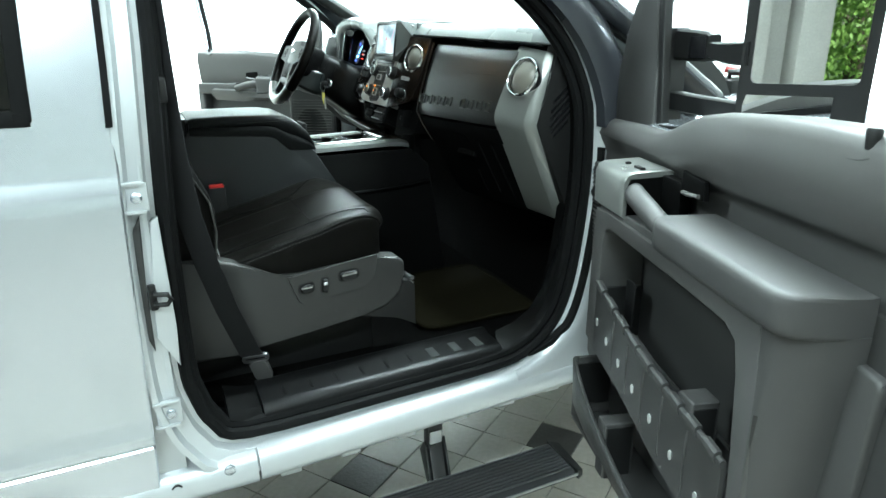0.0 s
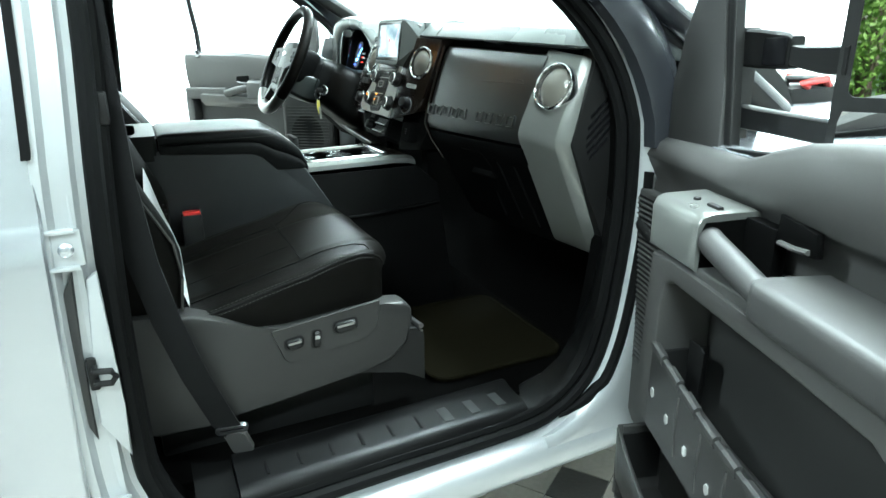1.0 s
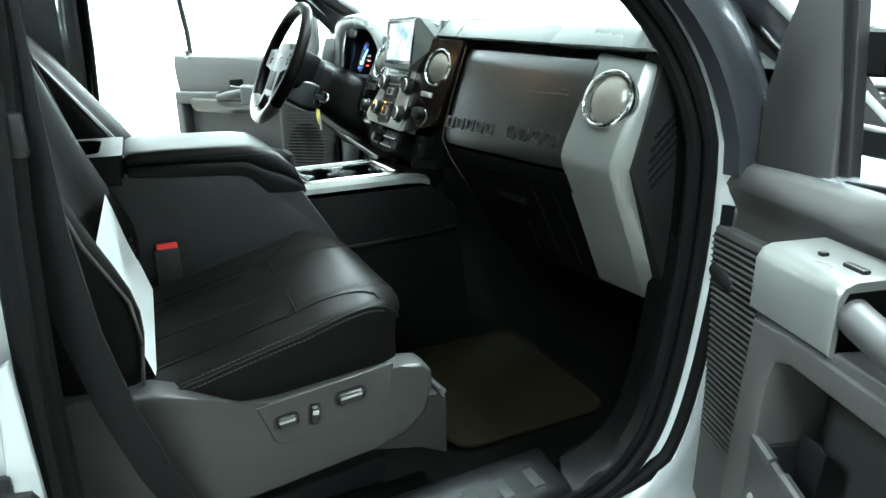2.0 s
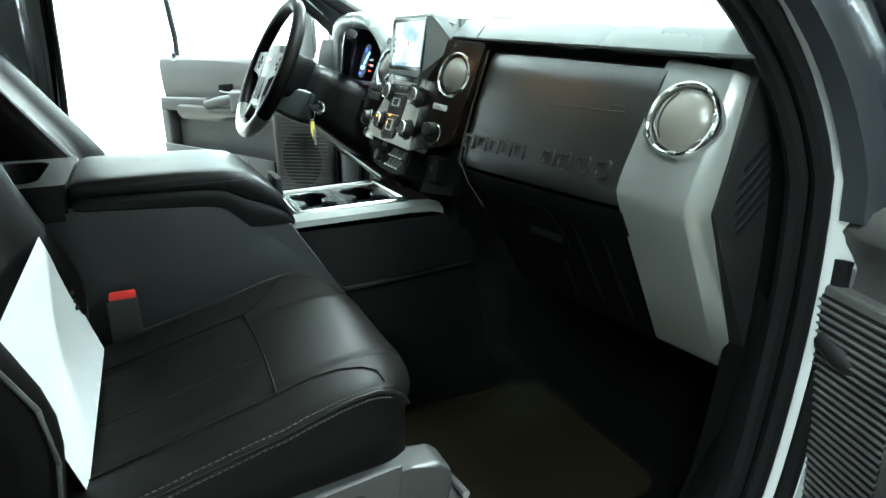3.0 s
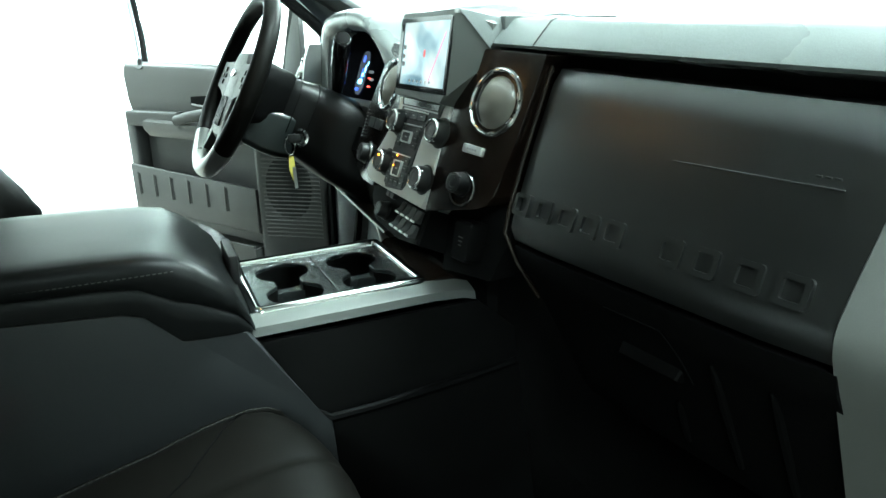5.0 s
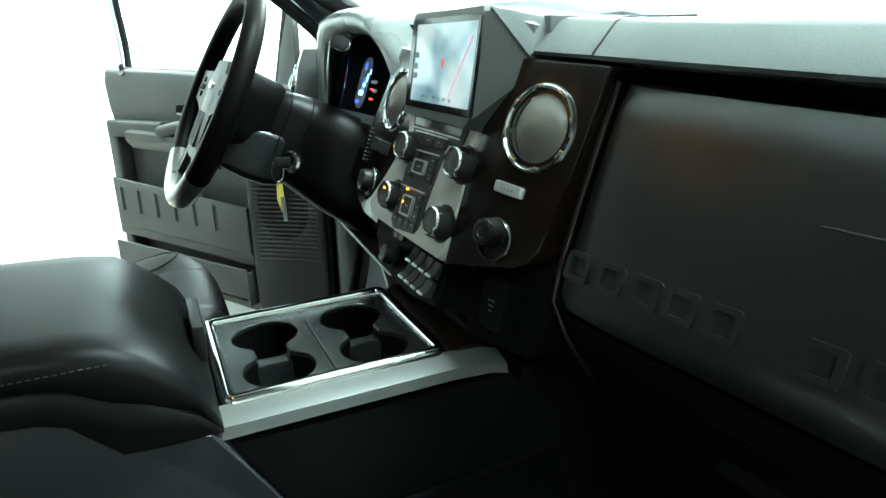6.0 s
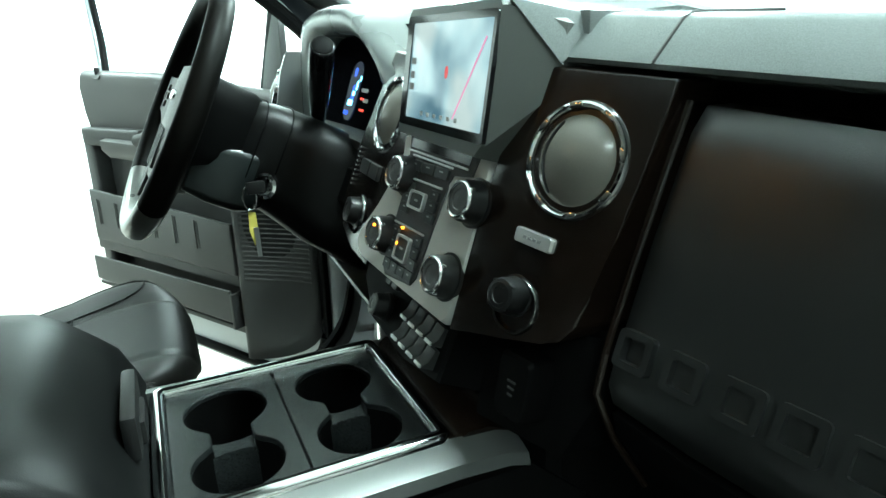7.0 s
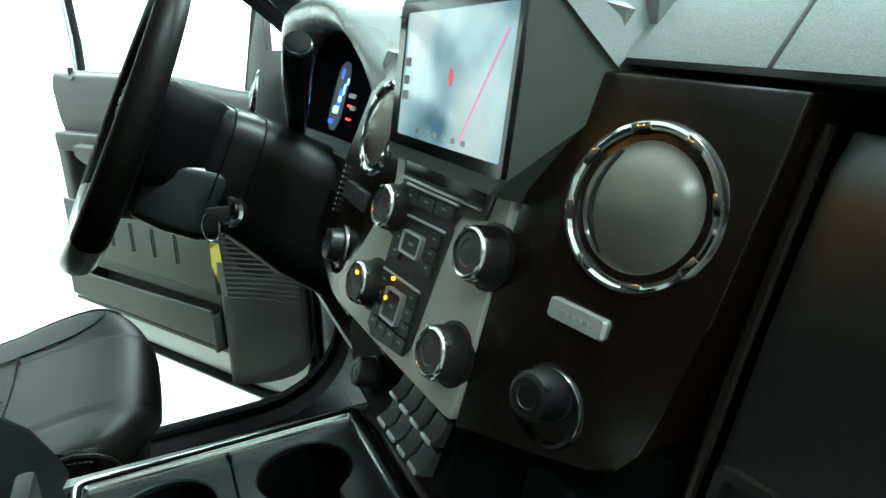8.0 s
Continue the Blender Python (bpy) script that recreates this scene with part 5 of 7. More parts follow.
part("console_front", bm, COLUMN, console)
bm = B()
tube(bm, [(0.150, -0.245, 1.10), (0.150, -0.22, 1.083), (0.149, -0.15, 1.083), (0.147, 0.0, 1.092), (0.145, 0.10, 1.10)], 0.007, 8)
part("console_lip", bm, SHADE, console)
bm = B()
loft(bm, [[(0.116, y, 1.256 + dz), (0.134, y, 1.252 + dz), (0.146, y, 1.247 + dz), (0.150, y, 1.235 + dz), (0.14, y, 1.232 + dz), (0.116, y, 1.238 + dz)] for y, dz in ((-0.325, 0.0), (-0.05, 0.003), (0.0, 0.0), (0.022, -0.007))])
part("console_trim", bm, TRIM_LOW, console, "satin silver side trim")
bm = B()
loft(bm, [[(-0.116, y, 1.256), (-0.134, y, 1.252), (-0.147, y, 1.244), (-0.153, y, 1.220), (-0.14, y, 1.216), (-0.116, y, 1.235)] for y in (-0.325, 0.03)])
part("console_trim", bm, TRIM_LOW, console)
bm = B()
loft(bm, [[(x, -0.044, 1.252), (x, -0.030, 1.262), (x, -0.008, 1.262), (x, 0.02, 1.25), (x, 0.02, 1.22), (x, -0.044, 1.22)] for x in (-0.118, 0, 0.118)])
part("front_ledge", bm, BROWN, console)


def lid_ring(y, zb, zt, w, k=0.0):
    """Section of the armrest lid: lower side band, stitched crease, domed top."""
    zb -= 0.014 if zb > 1.30 else 0.008
    zt -= 0.018 if zt > 1.34 else 0.008
    h = zt - zb
    half = [(w - 0.012, zb), (w - 0.001, zb + 0.006), (w, zb + h * 0.30), (w - 0.0015, zb + h * 0.48), (w - 0.005, zb + h * 0.52), (w - 0.002, zb + h * 0.57), (w - 0.003, zb + h * 0.80), (w - 0.008, zb + h * 0.93), (w - 0.020, zt - 0.001), (w - 0.05, zt), (w - 0.10, zt + 0.001)]
    return [(x, y, z) for x, z in half] + [(-x, y, z) for x, z in half[::-1]]


bm = B()
loft(bm, [lid_ring(*q) for q in ((-0.703, 1.327, 1.383, 0.160), (-0.69, 1.326, 1.388, 0.162), (-0.60, 1.320, 1.389, 0.162), (-0.50, 1.314, 1.388, 0.162), (-0.468, 1.311, 1.387, 0.162), (-0.445, 1.303, 1.386, 0.162), (-0.405, 1.256, 1.380, 0.162),
    (-0.38, 1.2535, 1.366, 0.161), (-0.355, 1.252, 1.344, 0.160), (-0.335, 1.251, 1.314, 0.158), (-0.320, 1.250, 1.280, 0.156), (-0.314, 1.250, 1.262, 0.152))])
alid = part("armrest_lid", bm, LEATHER_GREY, console, "padded dark leather armrest lid", smooth=50)
bm = B()
for i in range(44):
    y = -0.69 + i * 0.0066
    box(bm, (0.1590, y, 1.348), (0.0012, 0.004, 0.0012))
part("stitching", bm, STITCH, alid)
bm = B()
box(bm, (0, -0.322, 1.30), (0.10, 0.014, 0.045), 0.005)
box(bm, (0.0, -0.315, 1.29), (0.05, 0.010, 0.025), 0.004)
part("lid_latch", bm, BLACK, alid)
bm = B()
ring_plate(bm, pose(0, -0.865, 1.342), outline(0.322, 0.315, 0.012), outline(0.25, 0.10, 0.04, 5, 0, 0.06), -0.025, 0.026)
plate(bm, pose(0, -0.865, 1.322), outline(0.315, 0.31, 0.01), -0.02, 0.0)
part("rear_tray", bm, COLUMN, console)
# Dark filler put in for the shade between tray and lid.
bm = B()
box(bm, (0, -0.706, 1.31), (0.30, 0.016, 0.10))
part("tray_gap_shade", bm, SHADE, console)

TM = frame_of((0, -0.178, 1.250), (1, 0, 0), (0, 1, 0.02))
bm = B()
prof = [(-0.002, 0.0), (-0.002, 0.006), (0.0, 0.0105), (0.004, 0.0135), (0.008, 0.0135), (0.0115, 0.0105), (0.013, 0.006), (0.0135, -0.004)]
n = len(outline(0.2, 0.2, 0.01))
rows = []
for ins, z in prof:
    rows.append([TM @ Vector((x, y, z)) for x, y in outline(0.236 - 2 * ins, 0.264 - 2 * ins, max(0.003, 0.015 - ins))])
loft(bm, rows, caps=False)
cf = part("chrome_frame", bm, CHROME, console, "chrome cup holder surround")
# Dark ring painted on the bead as the shade of a groove.
bm = B()
ring_plate(bm, TM, outline(0.236 - 2 * 0.0078, 0.264 - 2 * 0.0078, 0.008), outline(0.236 - 2 * 0.0105, 0.264 - 2 * 0.0105, 0.005), 0.009, 0.0139)
part("frame_groove", bm, SHADE, cf)


def peanut(a):
    """Distance from the middle to the edge of a double cup hole."""
    best = 0.020 / max(1e-6, abs(math.sin(a)))
    if best > 0.06:
        best = 0.0
    for c in (-0.050, 0.050):
        q = 0.0425 ** 2 - (c * math.sin(a)) ** 2
        if q > 0:
            best = max(best, c * math.cos(a) + math.sqrt(q))
    return best


N = 96
angles = [2 * math.pi * (i + 0.5) / N for i in range(N)]
for cy in (0.0595, -0.0595):
    cm = TM @ Matrix.Translation((0, cy, 0))
    def rect(a, w, h):
        return min(w / max(1e-9, abs(math.cos(a))), h / max(1e-9, abs(math.sin(a))))
    rows = []
    for f, z in (((lambda a: rect(a, 0.1055, 0.0588)), -0.012), ((lambda a: rect(a, 0.1055, 0.0588)), 0.0015), ((lambda a: rect(a, 0.1045, 0.0578)), 0.0025), ((lambda a: peanut(a) + 0.0015), 0.0025), (peanut, 0.0008), (peanut, -0.004)):
        rows.append([cm @ Vector((f(a) * math.cos(a), f(a) * math.sin(a), z)) for a in angles])
    bm = B()
    loft(bm, rows, caps=False)
    tray = part("cup_tray", bm, TRAY, console, "dark grey double cup holder", smooth=30)
    # Cup walls darker than the tray: the shade inside is in the colour.
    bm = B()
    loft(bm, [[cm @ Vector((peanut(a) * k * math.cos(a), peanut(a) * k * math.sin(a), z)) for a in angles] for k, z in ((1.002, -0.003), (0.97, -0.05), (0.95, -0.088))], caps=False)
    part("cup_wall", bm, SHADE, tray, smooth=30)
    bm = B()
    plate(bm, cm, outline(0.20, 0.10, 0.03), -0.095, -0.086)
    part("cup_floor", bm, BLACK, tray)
    bm = B()
    pts = []
    for sgn in (1, -1):
        for k in range(7):
            t = -0.42 + 0.84 * k / 6
            pts.append((sgn * (0.050 - 0.041 * math.cos(t * 2.2)), sgn * 0.041 * math.sin(t * 2.2) * -1))
    plate(bm, cm, [(0.014, -0.026), (0.009, -0.01), (0.009, 0.01), (0.014, 0.026), (-0.014, 0.026), (-0.009, 0.01), (-0.009, -0.01), (-0.014, -0.026)], -0.086, -0.012, 0.002)
    part("cup_saddle", bm, TRAY, tray)

# ---- seats ----
def seat(name, x0, label, sx):
    s = thing(name, label, "seat", "front seats")

    HALF = [(0.0, -0.010), (0.40, -0.008), (0.47, -0.003), (0.52, -0.010), (0.57, -0.002), (0.80, 0.004), (0.92, 0.005), (0.98, 0.001), (1.0, -0.010), (1.003, -0.042)]
    LINE = ((0.236, 1.116), (0.240, 1.144), (0.252, 1.163), (0.275, 1.174), (0.31, 1.177), (0.37, 1.169), (0.425, 1.158), (0.445, 1.151), (0.46, 1.146), (0.49, 1.140), (0.53, 1.130), (0.60, 1.112), (0.72, 1.082), (0.88, 1.05))

    def top(a, y):
        """Height of the cushion at a half-widths from its middle: it falls towards the back and the outer side."""
        return lerp(LINE, -y) + lerp(HALF, abs(a)) - 0.003 * a * sx

    def spot(a, y, w=0.506):
        k = max(0.0, min(1.0, (y + 0.42) / 0.16))
        return (x0 + a * w / 2, y - 0.050 * k * abs(a) ** 4, top(a, y))

    def sec(y, w):
        r = [spot(a, y, w) for a, _ in HALF]
        l = [spot(-a, y, w) for a, _ in HALF[1:]]
        zb = min(1.0, lerp(LINE, -y) - 0.085)
        ye = r[-1][1]
        return r + [(x0 + w / 2, ye, zb), (x0 + w * 0.46, ye, zb - 0.02), (x0 - w * 0.46, ye, zb - 0.02), (x0 - w / 2, ye, zb)] + l[::-1]
    bm = B()
    loft(bm, [sec(y, w) for y, w in ((-0.236, 0.44), (-0.238, 0.462), (-0.246, 0.476), (-0.262, 0.494), (-0.285, 0.502), (-0.32, 0.506), (-0.37, 0.508), (-0.42, 0.508), (-0.44, 0.508), (-0.450, 0.508), (-0.460, 0.508), (-0.48, 0.508), (-0.53, 0.508), (-0.60, 0.508), (-0.66, 0.506), (-0.72, 0.50), (-0.80, 0.485), (-0.88, 0.48))])
    cu = part("cushion", bm, LEATHER, s, sub=1, smooth=80)

    def seam_line(pname, pts, r, mat, lift=0.0):
        bm = B()
        tube(bm, [Vector(spot(a, y)) + Vector((0, 0, lift)) for a, y in pts], r, 6)
        part(pname, bm, mat, cu)
    # piping and two rows of stitches along both edges
    for sgn in (1, -1):
        seam_line("piping", [(sgn * 0.985, y) for y in (-0.86, -0.75, -0.66, -0.6, -0.53, -0.46, -0.40, -0.34, -0.30, -0.27, -0.252, -0.243)], 0.0034, LEATHER, 0.001)
        for da, dz in ((0.958, 0.0012), (0.996, 0.0004)):
            bm = B()
            for i in range(68):
                y = -0.27 - i * 0.0082
                p = spot(sgn * da, y)
                q = spot(sgn * da, y - 0.0045)
                tube(bm, [(p[0] + sgn * 0.0008, p[1], p[2] + dz), (q[0] + sgn * 0.0008, q[1], q[2] + dz)], 0.0006, 4)
            part("stitching", bm, STITCH, cu)
    # seams round the insert, its middle, and on over the front roll
    ys = (-0.80, -0.72, -0.66, -0.6, -0.54, -0.49, -0.452)
    for a in (-0.59 * sx, 0.60 * sx, 0.06 * sx):
        seam_line("seam", [(a, y) for y in ys], 0.0013, SHADE, 0.0003)
    seam_line("seam", [((-0.59 + 1.19 * k / 8) * sx, -0.450 + 0.006 * math.sin(math.pi * k / 8)) for k in range(9)], 0.0018, SHADE, 0.0003)
    seam_line("seam", [(-0.59 * sx, -0.450), (-0.66 * sx, -0.42), (-0.80 * sx, -0.385), (-0.90 * sx, -0.355), (-0.96 * sx, -0.32)], 0.0013, SHADE, 0.0003)
    seam_line("seam", [(0.60 * sx, -0.447), (0.59 * sx, -0.40), (0.62 * sx, -0.36), (0.70 * sx, -0.325), (0.80 * sx, -0.302), (0.92 * sx, -0.288)], 0.0013, SHADE, 0.0004)

    def recline(z):
        """How far the driver's backrest leans away from the upright one."""
        return 0.0 if sx > 0 else lerp(((1.10, 0.03), (1.30, 0.045), (1.38, 0.020), (1.60, -0.072), (1.90, -0.20)), z)

    def bsec(z, y, w, d, bulge):
        h = w / 2
        y += recline(z)
        prof = [(-h * 0.96, -d), (-h, -0.04), (-h * 1.0, bulge * 0.5), (-h * 0.93, bulge), (-h * 0.80, bulge * 0.95), (-h * 0.62, bulge * 0.3), (-h * 0.58, -0.004), (0, -0.01), (h * 0.58, -0.004), (h * 0.62, bulge * 0.3), (h * 0.80, bulge * 0.95), (h * 0.93, bulge), (h * 1.0, bulge * 0.5), (h, -0.04), (h * 0.96, -d)]
        return [(x0 + a, y + b, z + b * 0.15) for a, b in prof]
    bm = B()
    loft(bm, [bsec(1.06, -0.76, 0.47, 0.10, 0.05), bsec(1.10, -0.76, 0.50, 0.11, 0.050), bsec(1.18, -0.767, 0.52, 0.12, 0.076), bsec(1.25, -0.774, 0.525, 0.12, 0.076), bsec(1.34, -0.802, 0.53, 0.12, 0.058), bsec(1.47, -0.845, 0.525, 0.11, 0.052), bsec(1.60, -0.875, 0.50, 0.10, 0.045), bsec(1.70, -0.91, 0.44, 0.09, 0.03), bsec(1.74, -0.93, 0.36, 0.07, 0.015)])
    bk = part("backrest", bm, LEATHER, s, sub=1, smooth=80)
    for sgn in (1, -1):
        bm = B()
        tube(bm, [(x0 + sgn * w, y + recline(z), z) for w, y, z in ((0.245, -0.713, 1.10), (0.25, -0.703, 1.18), (0.252, -0.710, 1.25), (0.253, -0.757, 1.345), (0.252, -0.797, 1.475), (0.24, -0.832, 1.60))], 0.003, 6)
        part("piping", bm, STITCH, bk)
    bm = B()
    box(bm, (x0, -0.99 + recline(1.86), 1.86), (0.27, 0.10, 0.16), 0.035, None, 3)
    part("headrest", bm, LEATHER, s)
    bm = B()
    box(bm, (x0, -0.55, 0.97), (0.44, 0.54, 0.15), 0.02)
    part("seat_base", bm, BLACK, s)
    bm = B()
    box(bm, (x0, -0.55, 0.83), (0.40, 0.48, 0.14), 0.01)
    part("seat_riser", bm, BLACK, s)
    return s


pseat = seat("passenger_seat", 0.466, "black leather passenger seat with grey stitching", 1)
seat("driver_seat", -0.56, "black leather driver seat with grey stitching", -1)
# power side panel of the passenger seat
bm = B()
pr = [(-0.238, 1.040), (-0.256, 1.056), (-0.30, 1.060), (-0.37, 1.058), (-0.52, 1.046), (-0.575, 1.050), (-0.64, 1.085), (-0.70, 1.11), (-0.80, 1.12), (-0.86, 1.12), (-0.87, 0.90), (-0.79, 0.862), (-0.70, 0.862), (-0.64, 0.872), (-0.52, 0.885), (-0.36, 0.905), (-0.29, 0.918), (-0.25, 0.955), (-0.236, 1.01)]
prism(bm, [(0.745, y, z) for y, z in pr], [(0.69, y, z) for y, z in pr], 0.008, 3)
sp = part("side_panel", bm, SEAT_GREY, pseat, "grey plastic seat side panel")
SPM = frame_of((0.7455, -0.435, 1.015), (0, 1, 0), (0, 0, 1))
bm = B()
plate(bm, SPM, [(-0.118, 0.030), (-0.095, -0.038), (-0.085, -0.046), (0.085, -0.028), (0.115, 0.0), (0.122, 0.058)], -0.004, 0.003, 0.002)
swp = part("switch_plate", bm, SEAT_GREY, sp)
for x, y, w, h, r in ((-0.072, -0.004, 0.036, 0.020, 0.0095), (-0.025, -0.004, 0.014, 0.036, 0.006), (0.040, 0.014, 0.050, 0.022, 0.010)):
    m = SPM @ Matrix.Translation((x, y, 0)) @ Matrix.Rotation(radians(5 if w > 0.02 else -6), 4, "Z")
    bm = B()
    plate(bm, m, outline(w + 0.008, h + 0.008, r), -0.002, 0.0036, 0.001)
    part("switch_well", bm, BLACK, swp)
    bm = B()
    plate(bm, m, outline(w, h, r * 0.95), -0.002, 0.012, 0.004)
    part("switch", bm, BLACK, swp)
    bm = B()
    plate(bm, m, outline(w * 0.8, h * 0.22, 0.0015, 3, 0, h * 0.18), 0.008, 0.0132, 0.001)
    part("switch_bar", bm, STEEL, swp)
bm = B()
loft(bm, [[(0.738, y, zt), (0.738, y, zb), (0.66, y, zb), (0.66, y, zt)] for y, zt, zb in ((-0.36, 0.97, 0.90), (-0.26, 0.985, 0.875), (-0.222, 0.98, 0.855), (-0.206, 0.965, 0.845))])
part("seat_foot_cover", bm, BLACK, pseat)
bm = B()
tube(bm, [(0.66, -0.222, 0.985), (0.72, -0.215, 0.985), (0.745, -0.215, 0.988)], 0.006, 8)
tube(bm, [(0.66, -0.222, 0.972), (0.735, -0.21, 0.970)], 0.004, 8)
part("seat_rail", bm, STEEL, pseat)

# belt, buckle, paper, mat
belt = thing("seat_belt", "black seat belt webbing anchored by the sill", "seat belt")
path = [(0.80, -0.785, 1.80), (0.835, -0.782, 1.55), (0.84, -0.778, 1.40), (0.835, -0.765, 1.26), (0.825, -0.742, 1.14), (0.805, -0.708, 1.01), (0.775, -0.668, 0.885), (0.765, -0.655, 0.85)]
bm = B()
loft(bm, [[Vector(p) + Vector((0.012 * a, 0.024 * a, 0.006 * a)) + Vector((0.0012 * b, -0.0006 * b, 0)) for a, b in ((-1, -1), (1, -1), (1, 1), (-1, 1))] for p in path])
part("webbing", bm, WEBBING, belt)
bm = B()
m = frame_of((0.768, -0.653, 0.858), (0.35, 0.85, 0.15), (0.25, -0.35, 1))
ring_plate(bm, m, outline(0.066, 0.020, 0.008), outline(0.054, 0.008, 0.003), -0.004, 0.006)
part("anchor_loop", bm, STEEL, belt)
bm = B()
plate(bm, m, outline(0.046, 0.075, 0.016, 5, 0.0, -0.045), -0.006, 0.006, 0.003)
part("anchor_cover", bm, GREY, belt)
bm = B()
box(bm, (0.862, -0.79, 1.52), (0.03, 0.03, 0.05), 0.006)
part("guide", bm, BLACK, belt)
buckle = thing("belt_buckle", "black belt buckle with a red release button", "buckle")
bm = B()
box(bm, (0.214, -0.647, 1.12), (0.034, 0.052, 0.125), 0.006)
part("housing", bm, BLACK, buckle)
bm = B()
box(bm, (0.214, -0.645, 1.184), (0.027, 0.044, 0.012), 0.004)
part("release_button", bm, RED, buckle)
paper = thing("paper_sheet", "white paper sheet propped against the seat back", "paper")
bm = B()
rows = []
for k in range(9):
    f = k / 8
    rows.append([(0.245 + 0.028 * f + (0.395 - 0.01 * f) * j / 6, -0.686 - 0.058 * f - 0.008 * j / 6 - 0.010 * math.sin(math.pi * f) * math.sin(math.pi * j / 6), 1.100 + 0.226 * f - 0.018 * j / 6) for j in range(7)])
loft(bm, rows, caps=False, closed=False)
bmesh.ops.solidify(bm, geom=bm.faces[:], thickness=0.0012)
sheet = part("sheet", bm, PAPER, paper, smooth=60)
bm = B()
for dx, dz, w in ((0.0, 0.0, 0.010), (0.006, -0.012, 0.004), (0.010, -0.022, 0.014)):
    box(bm, (0.300 + dx, -0.711 - dz * 0.2, 1.232 + dz), (w, 0.004, 0.005))
part("sheet_print", bm, BLACK, paper)
mat = thing("floor_mat", "olive-brown carpet floor mat in the dark footwell", "mat")
bm = B()
mp = [(x, y) for x, y in outline(0.46, 0.40, 0.05, 5, 0.43, 0.06)]
plate(bm, pose(0, 0, 0.768), mp, 0.0, 0.012, 0.004)
part("carpet", bm, MAT, mat)
bm = B()
tube(bm, [(x, y, 0.779) for x, y in mp], 0.006, 6, True)
part("binding", bm, MAT, mat)

# ---- doors ----
def front_door(name, hinge, angle, sx, label, rise=0.0):
    """A front door in its own axes: s from the hinge outward, q towards the cabin, z up."""
    d = thing(name, label, "door", "front doors")
    a = radians(angle)
    u, n = Vector((sx * math.cos(a), -math.sin(a), 0)), Vector((-sx * math.sin(a), -math.cos(a), 0))

    def at(s, q, z):
        return Vector((hinge[0], hinge[1], rise)) + u * s + n * q + Vector((0, 0, z))

    def plane_at(s, q, z):
        return frame_of(at(s, q, z), u * sx, (0, 0, 1)) if sx > 0 else frame_of(at(s, q, z), -u, (0, 0, 1))

    def run(pname, prof, stations, mat, lab="", parent=None, smooth=40):
        bm = B()
        loft(bm, [[at(s, q, z) for q, z in prof(s)] for s in stations])
        return part(pname, bm, mat, parent or d, lab, smooth)

    def blk(pname, pts, q0, q1, mat, bevel=0.006, parent=None, lab=""):
        """A block with the outline pts (s, z) between two depths."""
        bm = B()
        prism(bm, [at(s, q0, z) for s, z in pts], [at(s, q1, z) for s, z in pts], bevel, 3)
        return part(pname, bm, mat, parent or d, lab)

    def rect(s0, s1, z0, z1):
        return [(s0, z0), (s1, z0), (s1, z1), (s0, z1)]

    F, L = -0.07, (1.05 if sx > 0 else 1.015)
    curve = ((F - 0.10, -0.06), (F - 0.095, -0.03), (F - 0.085, -0.008), (F - 0.07, 0.010), (F - 0.05, 0.022), (F - 0.03, 0.028), (F, 0.031))
    def foot(s, r=0.24):
        """The door's lower edge, rounded up towards the hinge."""
        k = max(0.0, 1 - (s - F) / r)
        return r * 0.9 * (1 - math.sqrt(max(0.0, 1 - k * k)))
    low = 0.0 if sx > 0 else -0.135
    # Driver shell takes the less metallic paint copy so its unlit edge reads lighter.
    run("door_shell", lambda s: [(0.035, 0.64 + low + foot(s)), (0.035, 1.18), (0.022, 1.24), (0.022, 1.40), (-0.03, 1.42), (-0.075, 1.40), (-0.085, 1.3), (-0.085, 0.78 + low + foot(s)), (-0.07, 0.64 + low + foot(s)), (-0.02, 0.635 + low + foot(s))], (F, F + 0.01, F + 0.03, F + 0.06, F + 0.1, F + 0.15, F + 0.2, F + 0.25, 0.3, 0.8, L + 0.03), PAINT if sx > 0 else PAINT_COPY, "silver painted door shell")
    top = ((F, 1.412), (0.14, 1.415), (0.30, 1.414), (0.36, 1.424), (0.43, 1.45), (0.50, 1.470), (0.60, 1.486), (0.74, 1.496), (0.90, 1.494), (L, 1.486)) if sx > 0 else ((F, 1.43), (0.20, 1.45), (0.40, 1.476), (0.60, 1.486), (L, 1.490))
    bulge = ((F, 0.050), (0.20, 0.055), (0.36, 0.065), (0.60, 0.085), (0.90, 0.085), (L, 0.07 if sx > 0 else 0.085))
    st = [F + 0.005, F + 0.02, 0.05, 0.14, 0.22, 0.30, 0.34, 0.38, 0.42, 0.46, 0.50, 0.55, 0.60, 0.7, 0.8, 0.9, 1.0, L]
    up = run("upper_trim", lambda s: [(0.045, 1.20), (0.040 if sx > 0 else 0.066, 1.27), (0.034 if sx > 0 else lerp(bulge, s) - 0.008, 1.325), (0.040 if sx > 0 else lerp(bulge, s) - 0.005, 1.346), (lerp(bulge, s) - 0.004, 1.368), (lerp(bulge, s), max(1.375, lerp(top, s) - 0.060)), (lerp(bulge, s) - 0.007, lerp(top, s) - 0.022), (lerp(bulge, s) - 0.014, lerp(top, s) - 0.008), (lerp(bulge, s) - 0.028, lerp(top, s)), (-0.005, lerp(top, s) - 0.004), (-0.01, 1.30), (0.02, 1.20)], st, GREY, "grey moulded upper door trim", smooth=60)
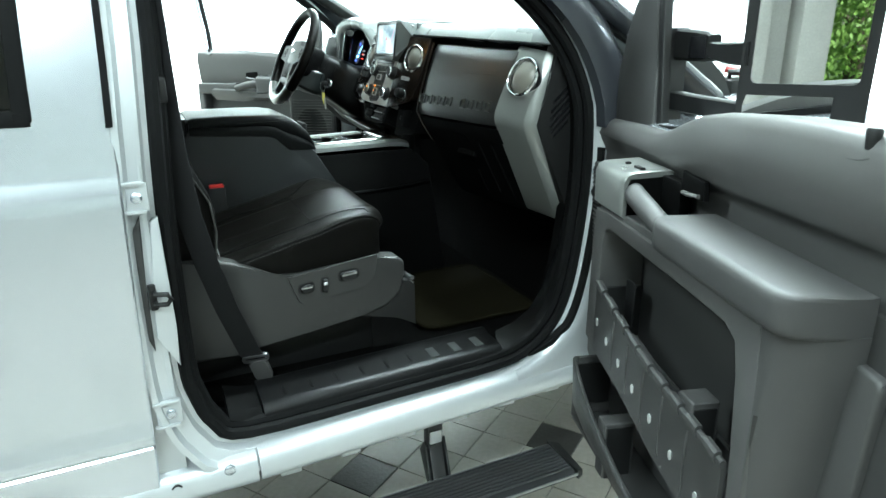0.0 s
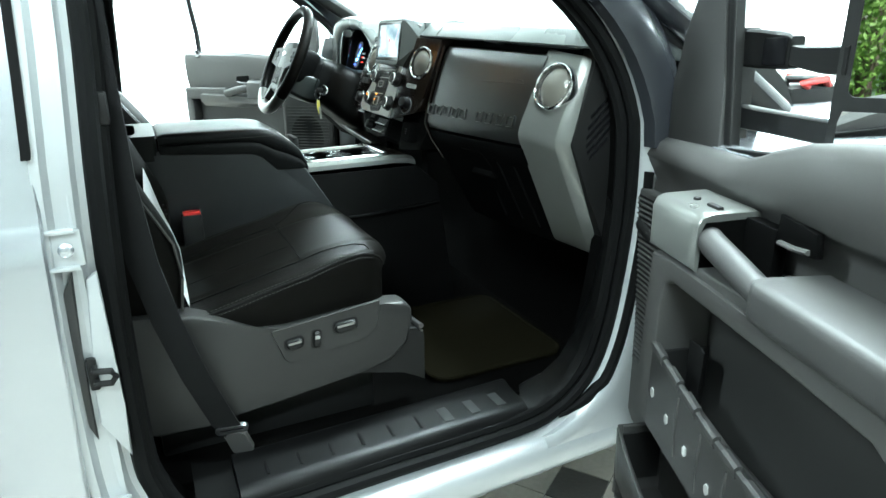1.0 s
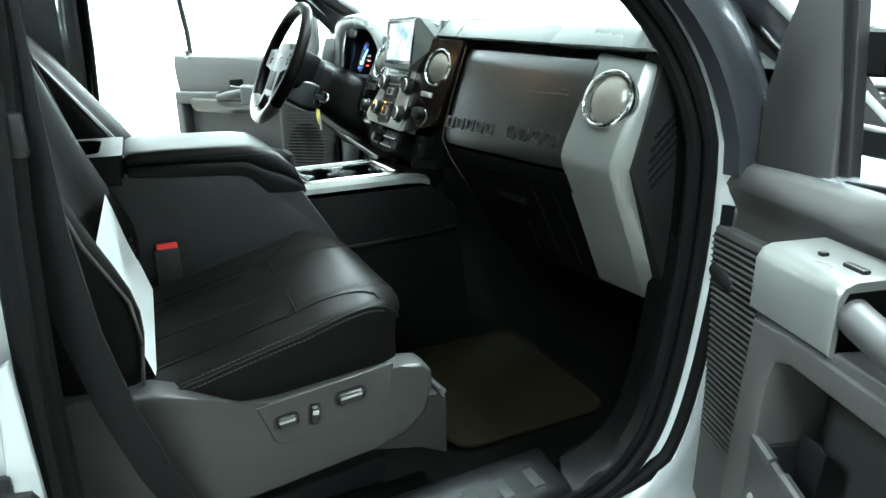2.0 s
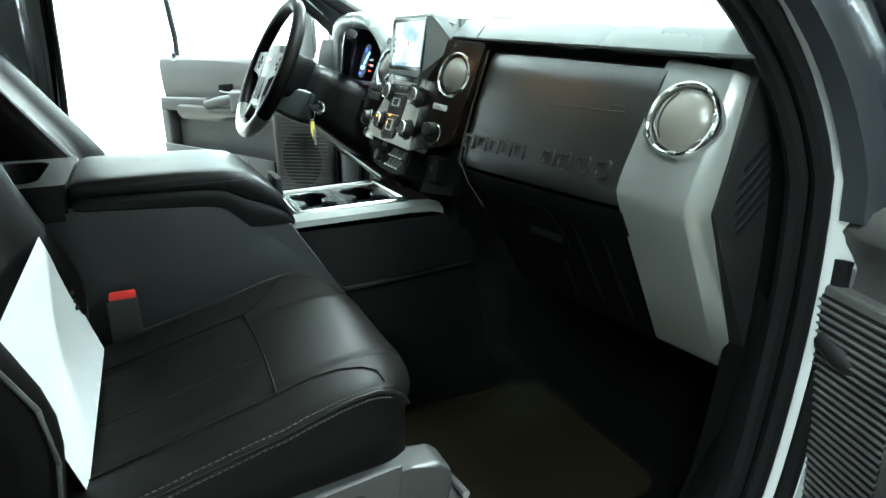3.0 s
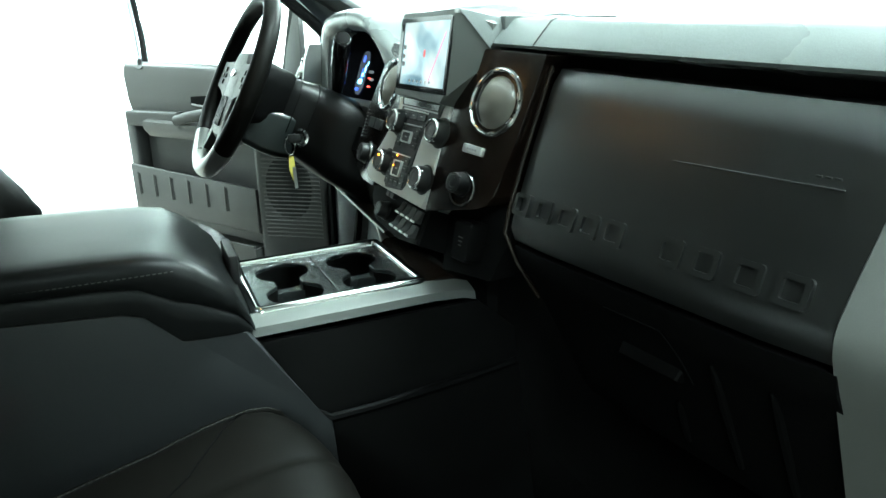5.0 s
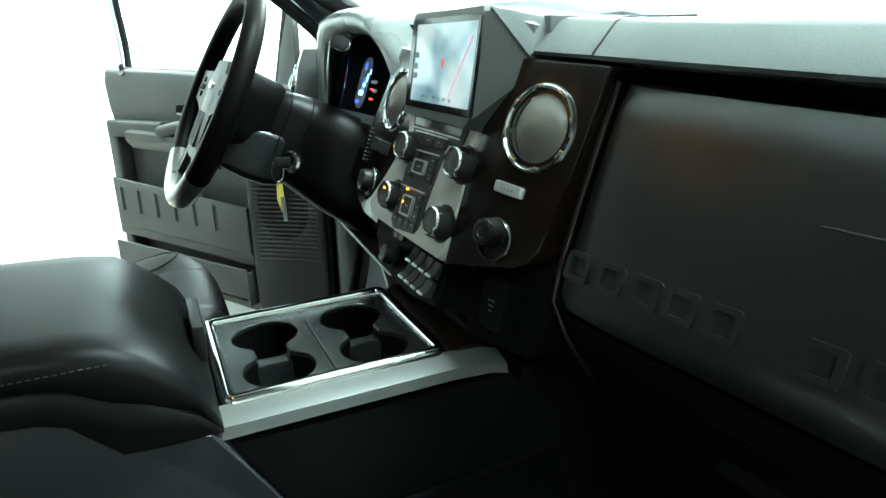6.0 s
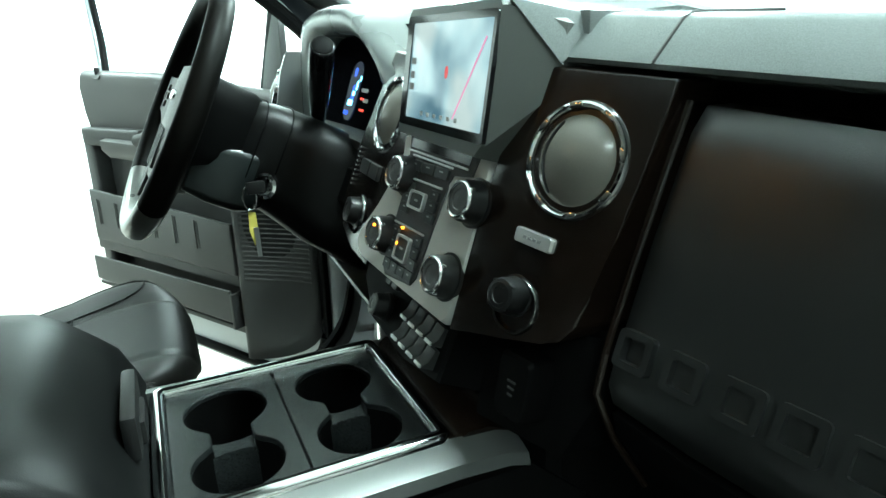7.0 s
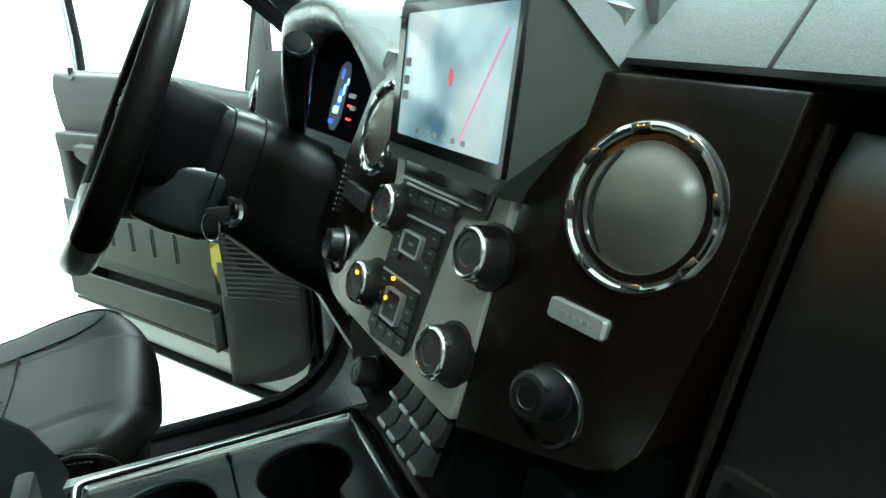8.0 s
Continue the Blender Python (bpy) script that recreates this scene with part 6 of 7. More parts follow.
    # Back of the recess in darker grey, with its shade in the colour.
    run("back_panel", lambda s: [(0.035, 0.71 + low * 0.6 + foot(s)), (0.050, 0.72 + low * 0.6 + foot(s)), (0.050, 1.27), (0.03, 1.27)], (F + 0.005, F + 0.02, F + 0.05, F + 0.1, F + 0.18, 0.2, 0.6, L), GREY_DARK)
    # slatted speaker section by the hinge
    swell = ((F, 0.056), (0.26, 0.056)) if sx > 0 else ((F, 0.046), (F + 0.012, 0.056), (0.0, 0.074), (0.06, 0.098), (0.11, 0.122), (0.15, 0.142), (0.168, 0.149), (0.176, 0.146), (0.182, 0.136))
    if sx > 0:
        sp = blk("speaker_panel", [(F + 0.012, 0.93), (F + 0.03, 0.86), (F + 0.07, 0.79), (F + 0.13, 0.745), (F + 0.22, 0.72), (0.26, 0.72), (0.26, 0.92), (0.20, 1.30), (F + 0.012, 1.30)], 0.03, 0.056, GREY)
        span, mid, high = (-0.034, 0.150), (0.057, 1.0925), 0.0
    else:
        sp = run("speaker_panel", lambda s: [(0.03, 0.715 + low * 0.55 + foot(s))] + [(lerp(swell, s), z + (0.715 + low * 0.55 + foot(s)) * (1 - k)) for z, k in ((0.006, 0.0), (0.6 * 0.4, 0.4), (1.0, 1.0), (1.285, 1.0))] + [(0.03, 1.285)], (F + 0.004, F + 0.012, F + 0.03, F + 0.06, F + 0.1, F + 0.14, F + 0.18, 0.14, 0.16, 0.172, 0.178, 0.182), GREY, smooth=60)
        span, mid, high = (-0.045, 0.150), (0.062, 1.075), 0.115
    for i in range(33 if sx > 0 else 24):
        z = 0.905 + i * 0.0116 if sx > 0 else 0.895 + i * 0.0145
        bm = B()
        tube(bm, [at(s, lerp(swell, s) - 0.0015, z) for s in [span[0] + (span[1] - span[0]) * j / 4 for j in range(5)]], 0.0044 if sx > 0 else 0.0040, 6)
        part("grille_slat", bm, GREY, sp)
    bm = B()
    tube(bm, [at(-0.042, 0.053, 0.895), at(-0.042, 0.054, 1.1), at(-0.042, 0.053, 1.29)], 0.006, 8, up=(1, 0, 0))
    part("grille_border", bm, GREY, sp)
    if sx > 0:
        back = rect(-0.038, 0.148, 0.90, 1.285)
    else:
        back = [(mid[0] + 0.078 * math.cos(t), mid[1] + high * math.sin(t)) for t in [2 * math.pi * i / 28 for i in range(28)]]
    bm = B()
    prism(bm, [at(s, lerp(swell, s) + 0.0008, z) for s, z in back], [at(s, lerp(swell, s) - 0.006, z) for s, z in back])
    part("grille_back", bm, BLACK, sp)
    # the carrier that frames the recess, with its rounded opening
    if sx > 0:
        outer = [(0.345, 1.252), (0.50, 1.248), (0.66, 1.244), (0.80, 1.240), (0.885, 1.238), (0.895, 1.13), (0.895, 1.0), (0.90, 0.79), (0.62, 0.850), (0.40, 0.900), (0.30, 0.914), (0.262, 0.925), (0.270, 1.14), (0.276, 1.246)]
        inner = [(0.358, 1.214), (0.50, 1.210), (0.66, 1.205), (0.795, 1.197), (0.824, 1.180), (0.838, 1.13), (0.853, 1.0), (0.866, 0.84), (0.62, 0.885), (0.40, 0.930), (0.336, 0.940), (0.318, 0.955), (0.322, 1.165), (0.334, 1.203)]

        def grow(a, b, k):
            return [(p[0] + (r[0] - p[0]) * k, p[1] + (r[1] - p[1]) * k) for p, r in zip(a, b)]
        bm = B()
        loft(bm, [[at(x, q, z) for x, z in pts] for pts, q in ((outer, 0.045), (outer, 0.150), (grow(outer, inner, 0.07), 0.155), (grow(inner, outer, 0.14), 0.155), (grow(inner, outer, 0.04), 0.152), (inner, 0.144), (inner, 0.052))], caps=False)
        part("carrier", bm, GREY, d, "grey carrier round the map pocket recess", smooth=45)
        turn = ((0.872, 0.153), (0.895, 0.155), (0.912, 0.151), (0.926, 0.142), (0.938, 0.126), (0.947, 0.104), (0.953, 0.080), (0.956, 0.052))
        bm = B()
        loft(bm, [[at(0.872, 0.05, z)] + [at(s - 0.03 * k * (s > 0.9), q, z) for s, q in turn] for z, k in ((0.70, 1.0), (0.97, 0.8), (1.10, 0.4), (1.20, 0.06), (1.240, 0.0))])
        part("rear_column", bm, GREY_LOW, d, smooth=60)
        blk("end_panel", [(0.90, 0.70), (0.972, 0.70), (0.985, 1.0), (0.995, 1.185), (0.988, 1.198), (0.93, 1.205)], 0.03, 0.064, GREY_LOW, 0.008)
        blk("bin_wall", [(0.22, 0.67), (0.88, 0.67), (0.88, 0.90), (0.34, 0.93), (0.22, 0.84)], 0.05, 0.060, GREY_LOW, 0.004)
    else:
        run("top_rail", lambda s: [(0.05, 1.215), (0.125, 1.215 - 0.01 * (s > 0.5)), (0.150, 1.235), (0.150, 1.265), (0.12, 1.275), (0.05, 1.275)], (0.235, 0.26, 0.30, 0.42, 0.56, 0.70, 0.82), GREY)
        blk("rear_post", rect(0.955, L, 0.72, 1.25), 0.045, 0.110, GREY, 0.014)
        blk("door_seal", [(F - 0.016, 0.62), (F + 0.006, 0.60), (F + 0.006, 1.41), (F - 0.016, 1.41)], 0.010, 0.046, RUBBER, 0.006)
        # Edge strip in the same paint copy, lightened by material where little light falls.
        run("door_edge", lambda s: [(lerp(curve, s), 0.56), (lerp(curve, s), 1.40), (-0.080, 1.40), (-0.080, 0.56)], (F - 0.10, F - 0.095, F - 0.085, F - 0.07, F - 0.05, F - 0.03, F + 0.002), PAINT_COPY, smooth=60)
        bm = B()
        tube(bm, [at(s, 0.040, 0.672 + low + foot(s)) for s in (F + 0.003, F + 0.01, F + 0.03, F + 0.06, F + 0.1, F + 0.15, F + 0.2, F + 0.25, 0.3, 0.8, L)], 0.016, 8)
        part("lower_seal", bm, RUBBER, d)
    # armrest
    reach = 1.0 if sx > 0 else 0.62
    out = 0.0 if sx > 0 else 0.055
    arm = ((0.578, 0.93), (0.586, 0.985), (0.598, 1.0), (0.900, 1.0), (0.916, 0.985), (0.928, 0.94), (0.937, 0.87), (0.944, 0.74), (0.949, 0.56), (0.952, 0.38), (0.953, 0.22))
    squared = [(0.100, 1.245), (0.116, 1.247), (0.122, 1.252), (0.1245, 1.262), (0.1250, 1.290), (0.1235, 1.300), (0.119, 1.305), (0.110, 1.307), (0.06, 1.306)]

    def arm_sec(s):
        dip = 0.010 * max(0.0, min(1.0, (s - out - 0.56) / 0.4))
        k = lerp(arm, s - out)
        return [(0.05, 1.247 - dip)] + [(0.05 + q * reach * k, z - dip + (1 - k) * 0.12 * (1.27 - z)) for q, z in squared] + [(0.05, 1.304 - dip)]
    run("armrest", arm_sec, [v + out for v in (0.578, 0.586, 0.598, 0.65, 0.75, 0.85, 0.900, 0.908, 0.916, 0.922, 0.928, 0.933, 0.937, 0.941, 0.944, 0.947, 0.949, 0.952, 0.953)], GREY_MID, "grey padded door armrest", smooth=50)
    # switch bezel, pull bar, release lever
    bm = B()
    sec = [(0.052, 1.272), (0.052, 1.350), (0.060, 1.355), (0.138, 1.352), (0.152, 1.346), (0.159, 1.332), (0.158, 1.262), (0.150, 1.256)]
    loft(bm, [[at(s, 0.052 + (q - 0.052) * k, z - dz) for q, z in sec] for s, k, dz in ((0.262, 0.93, 0.006), (0.268, 0.98, 0.001), (0.276, 1.0, 0), (0.40, 1.0, 0), (0.418, 1.0, 0.0005), (0.421, 0.985, 0.002))])
    bz = part("switch_bezel", bm, TRIM if sx > 0 else GREY_DARK, d, "satin silver switch bezel" if sx > 0 else "", smooth=50)
    # Near-black plates paint the shade inside the grip opening.
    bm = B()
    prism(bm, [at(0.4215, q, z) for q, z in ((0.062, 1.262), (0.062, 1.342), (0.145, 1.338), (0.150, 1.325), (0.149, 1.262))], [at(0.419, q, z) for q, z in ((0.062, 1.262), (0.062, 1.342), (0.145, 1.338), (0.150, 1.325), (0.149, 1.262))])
    part("grip_shade", bm, SHADE, bz)
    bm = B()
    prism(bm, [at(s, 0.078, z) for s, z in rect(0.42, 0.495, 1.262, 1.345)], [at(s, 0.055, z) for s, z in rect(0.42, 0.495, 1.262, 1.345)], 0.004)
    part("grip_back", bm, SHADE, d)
    blk("grip_floor", rect(0.41, 0.59, 1.240, 1.264), 0.05, 0.150, GREY, 0.004)
    for s, w in ((0.333, 0.010), (0.388, 0.034)):
        bm = B()
        box(bm, (0, 0, 0), (w, 0.011, 0.008), 0.003, Matrix.Translation(at(s, 0.112, 1.354)) @ Matrix.Rotation(-a * sx, 4, "Z"))
        part("window_switch", bm, BLACK, bz)
    bm = B()
    tube(bm, [at(0.412, 0.132, 1.312), at(0.44, 0.140, 1.309), at(0.51, 0.147, 1.298), at(0.592, 0.150, 1.280)], [0.020, 0.021, 0.021, 0.020], 16)
    part("pull_bar", bm, GREY_MID, d)
    # Lever well is a near-black plate, its inner shade painted.
    bm = B()
    well = ((0.495, 0.0775, 1.322), (0.588, 0.0845, 1.330), (0.583, 0.0845, 1.364), (0.497, 0.0775, 1.370))
    prism(bm, [at(*p) for p in well], [at(s, q - 0.012, z) for s, q, z in well], 0.003)
    part("lever_well", bm, SHADE, d)
    bm = B()
    tube(bm, [at(0.508, 0.079, 1.330), at(0.54, 0.085, 1.332), at(0.575, 0.085, 1.336)], 0.006, 8, flat=0.7)
    part("release_lever", bm, STEEL if sx < 0 else GREY, d)
    # map pocket with its notched lip
    if sx > 0:
        P0, P1 = 0.318, 0.846
        crest = ((P0, 1.087), (0.42, 1.058), (0.52, 1.031), (0.62, 1.013), (0.70, 1.004), (0.78, 0.996), (P1, 0.987))
        hem = ((P0, 0.914), (0.48, 0.886), (0.61, 0.849), (P1, 0.800))
        bm = B()
        loft(bm, [[at(s, q, lerp(crest, s) - dz) for q, dz in ((0.147, 0.010), (0.149, 0.003), (0.154, 0.0), (0.160, 0.002), (0.161, 0.009), (0.157, 0.016))] + [at(s, 0.157, lerp(hem, s)), at(s, 0.147, lerp(hem, s))] for s in [P0 + (P1 - P0) * i / 14 for i in range(15)]])
        pk = part("pocket_lip", bm, GREY_LOW, d)
        for i in range(9):
            s = P0 + 0.012 + 0.0585 * i
            bm = B()
            loft(bm, [[at(s + v, q, lerp(crest, s + v) + dz) for q, dz in ((0.149, -0.004), (0.1505, 0.0055), (0.158, 0.0065), (0.163, 0.003), (0.1645, -0.006), (0.160, -0.016))] for v in (0.0, 0.003, 0.018, 0.031, 0.035)])
            part("lip_tooth", bm, GREY_LOW, pk)
        for s, z in ((0.335, 0.989), (0.392, 0.968), (0.460, 0.950), (0.533, 0.931), (0.614, 0.913), (0.700, 0.893), (0.790, 0.875)):
            bm = B()
            prism(bm, [at(s + x * 0.006, 0.1590, z + y * 0.010) for x, y in ((-1, 0.4), (-0.3, 1), (0.8, 0.8), (1, -0.5), (0.2, -1), (-0.7, -0.6))], [at(s + x * 0.006, 0.156, z + y * 0.010) for x, y in ((-1, 0.4), (-0.3, 1), (0.8, 0.8), (1, -0.5), (0.2, -1), (-0.7, -0.6))])
            part("clip_hole", bm, BADGE, pk)
        for s in (0.425, 0.50, 0.575, 0.655, 0.745):
            bm = B()
            tube(bm, [at(s, 0.1565, lerp(hem, s) + 0.02), at(s, 0.1585, lerp(crest, s) - 0.06), at(s, 0.1565, lerp(crest, s) - 0.025)], 0.0032, 6)
            part("pocket_rib", bm, GREY_LOW, pk)
        # Darker floor and black plates paint the shade inside the pocket.
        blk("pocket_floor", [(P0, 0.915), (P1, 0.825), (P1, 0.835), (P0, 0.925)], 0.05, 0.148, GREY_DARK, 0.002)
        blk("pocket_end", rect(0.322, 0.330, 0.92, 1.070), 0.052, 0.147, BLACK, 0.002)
        blk("pocket_shade", [(0.33, 1.0), (0.372, 0.985), (0.378, 1.085), (0.366, 1.092), (0.33, 1.088)], 0.088, 0.092, BLACK, 0.001)
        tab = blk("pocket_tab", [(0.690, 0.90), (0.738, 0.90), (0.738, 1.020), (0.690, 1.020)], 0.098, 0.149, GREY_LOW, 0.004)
        blk("tab_shade", rect(0.734, 0.7395, 0.90, 1.008), 0.104, 0.146, BLACK, 0.001, tab)
        # lower bin
        edge = ((0.205, 0.152, 0.834), (0.215, 0.163, 0.838), (0.24, 0.171, 0.834), (0.29, 0.178, 0.818), (0.36, 0.183, 0.793), (0.45, 0.187, 0.770), (0.58, 0.190, 0.745), (0.75, 0.192, 0.728), (0.96, 0.192, 0.715))
        bm = B()
        loft(bm, [[at(s, q - 0.011, z - 0.004), at(s, q - 0.007, z), at(s, q - 0.002, z), at(s, q + 0.001, z - 0.005), at(s, q - 0.004, 0.72), at(s, q - 0.03, 0.655), at(s, q - 0.045, 0.655), at(s, q - 0.012, 0.70)] for s, q, z in edge])
        lb = part("lower_bin", bm, GREY_LOW, d, smooth=50)
        # Bin floor and openings likewise: dark plates in place of shade.
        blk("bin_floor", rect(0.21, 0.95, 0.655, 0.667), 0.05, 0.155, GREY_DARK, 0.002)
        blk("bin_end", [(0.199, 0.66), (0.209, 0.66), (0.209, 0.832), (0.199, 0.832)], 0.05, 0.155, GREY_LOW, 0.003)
        blk("bin_shade", rect(0.211, 0.215, 0.70, 0.815), 0.060, 0.154, BLACK, 0.001)
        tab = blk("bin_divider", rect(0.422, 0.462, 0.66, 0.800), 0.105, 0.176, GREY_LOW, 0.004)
        blk("tab_shade", rect(0.459, 0.4635, 0.66, 0.790), 0.111, 0.170, BLACK, 0.001, tab)
    else:
        P0, P1 = 0.178, 0.95
        pk = blk("pocket_lip", [(P1, 0.90), (P0, 0.90), (P0, 1.062), (P0 + 0.1, 1.066), (P1, 1.086)], 0.142, 0.154, GREY_LOW, 0.004)
        for i in range(6):
            s = 0.334 + 0.111 * i
            # Black plates paint the slots' shade, lighter strips their lit edges.
            blk("pocket_slot", rect(s, s + 0.013, 0.964, 1.052), 0.150, 0.1552, BLACK, 0.001, pk)
            blk("slot_lip", rect(s + 0.013, s + 0.018, 0.962, 1.054), 0.150, 0.1575, GREY, 0.001, pk)
        # Darker grey floor carries the shade of the driver's pocket.
        blk("pocket_floor", rect(P0, P1, 0.942, 0.952), 0.05, 0.150, GREY_DARK, 0.002)
        blk("pocket_base", rect(0.178, 0.97, 0.86, 0.995), 0.05, 0.143, GREY_LOW, 0.006)
        # lower bin
        blk("lower_bin", [(0.20, 0.747), (0.97, 0.747), (0.97, 0.837), (0.20, 0.852)], 0.160, 0.170, GREY_LOW, 0.003)
        blk("bin_floor", rect(0.20, 0.97, 0.725, 0.737), 0.05, 0.162, GREY_DARK, 0.002)
        blk("bin_end", [(0.19, 0.725), (0.202, 0.725), (0.202, 0.842), (0.19, 0.842)], 0.05, 0.170, GREY_LOW, 0.003)
        run("bin_back", lambda s: [(0.05, 0.84), (0.11, 0.85), (0.148, 0.90), (0.15, 0.94), (0.05, 0.94)], (0.28, 0.5, 0.82), GREY_DARK)
    # lock button in its dish
    lm = frame_of(at(0.895, 0.0755, 1.4665), u, n * -0.55 + Vector((0, 0, 0.83)))
    bm = B()
    dish = [(0.020 * math.cos(t) + 0.006 * math.cos(t) ** 2, 0.008 * math.sin(t)) for t in [2 * math.pi * i / 24 for i in range(24)]]
    loft(bm, [[lm @ Vector((x * k, y * k, z)) for x, y in dish] for k, z in ((1.12, -0.006), (1.08, 0.0002), (1.0, 0.0008), (0.8, 0.0002), (0.3, 0.0))])
    ds = part("lock_dish", bm, GREY_DARK, up)
    bm = B()
    lathe(bm, [(0.008, 0), (0.0085, 0.012), (0.0095, 0.022), (0.008, 0.026), (0.002, 0.027)], Matrix.Translation(at(0.912, 0.068, 1.474)), 14)
    part("lock_button", bm, BLACK, ds)
    # black sail panel, window frame, glass
    def lean_block(pname, pts, thick, mat, bevel, lab=""):
        bm = B()
        prism(bm, [at(*p) for p in pts], [at(s, q - thick, z) for s, q, z in pts], bevel, 3)
        return part(pname, bm, mat, d, lab)
    lean_block("sail_panel", [(0.040, 0.024, 1.40), (0.040, 0.020, 1.53), (0.047, 0.013, 1.615), (0.062, 0.0, 1.68), (0.085, -0.02, 1.76), (0.093, -0.032, 1.775), (0.113, -0.032, 1.66), (0.150, -0.022, 1.54), (0.180, -0.012, 1.40)], 0.025, GREY_DARK, 0.007, "black speaker sail panel")
    lean_block("division_bar", [(0.181, -0.020, 1.40), (0.202, -0.022, 1.40), (0.137, -0.036, 1.67), (0.110, -0.042, 1.79), (0.094, -0.040, 1.78), (0.115, -0.034, 1.67)], 0.02, BLACK, 0.004)
    bm = B()
    rear = ((1.0, 1.935), (1.08, 1.90), (1.11, 1.80), (1.13, 1.42)) if sx > 0 else ((1.12, 1.945), (1.22, 1.93), (1.235, 1.88), (1.165, 1.74), (1.085, 1.58), (1.03, 1.42))
    tube(bm, [at(s, -0.03 - lean(z), z) for s, z in ((-0.06, 1.40), (0.0, 1.60), (0.09, 1.78), (0.42, 1.89), (0.60, 1.925)) + rear], 0.020 if sx > 0 else 0.026, 10)
    part("window_frame", bm, PAINT, d)
    bm = B()
    tube(bm, [at(s, -0.012 - lean(z), z) for s, z in ((0.12, 1.80), (0.42, 1.865), (0.60, 1.90), (1.0, 1.91), (1.06, 1.88)) + (((1.085, 1.80), (1.105, 1.45)) if sx > 0 else ((1.17, 1.90), (1.185, 1.86), (1.125, 1.74), (1.045, 1.58), (1.0, 1.45)))], 0.013, 8)
    part("window_channel", bm, RUBBER, d)
    if sx < 0:
        bm = B()
        slab(bm, [at(s, -0.03 - lean(z), z) for s, z in ((0.20, 1.42), (0.99, 1.42), (1.17, 1.87), (0.6, 1.90), (0.20, 1.80))], 0.004)
        g = part("window_glass", bm, GLASS, d, "clear door glass")
        g.visible_shadow = False
    blk("belt_seal", [(0.20, 1.39), (1.06, 1.45), (1.06, 1.475), (0.20, 1.415)], -0.035, -0.012, RUBBER, 0.003)
    return d, at, plane_at


pdoor, pat, pplane = front_door("passenger_door", (0.93, 0.30), 17, 1, "open passenger door with grey moulded inner trim and armrest")
front_door("driver_door", (-1.216, 0.138), 31, -1, "open driver door with grey moulded inner trim and armrest", 0.080)

# towing mirror on the passenger door
MIR = Vector((1.350, 0.45, 1.572))
mm = frame_of(MIR, (0.854, 0.52, 0), (0, 0, 1))
bm = B()
loft(bm, [[mm @ Vector((x * k, y * k2, z)) for x, y in outline(0.246, 0.37, 0.03, 5, -0.016)] for k, k2, z in ((0.80, 0.85, -0.11), (0.95, 0.96, -0.08), (1.0, 1.0, -0.03), (1.0, 1.0, 0.004))])
mh = part("towing_mirror", bm, BLACK, pdoor, "black towing mirror housing with two glasses")
bm = B()
ring_plate(bm, mm, outline(0.246, 0.37, 0.03, 5, -0.016), outline(0.204, 0.232, 0.014, 5, -0.015, 0.055), 0.0, 0.012)
part("mirror_rim", bm, BLACK, mh)
bm = B()
plate(bm, mm, outline(0.208, 0.236, 0.014, 5, -0.015, 0.055), 0.002, 0.006)
part("mirror_glass", bm, MIRROR, mh, "flat mirror glass")
bm = B()
rows = []
for j in range(9):
    y = -0.170 + 0.085 * j / 8
    rows.append([mm @ Vector((-0.125 + 0.170 * i / 16, y, 0.016 - 0.25 * ((-0.125 + 0.170 * i / 16) ** 2 + (y + 0.125) ** 2))) for i in range(17)])
loft(bm, rows, caps=False, closed=False)
part("convex_glass", bm, MIRROR, mh, "convex blind spot glass")
for stations in (((0.985, 0.395, 1.595, 0.036), (1.06, 0.398, 1.590, 0.036), (1.125, 0.396, 1.586, 0.033), (1.135, 0.395, 1.584, 0.029)), ((1.130, 0.397, 1.580, 0.018), (1.16, 0.397, 1.575, 0.020), (1.20, 0.394, 1.572, 0.024), (1.25, 0.390, 1.572, 0.026)), ((0.985, 0.395, 1.461, 0.024), (1.08, 0.40, 1.453, 0.022), (1.24, 0.39, 1.446, 0.022))):
    bm = B()
    rings = []
    for x, y, z, hz in stations:
        rings.append([Vector((x, y - 0.02 + 0.04 * b, z + hz * a)) for a, b in ((-1, 0.12), (-0.85, 0), (0.85, 0), (1, 0.12), (1, 0.88), (0.85, 1), (-0.85, 1), (-1, 0.88))])
    loft(bm, rings)
    part("mirror_arm", bm, BLACK, pdoor)
bm = B()
box(bm, (1.105, 0.374, 1.586), (0.050, 0.004, 0.050), 0.002)
part("mirror_arm_cover", bm, GLOSS_BLACK, pdoor)
bm = B()
loft(bm, [[Vector((x, y, z)) for x, y in ((0.96, 0.36), (1.03, 0.365), (1.03, 0.42), (0.96, 0.42))] for z in (1.41, 1.5, 1.63)])
part("mirror_foot", bm, BLACK, pdoor)

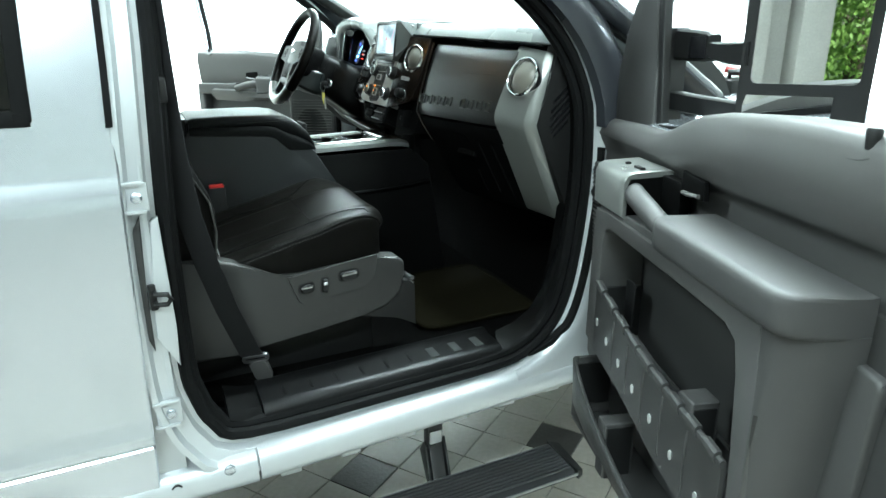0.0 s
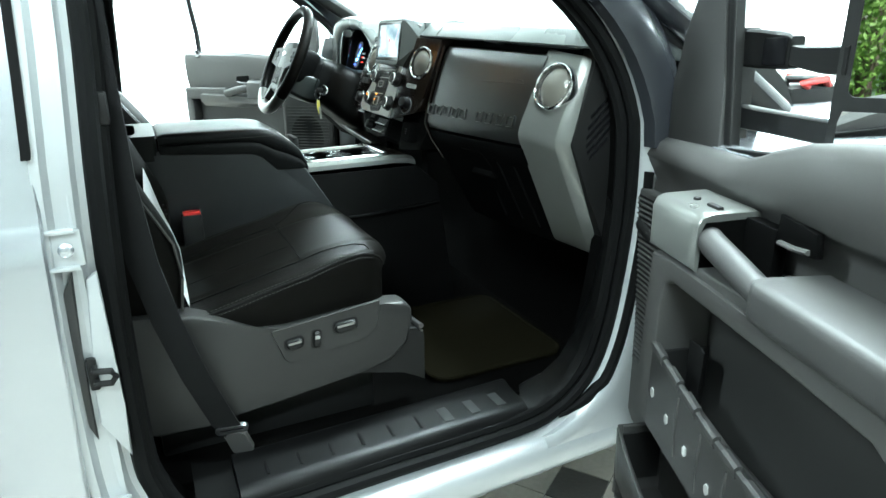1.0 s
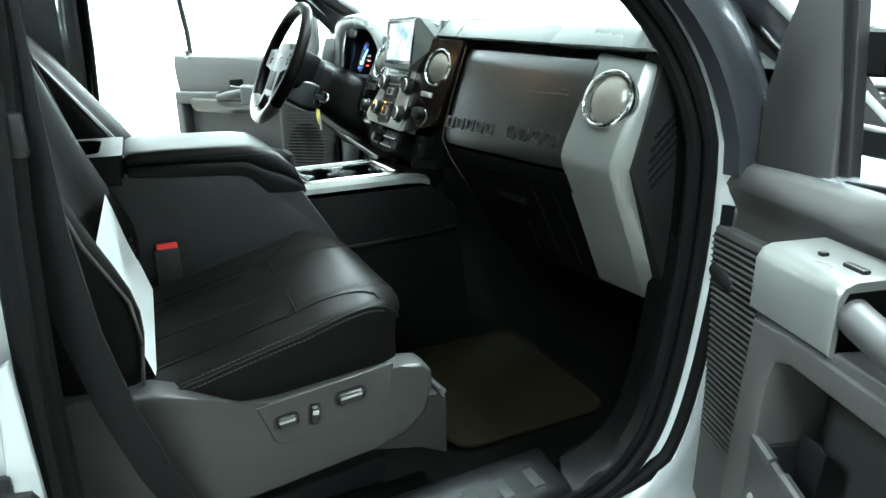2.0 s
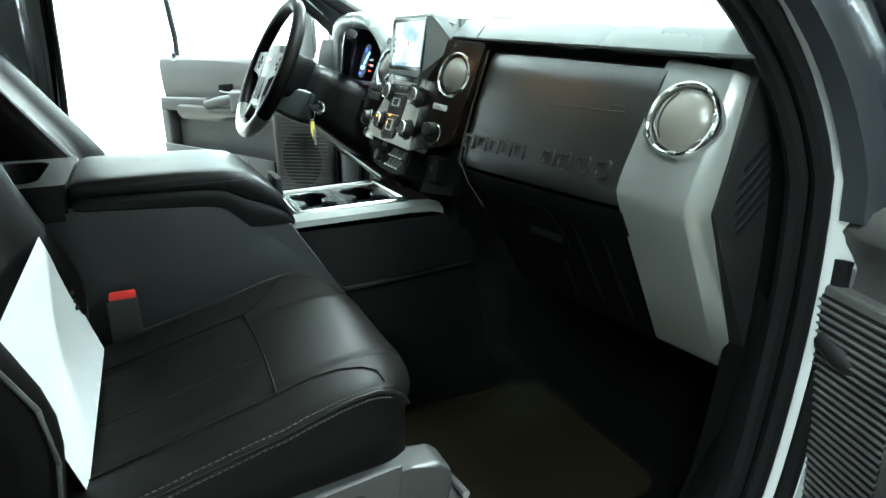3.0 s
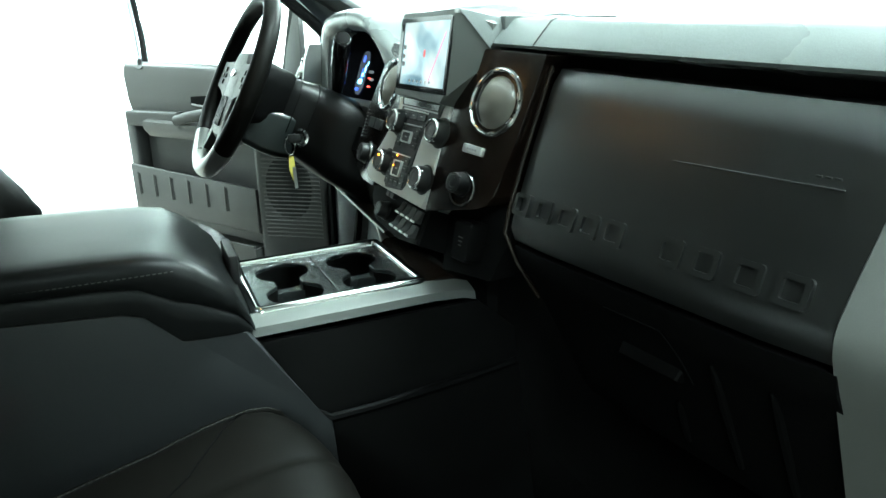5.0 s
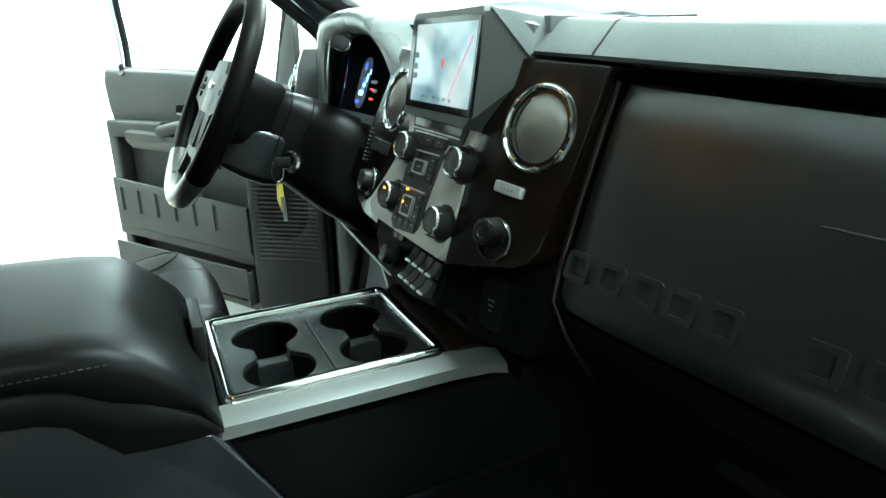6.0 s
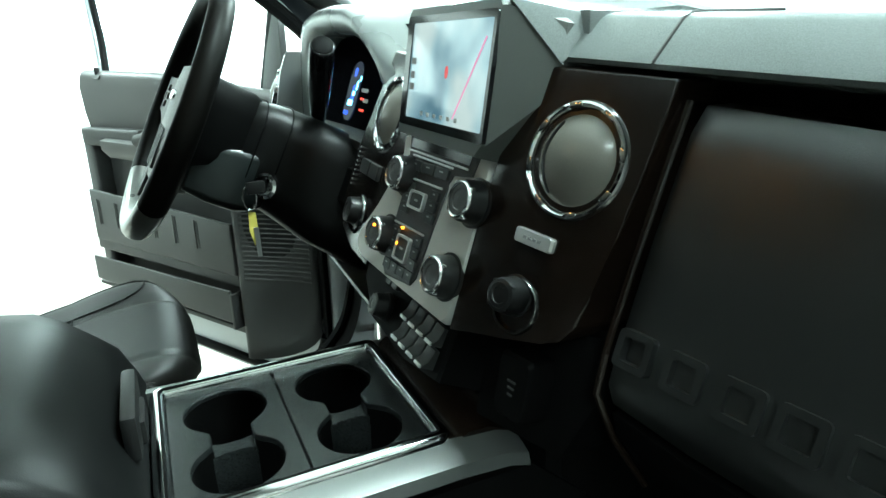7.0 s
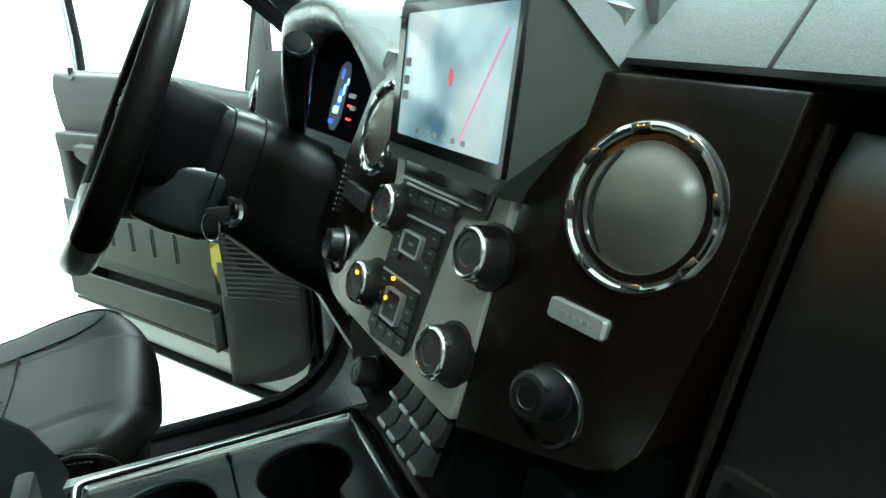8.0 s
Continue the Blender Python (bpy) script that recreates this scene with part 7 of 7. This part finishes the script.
# ---- outside the doorway: trees ----
def tree(x, y, h, seed, label):
    rnd = random.Random(seed)
    t = thing("tree", label, "tree", "trees outside", (x, y, 0))
    bm = B()
    tube(bm, [(0, 0, 0), (0.1, 0.05, h * 0.3), (0.0, 0.1, h * 0.6), (0.1, 0.0, h * 0.85)], [0.22, 0.17, 0.11, 0.03], 10)
    for i in range(8):
        a, z = rnd.uniform(0, 6.28), h * rnd.uniform(0.25, 0.7)
        r = h * rnd.uniform(0.15, 0.3)
        tube(bm, [(0, 0, z), (math.cos(a) * r * 0.5, math.sin(a) * r * 0.5, z + r * 0.4), (math.cos(a) * r, math.sin(a) * r, z + r * 0.6)], [0.07, 0.045, 0.015], 6)
    part("trunk", bm, BARK, t)
    verts, faces = [], []
    for i in range(9000):
        a, b = rnd.uniform(0, 6.28), rnd.uniform(-1, 1)
        r = rnd.uniform(0.35, 1.0) ** 0.5
        w = h * 0.34 * (1 + 0.25 * math.sin(3 * a + seed) * math.cos(4 * b))
        c = Vector((math.cos(a) * math.sqrt(1 - b * b) * r * w, math.sin(a) * math.sqrt(1 - b * b) * r * w, h * 0.46 + b * r * h * 0.46))
        e = Euler((rnd.uniform(0, 6.28), rnd.uniform(0, 6.28), rnd.uniform(0, 6.28))).to_matrix()
        s = rnd.uniform(0.07, 0.15)
        o = len(verts)
        verts += [tuple(c + e @ Vector(p) * s) for p in ((-0.5, 0, 0), (0, -0.3, 0.05), (0.6, 0, 0), (0, 0.3, 0.05))]
        faces.append((o, o + 1, o + 2, o + 3))
    me = bpy.data.meshes.new("crown")
    me.from_pydata(verts, [], faces)
    me.materials.append(LEAF)
    new("crown", me).parent = t
    return t


for i, (x, y, h) in enumerate(((5.2, -10.5, 6.0), (6.8, -11.5, 6.5), (8.6, -12.0, 7.0), (7.4, -15.0, 8.0), (5.6, -14.5, 7.5), (10.4, -14.0, 7.5), (9.2, -17.0, 8.0))):
    tree(x, y, h, i + 3, "leafy green tree outside the doorway")
for x, w in ((3.15, 0.30), (3.85, 0.20), (4.45, 0.34)):
    bm = B()
    box(bm, (x, HY0 + 0.25, HZ / 2), (w, 0.36, HZ), 0.02)
    tagged(part("column", bm, CONCRETE), "grey square column beside the doorway", "column", kind="structure")
bm = B()
box(bm, (3.3, HY0 + 0.07, HZ / 2), (2.6, 0.10, HZ - 0.02), 0.005)
tagged(part("wall_lining", bm, CONCRETE), "grey-brown wall lining beside the doorway", "wall", kind="structure")

# ---- floor tiles, nearest last ----
SIDE, GAP = 0.191, 0.004
TA = radians(34.8)
e1, e2 = Vector((math.cos(TA), math.sin(TA), 0)), Vector((-math.sin(TA), math.cos(TA), 0))
ORG = Vector((0.214, -0.365, 0))
half = (SIDE - GAP) / 2


def tile_mesh(name, mat):
    bm = B()
    m = Matrix.Rotation(TA, 4, "Z")
    plate(bm, m, [(-half, -half), (half, -half), (half, half), (-half, half)], -0.006, 0.0, 0.0015)
    me = bpy.data.meshes.new(name)
    bm.normal_update()
    bm.to_mesh(me)
    bm.free()
    me.materials.append(mat)
    return me


light_tile, dark_tile = tile_mesh("tile", TILE), tile_mesh("dark_tile", TILE_DARK)
rest = {0: ([], []), 1: ([], [])}
for i in range(-60, 60):
    for j in range(-60, 60):
        c = ORG + e1 * SIDE * (i + 0.5) + e2 * SIDE * (j + 0.5)
        if not (HX0 - 0.08 < c.x < HX1 + 0.08 and HY0 - 0.08 < c.y < HY1 + 0.08):
            continue
        dark = (i % 3 == 0 and j % 3 == 0) and c.x > -1.4
        if -0.6 < c.x < 1.7 and -1.0 < c.y < 1.6:
            ob = new("tile", dark_tile if dark else light_tile)
            ob.location = c
            ob.parent = floor
        else:
            v, f = rest[int(dark)]
            o = len(v)
            v += [tuple(c + (e1 * a + e2 * b) * half) for a, b in ((-1, -1), (1, -1), (1, 1), (-1, 1))]
            v += [tuple(c + (e1 * a + e2 * b) * half - Vector((0, 0, 0.006))) for a, b in ((-1, -1), (1, -1), (1, 1), (-1, 1))]
            f += [(o, o + 1, o + 2, o + 3)] + [(o + k, o + 4 + k, o + 4 + (k + 1) % 4, o + (k + 1) % 4) for k in range(4)]
for k, mat in ((0, TILE), (1, TILE_DARK)):
    me = bpy.data.meshes.new("far_tiles")
    me.from_pydata(*[rest[k][0], [], rest[k][1]])
    me.materials.append(mat)
    ob = new("far_tiles", me)
    ob.parent = floor
    tagged(ob, kind="stuff")
